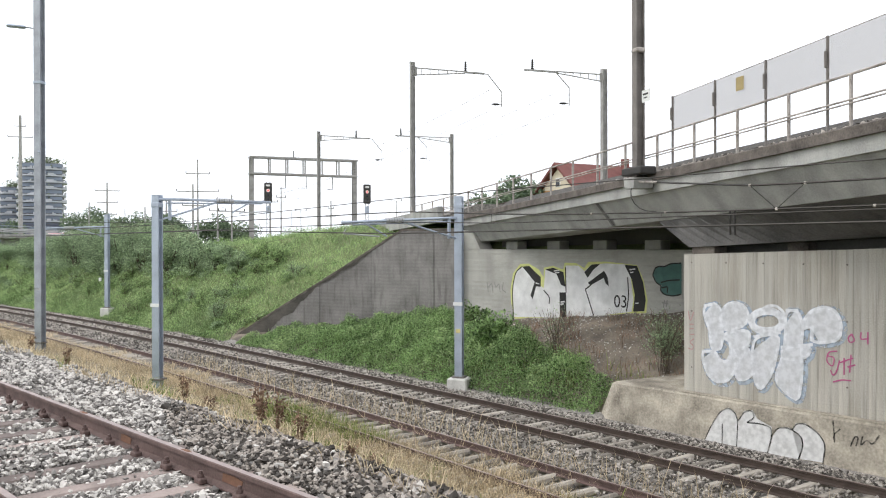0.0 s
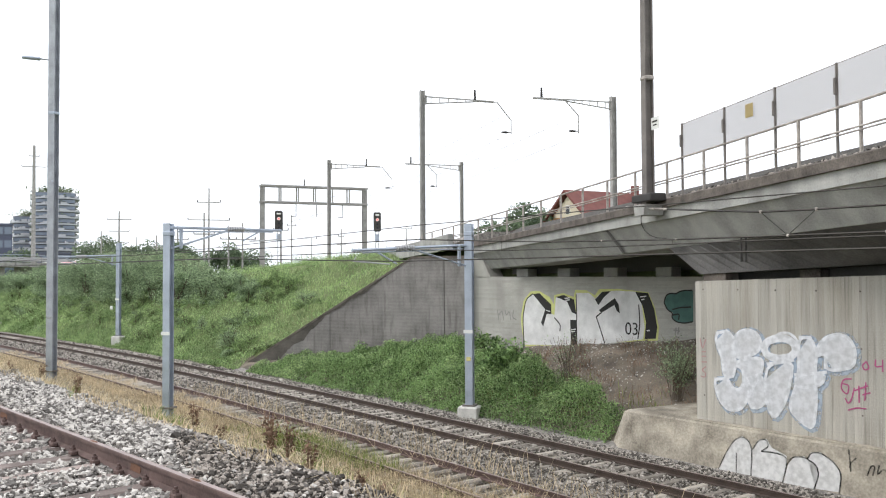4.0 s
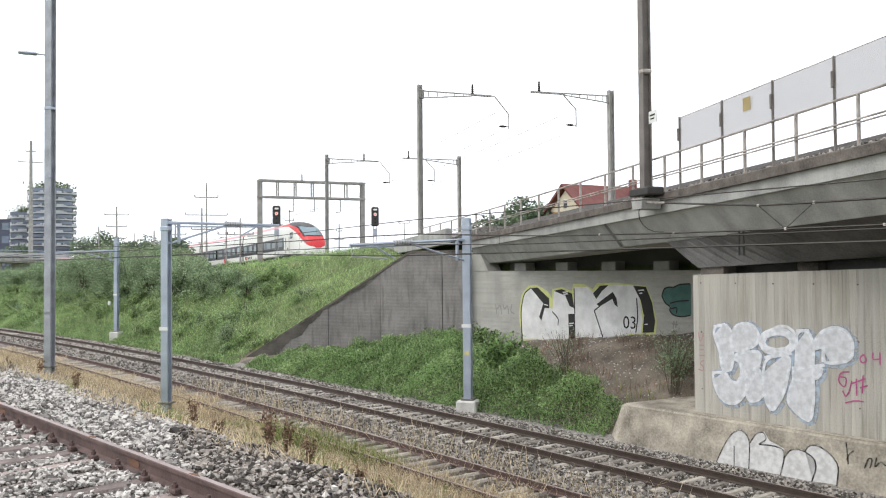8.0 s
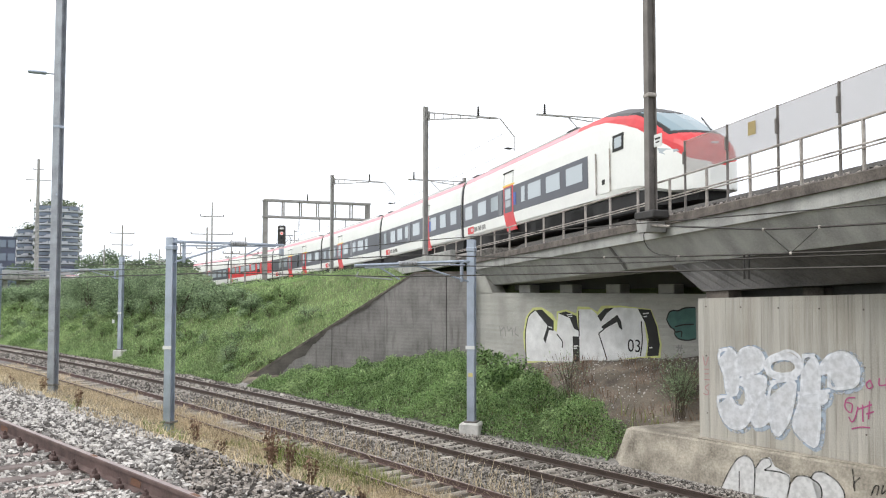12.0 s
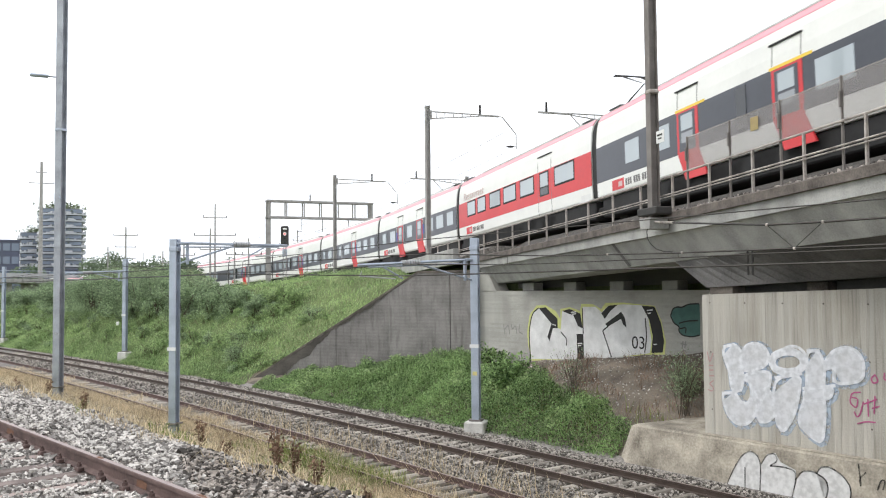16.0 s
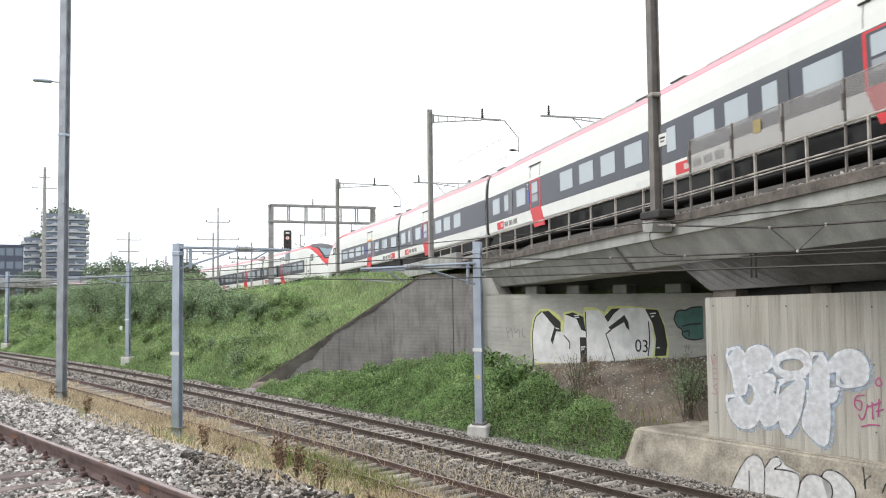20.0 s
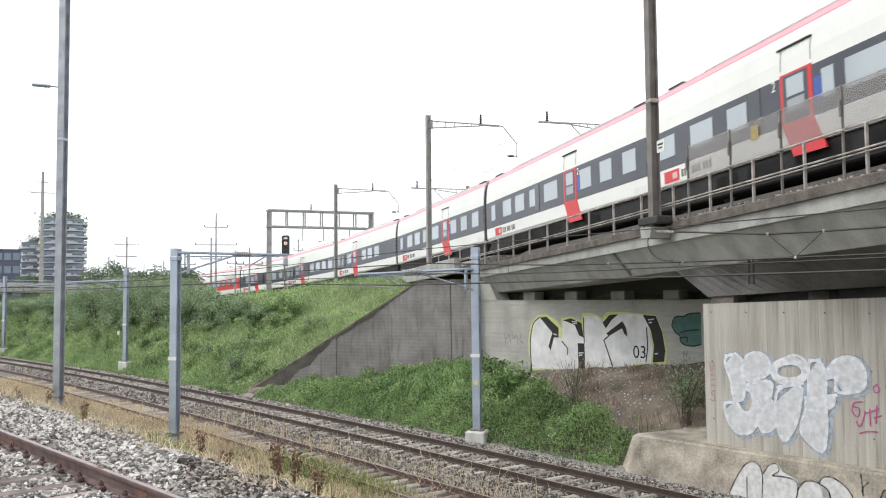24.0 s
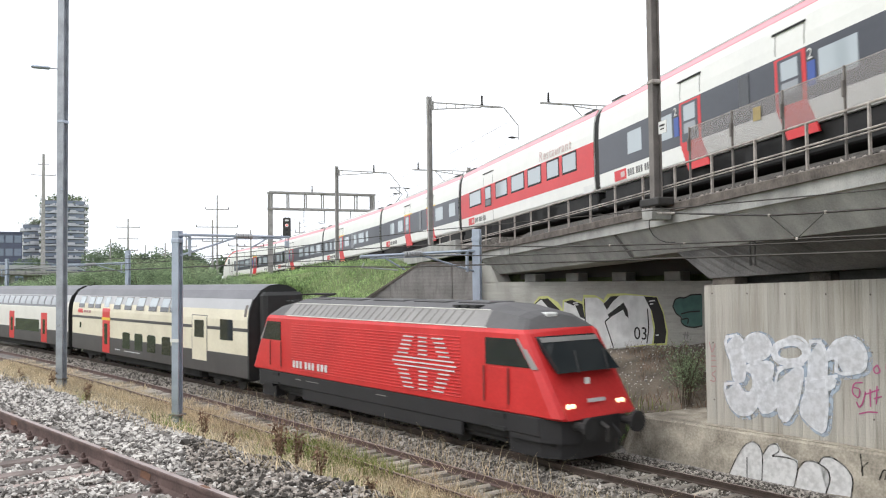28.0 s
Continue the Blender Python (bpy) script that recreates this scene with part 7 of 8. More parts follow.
def mid_car(kind):
    """One articulated car, its middle at the origin, on rails at z 0."""
    name = "restaurant_car" if kind in "RQ" else "passenger_car"
    lab = "white restaurant car with a red window band" if kind in "RQ" else "white express train car with dark window band and red doors"
    c = thing(name, lab, "train car", group="cars of the express train")
    h = CAR / 2 - 0.24
    part("body", Geo().loft([[(x, a, b) for a, b in RING] for x in (-h, h)]), M_TRAIN_WHITE, c, smooth=False)
    part("gangway", Geo().loft([[(x, a * 0.965, (b - 2.6) * 0.965 + 2.6) for a, b in RING] for x in (h - 0.02, h + 0.5)]), M_GAP, c)
    under(c, -h, h)
    bogie(c, -CAR / 2)
    band = M_TRAIN_RED if kind in "RQ" else M_TRAIN_GREY
    doors = {"A": [-2.6], "C": [-2.9], "D": [1.6], "F": [-3.1], "B": [-3.6, 0.9], "G": [-2.4, 2.7]}
    spans = {"A": [(-8.0, -6.9), (-6.2, -5.1), (-4.4, -3.2), (1.0, 2.3), (3.0, 4.3), (5.0, 6.2), (7.0, 8.3)],
             "C": [(-8.2, -7.1), (-6.4, -5.3), (-4.6, -3.4), (-0.1, 1.1), (1.6, 2.8), (3.5, 4.7)],
             "D": [(-7.9, -7.3), (-6.1, -4.9), (-4.3, -3.1), (-2.4, -1.4), (-0.6, 0.9), (3.2, 4.3), (5.1, 6.1), (7.0, 8.0)],
             "F": [(-8.05, -7.2), (-6.2, -5.7), (-4.8, -3.9), (-1.25, 0.15), (1.2, 2.4), (3.05, 4.5), (5.15, 5.75)],
             "B": [(-7.7, -6.7), (-5.6, -4.3), (-1.3, -0.1), (2.8, 4.4), (5.1, 6.4), (7.1, 8.2)],
             "G": [(-6.2, -5.1), (-4.1, -2.9), (4.5, 5.9), (7.1, 8.2)]}
    dark = {"A": (-5.6, -5.0), "C": (-5.9, -5.3), "D": (-1.7, -1.2), "F": (0.85, 1.6), "B": (-2.3, -1.95), "G": (1.0, 1.5)}
    lay, first = {"H": "G"}.get(kind, kind), kind in "FG"
    k = -1 if kind == "Q" else 1
    for side in (-1, 1):
        part("window_band", shell(Geo(), -h, h, 1.6, 3.05, 0.008, side), band, c, "red window band" if kind in "RQ" else "dark grey window band")
        if kind in "RQ":
            car_windows(c, [tuple(sorted((k * a, k * b))) for a, b in [(-7.1, -5.8), (-5.3, -4.1), (-3.3, -1.8), (-1.2, 0.4), (1.1, 2.7), (5.2, 7.1)]], side, 2.2, 2.94, 0.09)
            part("window_frame", shell(Geo(), k * 3.975 - 0.52, k * 3.975 + 0.52, 1.86, 3.0, 0.014, side), M_GAP, c)
            part("window", shell(Geo(), k * 3.975 - 0.42, k * 3.975 + 0.42, 2.3, 2.92, 0.02, side), M_WINDOW, c)
            part("dark_panel", shell(Geo(), k * 3.975 - 0.42, k * 3.975 + 0.42, 1.92, 2.24, 0.02, side), M_WINDOW_DARK, c)
            part("rain_gutter", shell(Geo(), k * 4.0 - 0.8, k * 4.0 + 0.8, 3.75, 3.8, 0.04, side), M_GAP, c)
            for x in (k * 4 - 0.75, k * 4 + 0.75):
                part("hatch_seam", shell(Geo(), x, x + 0.02, 1.0, 3.55, 0.012, side), M_SPRAY_GREY, c)
        else:
            car_windows(c, spans[lay], side)
            part("dark_panel", shell(Geo(), *dark[lay], 1.72, 2.98, 0.024, side), M_WINDOW_DARK, c)
        for x in doors.get(lay, []):
            door(c, x, side, first)
            if not first:
                numeral(c, x + 1.38 if x > 0 else x - 0.36, 2.66, side)
        logo(c, -7.4, side)
        part("tread_plate", shell(Geo(), h - 1.0, h - 0.15, 1.0, 1.3, 0.012, side), M_SIGN_WHITE, c)
    if kind in "RQ":
        cu = bpy.data.curves.new("restaurant_lettering", "FONT")
        cu.body, cu.size, cu.extrude, cu.space_character = "Restaurant", 0.66, 0.004, 1.2
        ob = new("restaurant_lettering", cu)
        ob.parent = c
        ob["label"] = "pale rose lettering"
        ob.matrix_basis = Matrix.Translation((-7.8 if kind == "R" else 3.2, -1.452, 3.16)) @ Matrix.Rotation(math.pi / 2 - 0.05, 4, "X")
        cu.materials.append(M_ROSE_PALE)
    roof_kit(c, -h, h, kind == "G")
    return c


def end_car(reach, first=True):
    """Driving car: joint at x 0, nose towards +x; reach lengthens it; first: with first-class seats."""
    dx = 6.75 if first else 7.45
    c = thing("driving_car", "white express train driving car with red blunt nose", "train car", group="cars of the express train")
    X0 = 15.0
    top = lambda x: float(np.interp(x, [X0, 17.0, 18.2, 19.0, 19.6, 20.2, 20.8, 21.4, 21.9, 22.2, 22.42, 22.56, 22.62], [4.74, 4.7, 4.58, 4.4, 4.2, 3.9, 3.5, 3.07, 2.72, 2.42, 2.1, 1.75, 1.45]))
    wide = lambda x: float(np.interp(x, [X0, 19.5, 20.5, 21.2, 21.7, 22.1, 22.35, 22.52, 22.62], [1, 1, .97, .92, .855, .75, .62, .46, .3]))
    low = lambda x: float(np.interp(x, [X0, 20.0, 20.8, 21.6, 22.62], [0.96, 0.96, 0.8, 0.62, 0.6]))
    xs = [X0 + 0.07 * k for k in range(87)] + [21.02 + 0.04 * k for k in range(1, 41)]

    red_edge = lambda x: float(np.interp(x, [15, 16.4, 17.6, 19.0, 19.9, 20.7, 21.5, 22.2, 22.7], [4.2, 4.18, 4.06, 3.66, 3.28, 2.8, 2.28, 1.74, 1.5]))
    run = np.cumsum([0] + [math.hypot(q[0] - p[0], q[1] - p[1]) for p, q in zip(PROFILE, PROFILE[1:])])
    lats, ups = [p[0] for p in PROFILE], [p[1] for p in PROFILE]
    N1, N2 = 16, 36          # steps below and above the red edge
    n = 2 * (N1 + N2)

    def station(x):
        span = top(x) - low(x)
        ub = float(np.interp(min(4.6, 0.96 + (red_edge(x) - low(x)) * 3.78 / span), ups[1:], run[1:]))
        us = [ub * k / N1 for k in range(N1)] + [ub + (run[-1] - ub) * k / N2 for k in range(N2 + 1)]
        half = [(float(np.interp(u, run, lats)) * wide(x), low(x) + (float(np.interp(u, run, ups)) - 0.96) / 3.78 * span) for u in us]
        return [(x, p, q) for p, q in half] + [(x, -p, q) for p, q in half[-2:0:-1]]
    skin = {k: Geo() for k in ("body", "red", "glass", "dark", "rim")}
    prev = station(xs[0])
    for k in range(1, len(xs)):
        cur = station(xs[k])
        for i in range(n):
            j = (i + 1) % n
            q = [prev[i], prev[j], cur[j], cur[i]]
            x = (xs[k] + xs[k - 1]) / 2
            lat, z = abs(sum(p[1] for p in q)) / 4, sum(p[2] for p in q) / 4
            g = "body"
            side_edge = max(3.72 - 0.62 * (x - 19.3), 2.72)
            if N1 <= min(i, n - 1 - i) and not (x < 17.2 and z > 4.43):
                g = "red"
            if x > 16.8 and z > 4.46 - (x - 16.8) * 0.2 and x < 20.6:
                g = "dark"
            if x > 20.15 - 0.75 * lat * lat and z > side_edge and lat < 1.14:
                g = "glass" if z > side_edge + 0.14 and lat < 1.0 and x > 20.28 - 0.75 * lat * lat else "rim"
            skin[g].add(q, [(0, 1, 2, 3)])
        prev = cur
    skin["body"].add(prev, [tuple(range(n))])
    part("body", Geo().loft([[(x, a, b) for a, b in RING] for x in (0.24, X0)]), M_TRAIN_WHITE, c, smooth=False)
    part("nose", skin["body"], M_TRAIN_WHITE, c, "white lower nose")
    part("red_nose", skin["red"], M_TRAIN_RED, c, "red nose and windscreen frame")
    part("windscreen", skin["glass"], M_WINDSCREEN, c, "large sloping windscreen")
    part("windscreen_rim", skin["rim"], M_GAP, c, "black windscreen rim")
    part("cab_roof", skin["dark"], M_LOCO_ROOF, c, "dark cab roof")
    part("gangway", Geo().loft([[(x, a * 0.965, (b - 2.6) * 0.965 + 2.6) for a, b in RING] for x in (-0.3, 0.26)]), M_GAP, c)
    part("snow_plough", Geo().loft([[(20.6, -1.1, 0.3), (20.6, 1.1, 0.3), (20.6, 1.1, 0.8), (20.6, -1.1, 0.8)], [(22.2, -.6, 0.3), (22.2, .6, 0.3), (22.2, .6, 0.7), (22.2, -.6, 0.7)]]), M_TRAIN_UNDER, c)
    under(c, 0.2, 20.5)
    bogie(c, 2.6)
    bogie(c, 18.6)
    for side in (-1, 1):
        part("window_band", shell(Geo(), 0.24, 16.2, 1.6, 2.96, 0.008, side), M_TRAIN_GREY, c, "dark grey window band")
        car_windows(c, [(0.6, 1.8), (2.8, 4.1), (4.9, 5.9), (9.1, 9.55), (9.95, 11.45), (12.05, 13.5), (14.15, 15.7)], side, 1.98, 2.74)
        part("dark_panel", shell(Geo(), 6.0, 6.55, 1.62, 2.94, 0.021, side), M_WINDOW_DARK, c)
        door(c, dx, side, False)
        if first:
            part("class_stripe", shell(Geo(), 6.65, 8.2, 3.03, 3.12, 0.012, side), M_YELLOW_BAND, c)
        else:
            numeral(c, dx - 0.36, 2.66, side)
        logo(c, 1.0, side)
        cd = part("cab_door", shell(Geo(), 17.15, 18.05, 1.2, 3.2, 0.012, side), M_TRAIN_WHITE, c, "white cab door")
        part("door_handle", shell(Geo(), 17.4, 17.62, 1.55, 1.75, 0.03, side), M_DARKMETAL, cd)
        for x in (16.95, 18.1):
            part("grab_rail", Geo().rod((x, side * 1.47, 1.2), (x, side * 1.47, 2.9), 0.03), M_RAILING, c)
        part("cab_window", shell(Geo(), 18.3, 19.1, 2.7, 3.35, 0.02, side), M_GAP, c)
        part("cab_window_pane", shell(Geo(), 18.45, 18.98, 2.82, 3.24, 0.026, side), M_WINDOW, c)
        hl = Geo().add([(21.05, side * 1.345, 2.3), (21.9, side * 1.15, 2.08), (22.05, side * 1.02, 1.88), (21.55, side * 1.24, 1.92), (21.15, side * 1.32, 2.1)] + [(20.95, side * 1.2, 2.3), (21.8, side * 1.0, 2.08), (21.95, side * 0.9, 1.88), (21.45, side * 1.1, 1.92), (21.05, side * 1.2, 2.1)],
                       [(0, 1, 2, 3, 4), (9, 8, 7, 6, 5), (0, 5, 6, 1), (1, 6, 7, 2), (2, 7, 8, 3), (3, 8, 9, 4), (4, 9, 5, 0)])
        part("headlight", hl, M_WINDOW, c, "pale almond-shaped headlight")
    part("nose_emblem", Geo().box((22.36, 0.0, 2.28), (0.05, 0.3, 0.07)), M_SIGN_WHITE, c)
    roof_kit(c, 0.3, 15.0)
    part("wiper", Geo().line([(22.02, 0.15, 2.8), (21.1, 0.5, 3.5)], 0.03), M_DARKMETAL, c)
    for p in c.children_recursive:
        if p.type == "MESH":
            for q in p.data.vertices:      # longer nose
                if q.co.x > 19:
                    q.co.x = 19 + (q.co.x - 19) * 1.13
            p.data.transform(Matrix.Diagonal((reach, 1, 1, 1)))
        else:
            p.location.x *= reach
    return c


PROTO = {k: mid_car(k) for k in "ACDFBGHRQ"}
PROTO["E"], PROTO["T"], PROTO["S"] = end_car(1.02), end_car(1.0), end_car(1.02, False)
UNIT1 = ["E", "D", "F", "G", "R", "B", "D", "D", "A", "C", "T"]
UNIT2 = ["S", "D", "D", "C", "A", "H", "Q", "G", "F", "A", "T"]


def lead(t):
    """Running length of the first unit's leading joint."""
    u = t - 16
    return -2.4396e-3 * u ** 3 + 0.18347 * u * u + 18.4425 * u + 37.832


def train_cars():
    """Every car with the run of its joint positions behind the leading joint."""
    used, cars = set(), []
    for base, order in ((0.0, UNIT1), (-207.5, UNIT2)):
        for i, k in enumerate(order):
            ob = copy_thing(PROTO[k], Matrix()) if k in used else PROTO[k]
            used.add(k)
            cars.append((ob, k, base - (i - 1) * CAR))
    return cars


EXPRESS = train_cars()


def express_pose(kind, s):
    """Pose of a car whose front joint (the rear joint for a leading car) runs at s."""
    c = 1.42
    if kind in "ES":
        a, b = up_at(s - 18.0, c), up_at(s - 18.0 + 20, c)
    elif kind == "T":
        a, b = up_at(s - 20, c), up_at(s, c)
    else:
        a, b = up_at(s - CAR, c), up_at(s, c)
    th = math.atan2(b[1] - a[1], b[0] - a[0])
    gr = math.atan2(b[2] - a[2], math.hypot(b[0] - a[0], b[1] - a[1]))
    if kind in "ES":
        o = a[:3]
    elif kind == "T":
        o, th, gr = b[:3], th + math.pi, -gr
    else:
        o = [(p + q) / 2 for p, q in zip(a[:3], b[:3])]
    return Matrix.Translation(o) @ Matrix.Rotation(th, 4, "Z") @ Matrix.Rotation(-gr, 4, "Y")


# ================= locomotive and double-deck coaches =================


def locomotive():
    c = thing("locomotive", "red electric locomotive with dark grey roof and white emblem", "locomotive")
    ring = [(0.0, 1.2), (1.4, 1.2), (1.48, 1.26), (1.48, 3.3), (1.42, 3.42), (1.02, 3.88), (0.55, 4.03), (0.0, 4.07)]
    full = ring + [(-a, b) for a, b in ring[-2:0:-1]]
    n = len(full)

    def ring_at(x, w, lean, roof):
        out = []
        for a, b in full:
            z = b if b < 3.4 else 3.4 + (b - 3.4) * roof
            back = max(0.0, (z - 2.2)) * lean + max(0.0, 2.2 - z) * -0.12 * (1 if lean else 0)
            out.append((x - back, a * w, z))
        return out
    front = [(-0.62, 0.83, 1.05, 0.55), (-0.67, 0.92, 1.05, 0.6), (-0.92, 0.98, 0.98, 0.72), (-3.1, 1.0, 0.25, 1.0)]
    st = [ring_at(x, w, l, r) for x, w, l, r in front]
    back = [[(-18.95 - x, y, z) for x, y, z in r] for r in reversed([ring_at(*q) for q in front])]
    rings = st + back
    body, roof, slope = Geo(), Geo(), Geo()
    for k in range(len(rings) - 1):
        for i in range(n):
            q = [rings[k][i], rings[k + 1][i], rings[k + 1][(i + 1) % n], rings[k][(i + 1) % n]]
            j = min(i, n - 1 - i)
            (roof if j >= 5 or (j == 4 and k != 3) else slope if j == 4 else body).add(q, [(0, 1, 2, 3)])
    body.add(rings[0][:5] + rings[0][10:], [tuple(range(9))])
    body.add(rings[-1][:5] + rings[-1][10:], [tuple(range(8, -1, -1))])
    roof.add(rings[0][4:11], [tuple(range(7))]).add(rings[-1][4:11], [tuple(range(6, -1, -1))])
    part("body", body, M_LOCO_RED, c)
    part("roof", roof, M_LOCO_ROOF, c, "dark grey roof")
    part("roof_slope", slope, M_LOCO_SLOPE, c, "light grey ribbed roof slope")
    for k in range(26):
        x = -14.9 + k * 0.42
        for s in (-1, 1):
            part("slope_rib", Geo().rod((x, s * 1.37, 3.45), (x + 0.12, s * 1.03, 3.84), 0.055), M_LOCO_SLOPE, c)
    for s in (-1, 1):
        part("slope_trim", Geo().rod((-15.2, s * 1.43, 3.425), (-3.3, s * 1.43, 3.425), 0.016), M_COACH_WHITE, c)
        part("slope_trim", Geo().rod((-15.2, s * 1.025, 3.885), (-3.6, s * 1.025, 3.885), 0.016), M_COACH_WHITE, c)
    for s in (-1, 1):
        part("skirt", Geo().box((-9.25, s * 1.40, 0.98), (16.0, 0.1, 0.5), bevel=0.03), M_SKIRT, c, "dark grey lower skirt")
        part("battery_box", Geo().box((-9.25, s * 1.36, 0.55), (9.6, 0.12, 0.45), bevel=0.04), M_SKIRT, c)
    part("underframe", Geo().box((-9.25, 0, 0.8), (16.6, 2.4, 0.7), bevel=0.06), M_TRAIN_UNDER, c)
    for s in (-1, 1):
        for k in range(19):
            part("side_rib", Geo().box((-9.6, s * 1.482, 1.42 + k * 0.094), (10.4, 0.034, 0.04), bevel=0.01), M_LOCO_RED, c)
        em = part("emblem", Geo().box((-6.2, s * 1.497, 2.25), (0.1, 0.016, 0.05)), M_SPRAY_WHITE, c, "white striped emblem")
        for k in range(-6, 7):
            z = 2.25 + k * 0.128
            w = 1.55 - abs(k) * 0.1
            if abs(k) <= 1:
                part("emblem_bar", Geo().box((-6.2, s * 1.50, z), (w * 2.1, 0.022, 0.04)), M_SPRAY_WHITE, em)
            else:
                for xx in (-w * 0.78, 0, w * 0.78):
                    part("emblem_bar", Geo().box((-6.2 + xx, s * 1.50, z), (0.54 if xx else 0.42, 0.022, 0.04)), M_SPRAY_WHITE, em)
        for k in range(9):
            part("lettering_bar", Geo().box((-14.55 + k * 0.27 + (k // 3) * 0.14, s * 1.50, 1.62), (0.17, 0.022, 0.26), bevel=0.008), M_SPRAY_WHITE, c)
        small = Geo().box((-14.3, s * 1.455, 1.05), (0.4, 0.01, 0.04)).box((-13.2, s * 1.455, 1.05), (0.9, 0.01, 0.025)).box((-8.6, s * 1.455, 1.05), (0.6, 0.01, 0.025))
        part("inscription_bars", small, M_SPRAY_GREY, c)
        for mir in (0, 1):
            X = lambda x: (-18.95 - x) if mir else x
            q = [(-1.55, 1.46, 2.45), (-3.28, 1.5, 2.45), (-3.28, 1.5, 3.17), (-2.1, 1.475, 3.17)]
            # grey strip on the cab corner paints the highlight of the red pillar
            pq = [(-1.3, 1.425, 2.42), (-1.5, 1.465, 2.42), (-2.06, 1.475, 3.19), (-1.94, 1.42, 3.19)]
            part("corner_pillar", Geo().add([(X(x), s * y, z) for x, y, z in pq] + [(X(x - 0.05), s * (y - 0.12), z) for x, y, z in pq], [(0, 1, 2, 3), (7, 6, 5, 4), (0, 4, 5, 1), (1, 5, 6, 2), (2, 6, 7, 3), (3, 7, 4, 0)]), M_LOCO_SLOPE, c, "corner pillar with its highlight painted grey")
            g = Geo().add([(X(x), s * y, z) for x, y, z in q] + [(X(x), s * (y - 0.08), z) for x, y, z in q], [(0, 1, 2, 3), (7, 6, 5, 4), (0, 4, 5, 1), (1, 5, 6, 2), (2, 6, 7, 3), (3, 7, 4, 0)])
            sw = part("cab_side_window", g, M_WINDOW_DARK, c)
            part("window_bar", Geo().rod((X(-2.5), s * 1.46, 2.46), (X(-2.5), s * 1.462, 3.16), 0.02), M_GAP, sw)
            dr = part("cab_door", Geo().box((X(-2.85), s * 1.462, 1.86), (0.84, 0.05, 1.08), bevel=0.01), M_LOCO_RED, c)
            part("grab_rail", Geo().rod((X(-2.36), s * 1.5, 1.45), (X(-2.36), s * 1.5, 2.4), 0.022).rod((X(-3.34), s * 1.52, 1.45), (X(-3.34), s * 1.52, 2.4), 0.022), M_DOOR_SEAM, dr)
            part("step", Geo().box((X(-2.8), s * 1.46, 1.12), (0.5, 0.05, 0.13)).box((X(-2.8), s * 1.46, 0.78), (0.55, 0.05, 0.1)), M_GAP, c)
    for mir in (0, 1):
        X = lambda x: (-18.95 - x) if mir else x
        g = Geo()
        q = [(-0.86, -1.08, 2.32), (-0.86, 1.08, 2.32), (-1.76, 1.1, 3.2), (-1.76, -1.1, 3.2)]
        g.add([(X(x + 0.06), y, z + 0.03) for x, y, z in q] + [(X(x - 0.1), y, z) for x, y, z in q], [(0, 1, 2, 3), (4, 7, 6, 5), (0, 4, 5, 1), (1, 5, 6, 2), (2, 6, 7, 3), (3, 7, 4, 0)])
        part("windscreen", g, M_LOCO_SCREEN, c, "wide dark windscreen")
        part("sun_blind", Geo().add([(X(-1.53), -1.06, 3.08), (X(-1.53), 1.06, 3.08), (X(-1.62), 1.05, 3.2), (X(-1.62), -1.05, 3.2)], [(0, 1, 2, 3)]), M_LOCO_SLOPE, c)
        for y in (-0.5, 0.6):
            part("wiper", Geo().line([(X(-0.76), y, 2.33), (X(-1.2), y + 0.3, 2.85)], 0.02), M_GAP, c)
        for y in (-0.82, 0.82):
            part("headlight", Geo().box((X(-0.66), y * 1.02, 1.52), (0.12, 0.15, 0.11), bevel=0.04).box((X(-0.66), y * 1.02 + (0.17 if y > 0 else -0.17), 1.52), (0.12, 0.13, 0.13), bevel=0.04), M_LAMP, c, "glowing warm headlight")
            part("buffer", Geo().rod((X(-0.75), y * 1.06, 1.05), (X(-0.12), y * 1.06, 1.05), 0.11, n=10).rod((X(-0.12), y * 1.06, 1.05), (X(-0.0), y * 1.06, 1.05), 0.27, n=14), M_TRAIN_UNDER, c)
        part("number_bars", Geo().box((X(-0.64), 0.0, 1.62), (0.05, 0.62, 0.09)), M_SPRAY_FADE, c)
        pilot = [(-2.4, -1.43), (-1.25, -1.42), (-0.72, -1.2), (-0.5, -0.7), (-0.5, 0.7), (-0.72, 1.2), (-1.25, 1.42), (-2.4, 1.43)]
        part("pilot", Geo().prism([(X(a), b) for a, b in pilot], 0.6, 1.22).prism([(X(a - 0.12), b * 0.92) for a, b in pilot], 0.2, 0.6), M_SKIRT, c, "dark rounded pilot")
        part("coupling", Geo().line([(X(-0.5), 0, 1.05), (X(-0.25), 0, 0.95), (X(-0.28), 0, 0.6)], 0.06), M_DARKMETAL, c)
        part("hose", Geo().line([(X(-0.55), 0.45, 1.0), (X(-0.3), 0.5, 0.75), (X(-0.35), 0.5, 0.45)], 0.035), M_GAP, c)
        part("roof_lamp", Geo().box((X(-2.35), 0.0, 3.74), (0.3, 0.45, 0.16), bevel=0.04), M_SIGN_WHITE, c)
        part("emblem_plate", Geo().box((X(-0.72), -0.25, 2.12), (0.05, 0.16, 0.16), bevel=0.01), M_SIGN_WHITE, c)
    for x, w in ((-5.0, 1.5), (-7.2, 1.8), (-9.6, 1.9), (-12.2, 1.9), (-14.3, 1.4)):
        part("roof_hatch", Geo().box((x, 0, 4.06), (w, 1.0, 0.07), bevel=0.03), M_LOCO_ROOF, c)
    for x in (-4.4, -4.8, -5.2, -15.6, -16.0):
        for y in (-0.75, 0.75):
            part("roof_vent", Geo().box((x, y, 3.97), (0.3, 0.5, 0.06)), M_GAP, c)
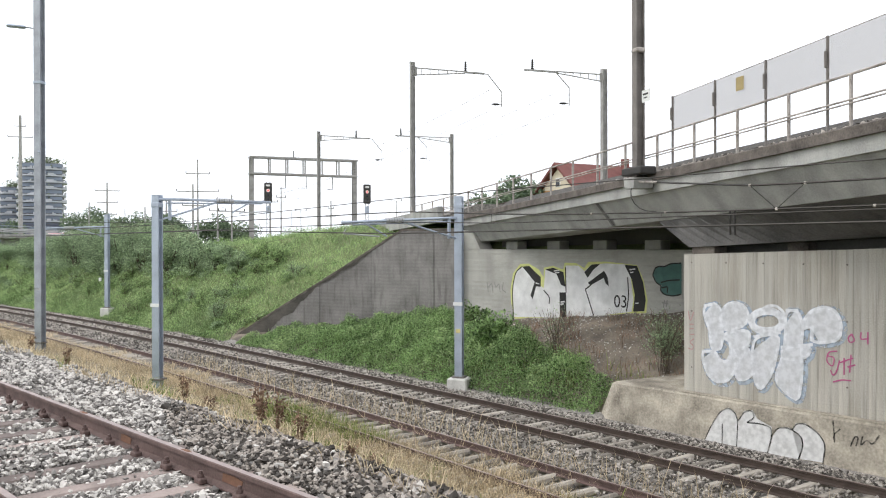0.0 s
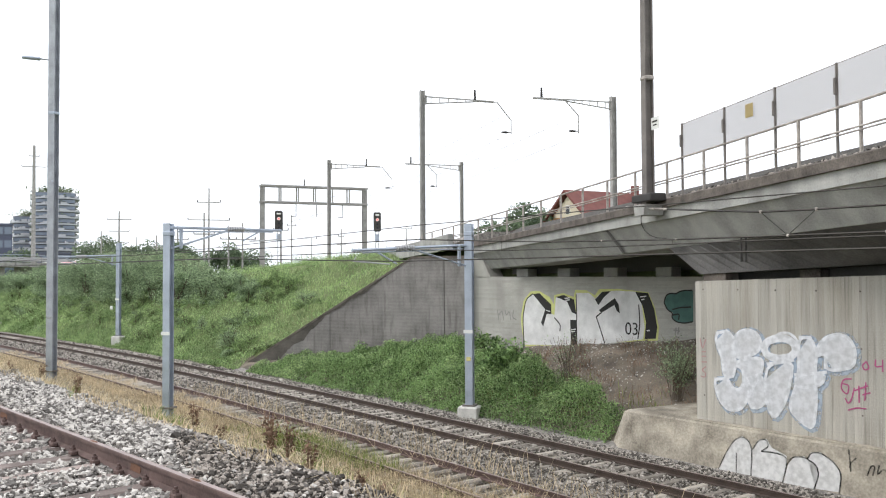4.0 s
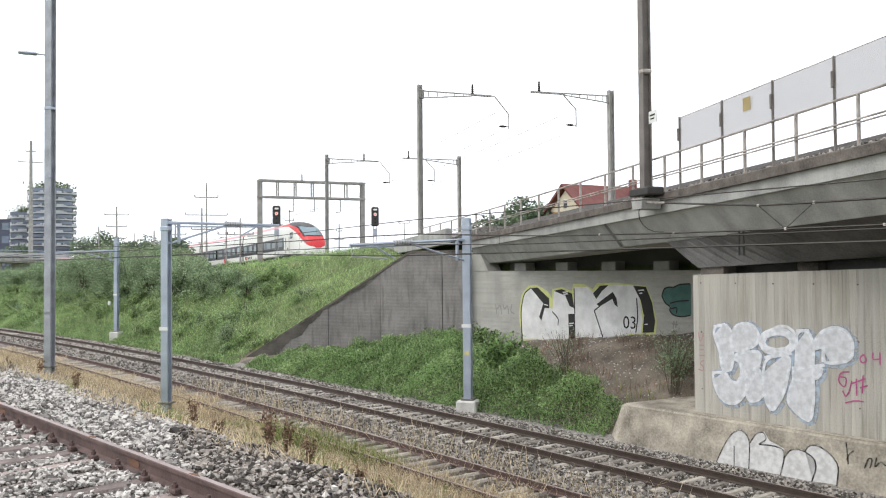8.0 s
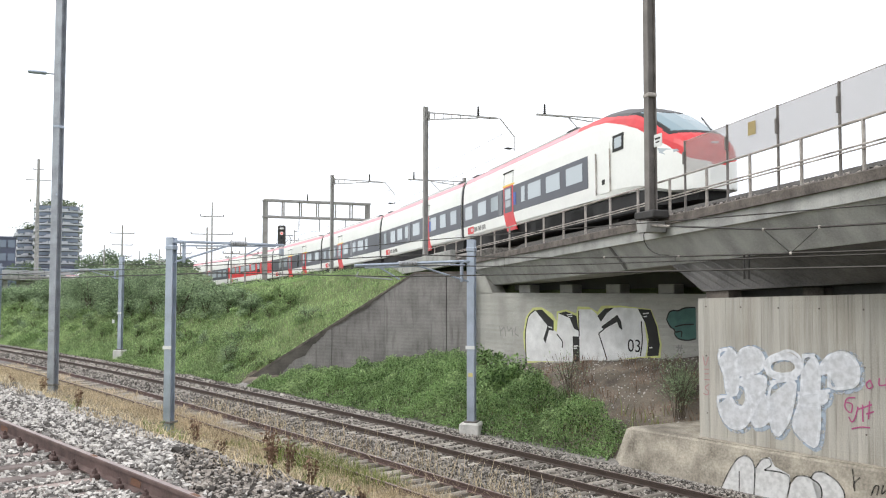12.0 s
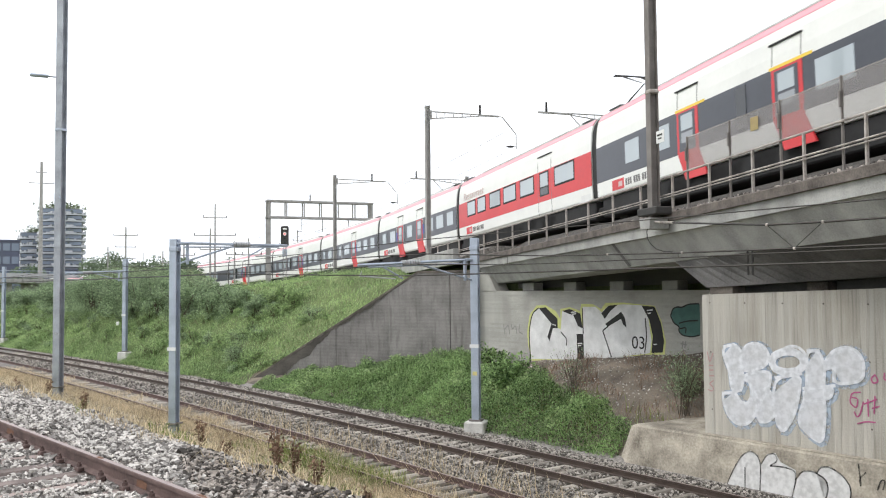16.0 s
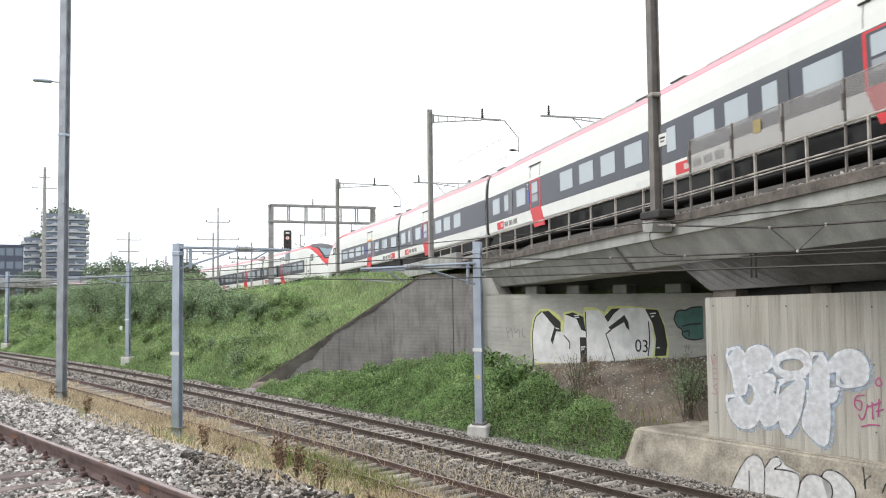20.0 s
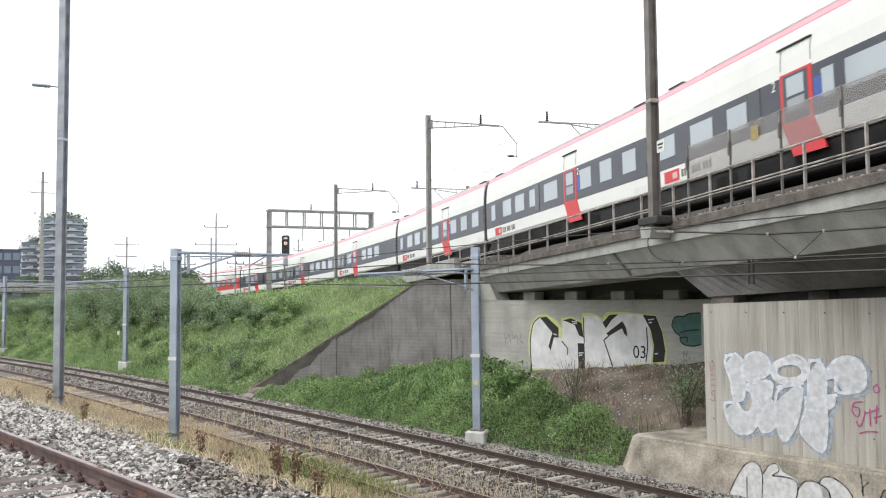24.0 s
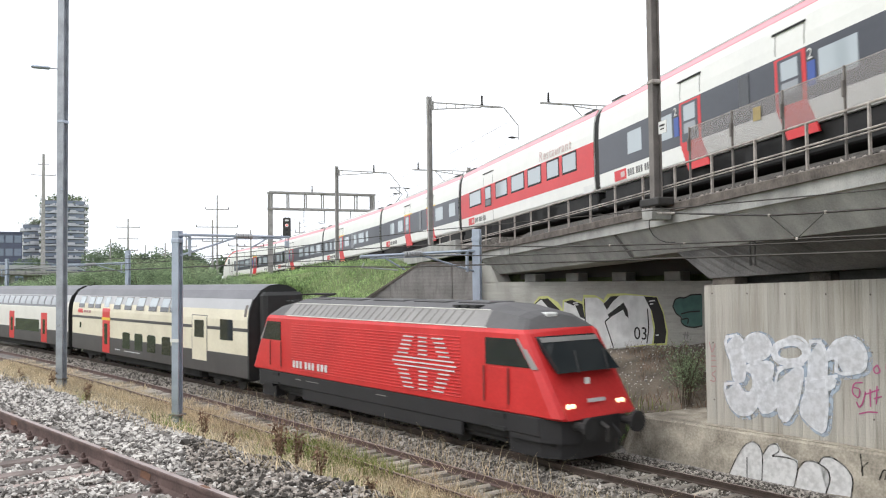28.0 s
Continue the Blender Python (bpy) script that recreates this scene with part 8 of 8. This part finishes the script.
    pn = Geo()
    pn.line([(-15.2, 0, 4.1), (-14.0, 0, 4.24), (-15.6, 0, 4.22)], 0.05)
    pn.rod((-15.6, -0.8, 4.22), (-15.6, 0.8, 4.22), 0.03)
    part("folded_pantograph", pn, M_DARKMETAL, c)
    for x in (-3.75, -14.75):
        bogie(c, x, 0.55, 2.8)
    return c


PITCH = 25.4


def coach(white):
    c = thing("double_deck_coach", "cream double-deck coach with dark lower band and red door" if not white else "white double-deck coach with long dark windows and red doors", "train coach", group="double-deck coaches")
    prof = [(0.0, 0.62), (1.3, 0.62), (1.385, 0.75), (1.385, 3.1), (1.32, 3.55), (1.15, 4.0), (0.85, 4.38), (0.45, 4.58), (0.0, 4.63)]
    lat = lambda z: float(np.interp(z, [b for a, b in prof[2:]], [a for a, b in prof[2:]]))
    ring = prof + [(-a, b) for a, b in prof[-2:0:-1]]
    n = len(ring)
    xs = (-25.05, -0.35)
    groups = {"low": Geo(), "roof": Geo(), "sh": Geo(), "end": Geo(), "side": Geo()}
    for i in range(n):
        j = min(i, n - 1 - i)
        g = groups["low"] if j < 2 else groups["side"] if j <= 3 else groups["sh"] if j == 4 else groups["roof"]
        p, q = ring[i], ring[(i + 1) % n]
        g.add([(xs[0], *p), (xs[1], *p), (xs[1], *q), (xs[0], *q)], [(0, 1, 2, 3)])
    groups["end"].add([(xs[0], *p) for p in ring], [tuple(range(n - 1, -1, -1))]).add([(xs[1], *p) for p in ring], [tuple(range(n))])
    main = M_COACH_WHITE if white else M_CREAM
    part("side_wall", groups["side"], main, c)
    part("floor_pan", groups["low"], M_TRAIN_UNDER, c)
    part("shoulder", groups["sh"], M_COACH_SHOULDER, c)
    part("roof", groups["roof"], M_COACH_ROOF, c, "grey rounded roof")
    part("end_wall", groups["end"], M_GAP, c, "black gangway end")

    def skin(xa, xb, z0, z1, proud, s, r=0.0):
        zs = sorted({z0, z1, *[b for a, b in prof[2:6] if z0 < b < z1]})
        vs, fs = [], []
        for z in zs:
            vs += [(xa, s * (lat(z) + proud), z), (xb, s * (lat(z) + proud), z), (xb, s * (lat(z) - 0.03), z), (xa, s * (lat(z) - 0.03), z)]
        for k in range(len(zs) - 1):
            for a, b in ((0, 1), (1, 2), (3, 0)):
                fs.append((k * 4 + a, k * 4 + b, k * 4 + 4 + b, k * 4 + 4 + a))
        fs += [(0, 1, 2, 3), tuple(len(vs) - 4 + i for i in (3, 2, 1, 0))]
        return Geo().add(vs, fs)
    for s in (-1, 1):
        part("lower_band", skin(xs[0], xs[1], 0.68, 1.62, 0.01, s), M_COACH_DARK, c, "anthracite lower band")
        part("end_edge", skin(xs[1] - 0.12, xs[1], 0.68, 4.0, 0.02, s), M_GAP, c)
        if not white:
            part("waist_stripe", skin(xs[0], xs[1], 2.62, 2.76, 0.012, s), M_COACH_DARK, c)
            for k, x in enumerate([-23.7, -21.9, -20.6, -17.2, -15.45, -13.6, -11.8, -10.2, -8.95]):
                uw = part("upper_window", skin(x - 0.06, x + 1.06, 3.26, 3.98, 0.012, s), M_MAST, c)
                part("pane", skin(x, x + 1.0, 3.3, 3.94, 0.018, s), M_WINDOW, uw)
                part("window_shade", skin(x + 0.02, x + 0.98, 3.28, 3.5, 0.024, s), M_WINDOW_DARK, uw)
            for x in (-15.7, -13.8, -11.95, -9.95):
                lw = part("lower_window", skin(x, x + 1.15, 1.12, 1.96, 0.018, s), M_WINDOW_DARK, c)
                part("window_top", skin(x + 0.1, x + 1.05, 1.96, 2.02, 0.018, s), M_WINDOW_DARK, lw)
            d = part("red_door", skin(-19.1, -17.85, 0.72, 3.28, 0.02, s), M_TRAIN_RED, c, "red door with yellow stripe")
            part("door_stripe", skin(-19.2, -17.75, 2.6, 2.75, 0.026, s), M_YELLOW_BAND, d)
            part("door_window", skin(-18.75, -18.2, 1.2, 2.4, 0.026, s), M_WINDOW_DARK, d)
            part("door_upper_window", skin(-18.9, -18.1, 3.36, 3.94, 0.022, s), M_WINDOW, c)
            d = part("luggage_door", skin(-6.15, -4.55, 1.15, 3.2, 0.02, s), M_CREAM, c, "cream luggage door in a grey frame")
            part("door_seam", skin(-6.19, -6.15, 1.15, 3.24, 0.022, s), M_MAST, d)
            part("door_seam", skin(-4.55, -4.51, 1.15, 3.24, 0.022, s), M_MAST, d)
            part("door_seam", skin(-6.19, -4.51, 3.2, 3.24, 0.023, s), M_MAST, d)
            part("door_window", skin(-5.9, -4.85, 2.2, 3.0, 0.026, s), M_WINDOW_DARK, d)
            part("end_window", skin(-3.15, -1.9, 2.2, 3.1, 0.016, s), M_WINDOW_DARK, c)
            part("toilet_window", skin(-23.5, -23.2, 2.0, 2.35, 0.016, s), M_WINDOW_DARK, c)
            part("red_emblem", skin(-23.8, -22.9, 2.93, 3.18, 0.014, s), M_TRAIN_RED, c)
            bar = Geo()
            for k in range(3):
                bar.box((-22.5 + k * 0.5, s * 1.395, 3.03), (0.38, 0.012, 0.14))
            part("lettering_bars", bar, M_SPRAY_ROSE, c)
            part("inscription_bars", Geo().box((-16.5, s * 1.402, 1.0), (0.8, 0.012, 0.06)).box((-14.2, s * 1.402, 0.98), (2.4, 0.012, 0.04)), M_SPRAY_FADE, c)
            part("tail_lamp", skin(-0.85, -0.65, 3.25, 3.75, 0.02, s), M_MAST, c)
        else:
            part("upper_glazing", skin(-23.6, -2.5, 3.2, 3.95, 0.012, s), M_WINDOW_DARK, c)
            for k in range(15):
                part("upper_window", skin(-23.4 + k * 1.4, -22.3 + k * 1.4, 3.34, 3.9, 0.018, s), M_WINDOW_MID, c)
            part("lower_glazing", skin(-11.8, -6.4, 1.4, 2.25, 0.018, s), M_WINDOW_DARK, c)
            for x in (-13.3, -5.9):
                d = part("red_door", skin(x, x + 1.2, 0.72, 2.75, 0.02, s), M_TRAIN_RED, c, "red door")
                part("door_window", skin(x + 0.35, x + 0.85, 1.3, 2.3, 0.026, s), M_WINDOW_DARK, d)
            part("end_window", skin(-2.4, -1.6, 1.4, 2.2, 0.016, s), M_WINDOW_DARK, c)
    part("gangway", Geo().box((-0.1, 0, 2.6), (0.6, 1.9, 3.4), bevel=0.15), M_GAP, c)
    for x in (-3.4, -22.0):
        bogie(c, x, 0.42, 2.5)
    part("under_gear", Geo().box((-12.7, 0, 0.45), (13.5, 2.2, 0.4), bevel=0.08), M_TRAIN_UNDER, c)
    return c


LOCO = locomotive()
COACHES = [coach(False), coach(True)]
COACHES.append(copy_thing(COACHES[1], Matrix()))
COACHES.append(copy_thing(COACHES[0], Matrix()))
LOCO_X = [(0, -440.0), (8, -322.0), (16, -205.0), (22, -117.5), (23.5, -95.5), (24.3, -85.2), (25, -76.4), (25.5, -68.8), (26, -60.0), (26.5, -50.2), (27, -39.2), (27.5, -27.3), (28, -14.6)]


def low_pose(xf, xr, front):
    """Pose of a vehicle whose ends stand at xf and xr on the lower line."""
    a, b = low_xy(xr), low_xy(xf)
    th = math.atan2(b[1] - a[1], b[0] - a[0])
    return Matrix.Translation((b[0], b[1], 0)) @ Matrix.Rotation(th, 4, "Z")


def motions():
    times = [k * 1.0 for k in range(29)]
    for ob, kind, back in EXPRESS:
        walk(ob, [(t, express_pose(kind, lead(t) + back)) for t in times])
    ft = [0, 4, 8, 12, 16, 20, 22, 23.5, 24.3, 25, 25.5, 26, 26.5, 27, 27.5, 28]
    fx = [float(np.interp(t, [r[0] for r in LOCO_X], [r[1] for r in LOCO_X])) for t in ft]
    walk(LOCO, [(t, low_pose(x, x - 18.5, True)) for t, x in zip(ft, fx)])
    for k, ob in enumerate(COACHES):
        walk(ob, [(t, low_pose(x - 18.5 - PITCH * k, x - 18.5 - PITCH * (k + 1), True)) for t, x in zip(ft, fx)])


motions()
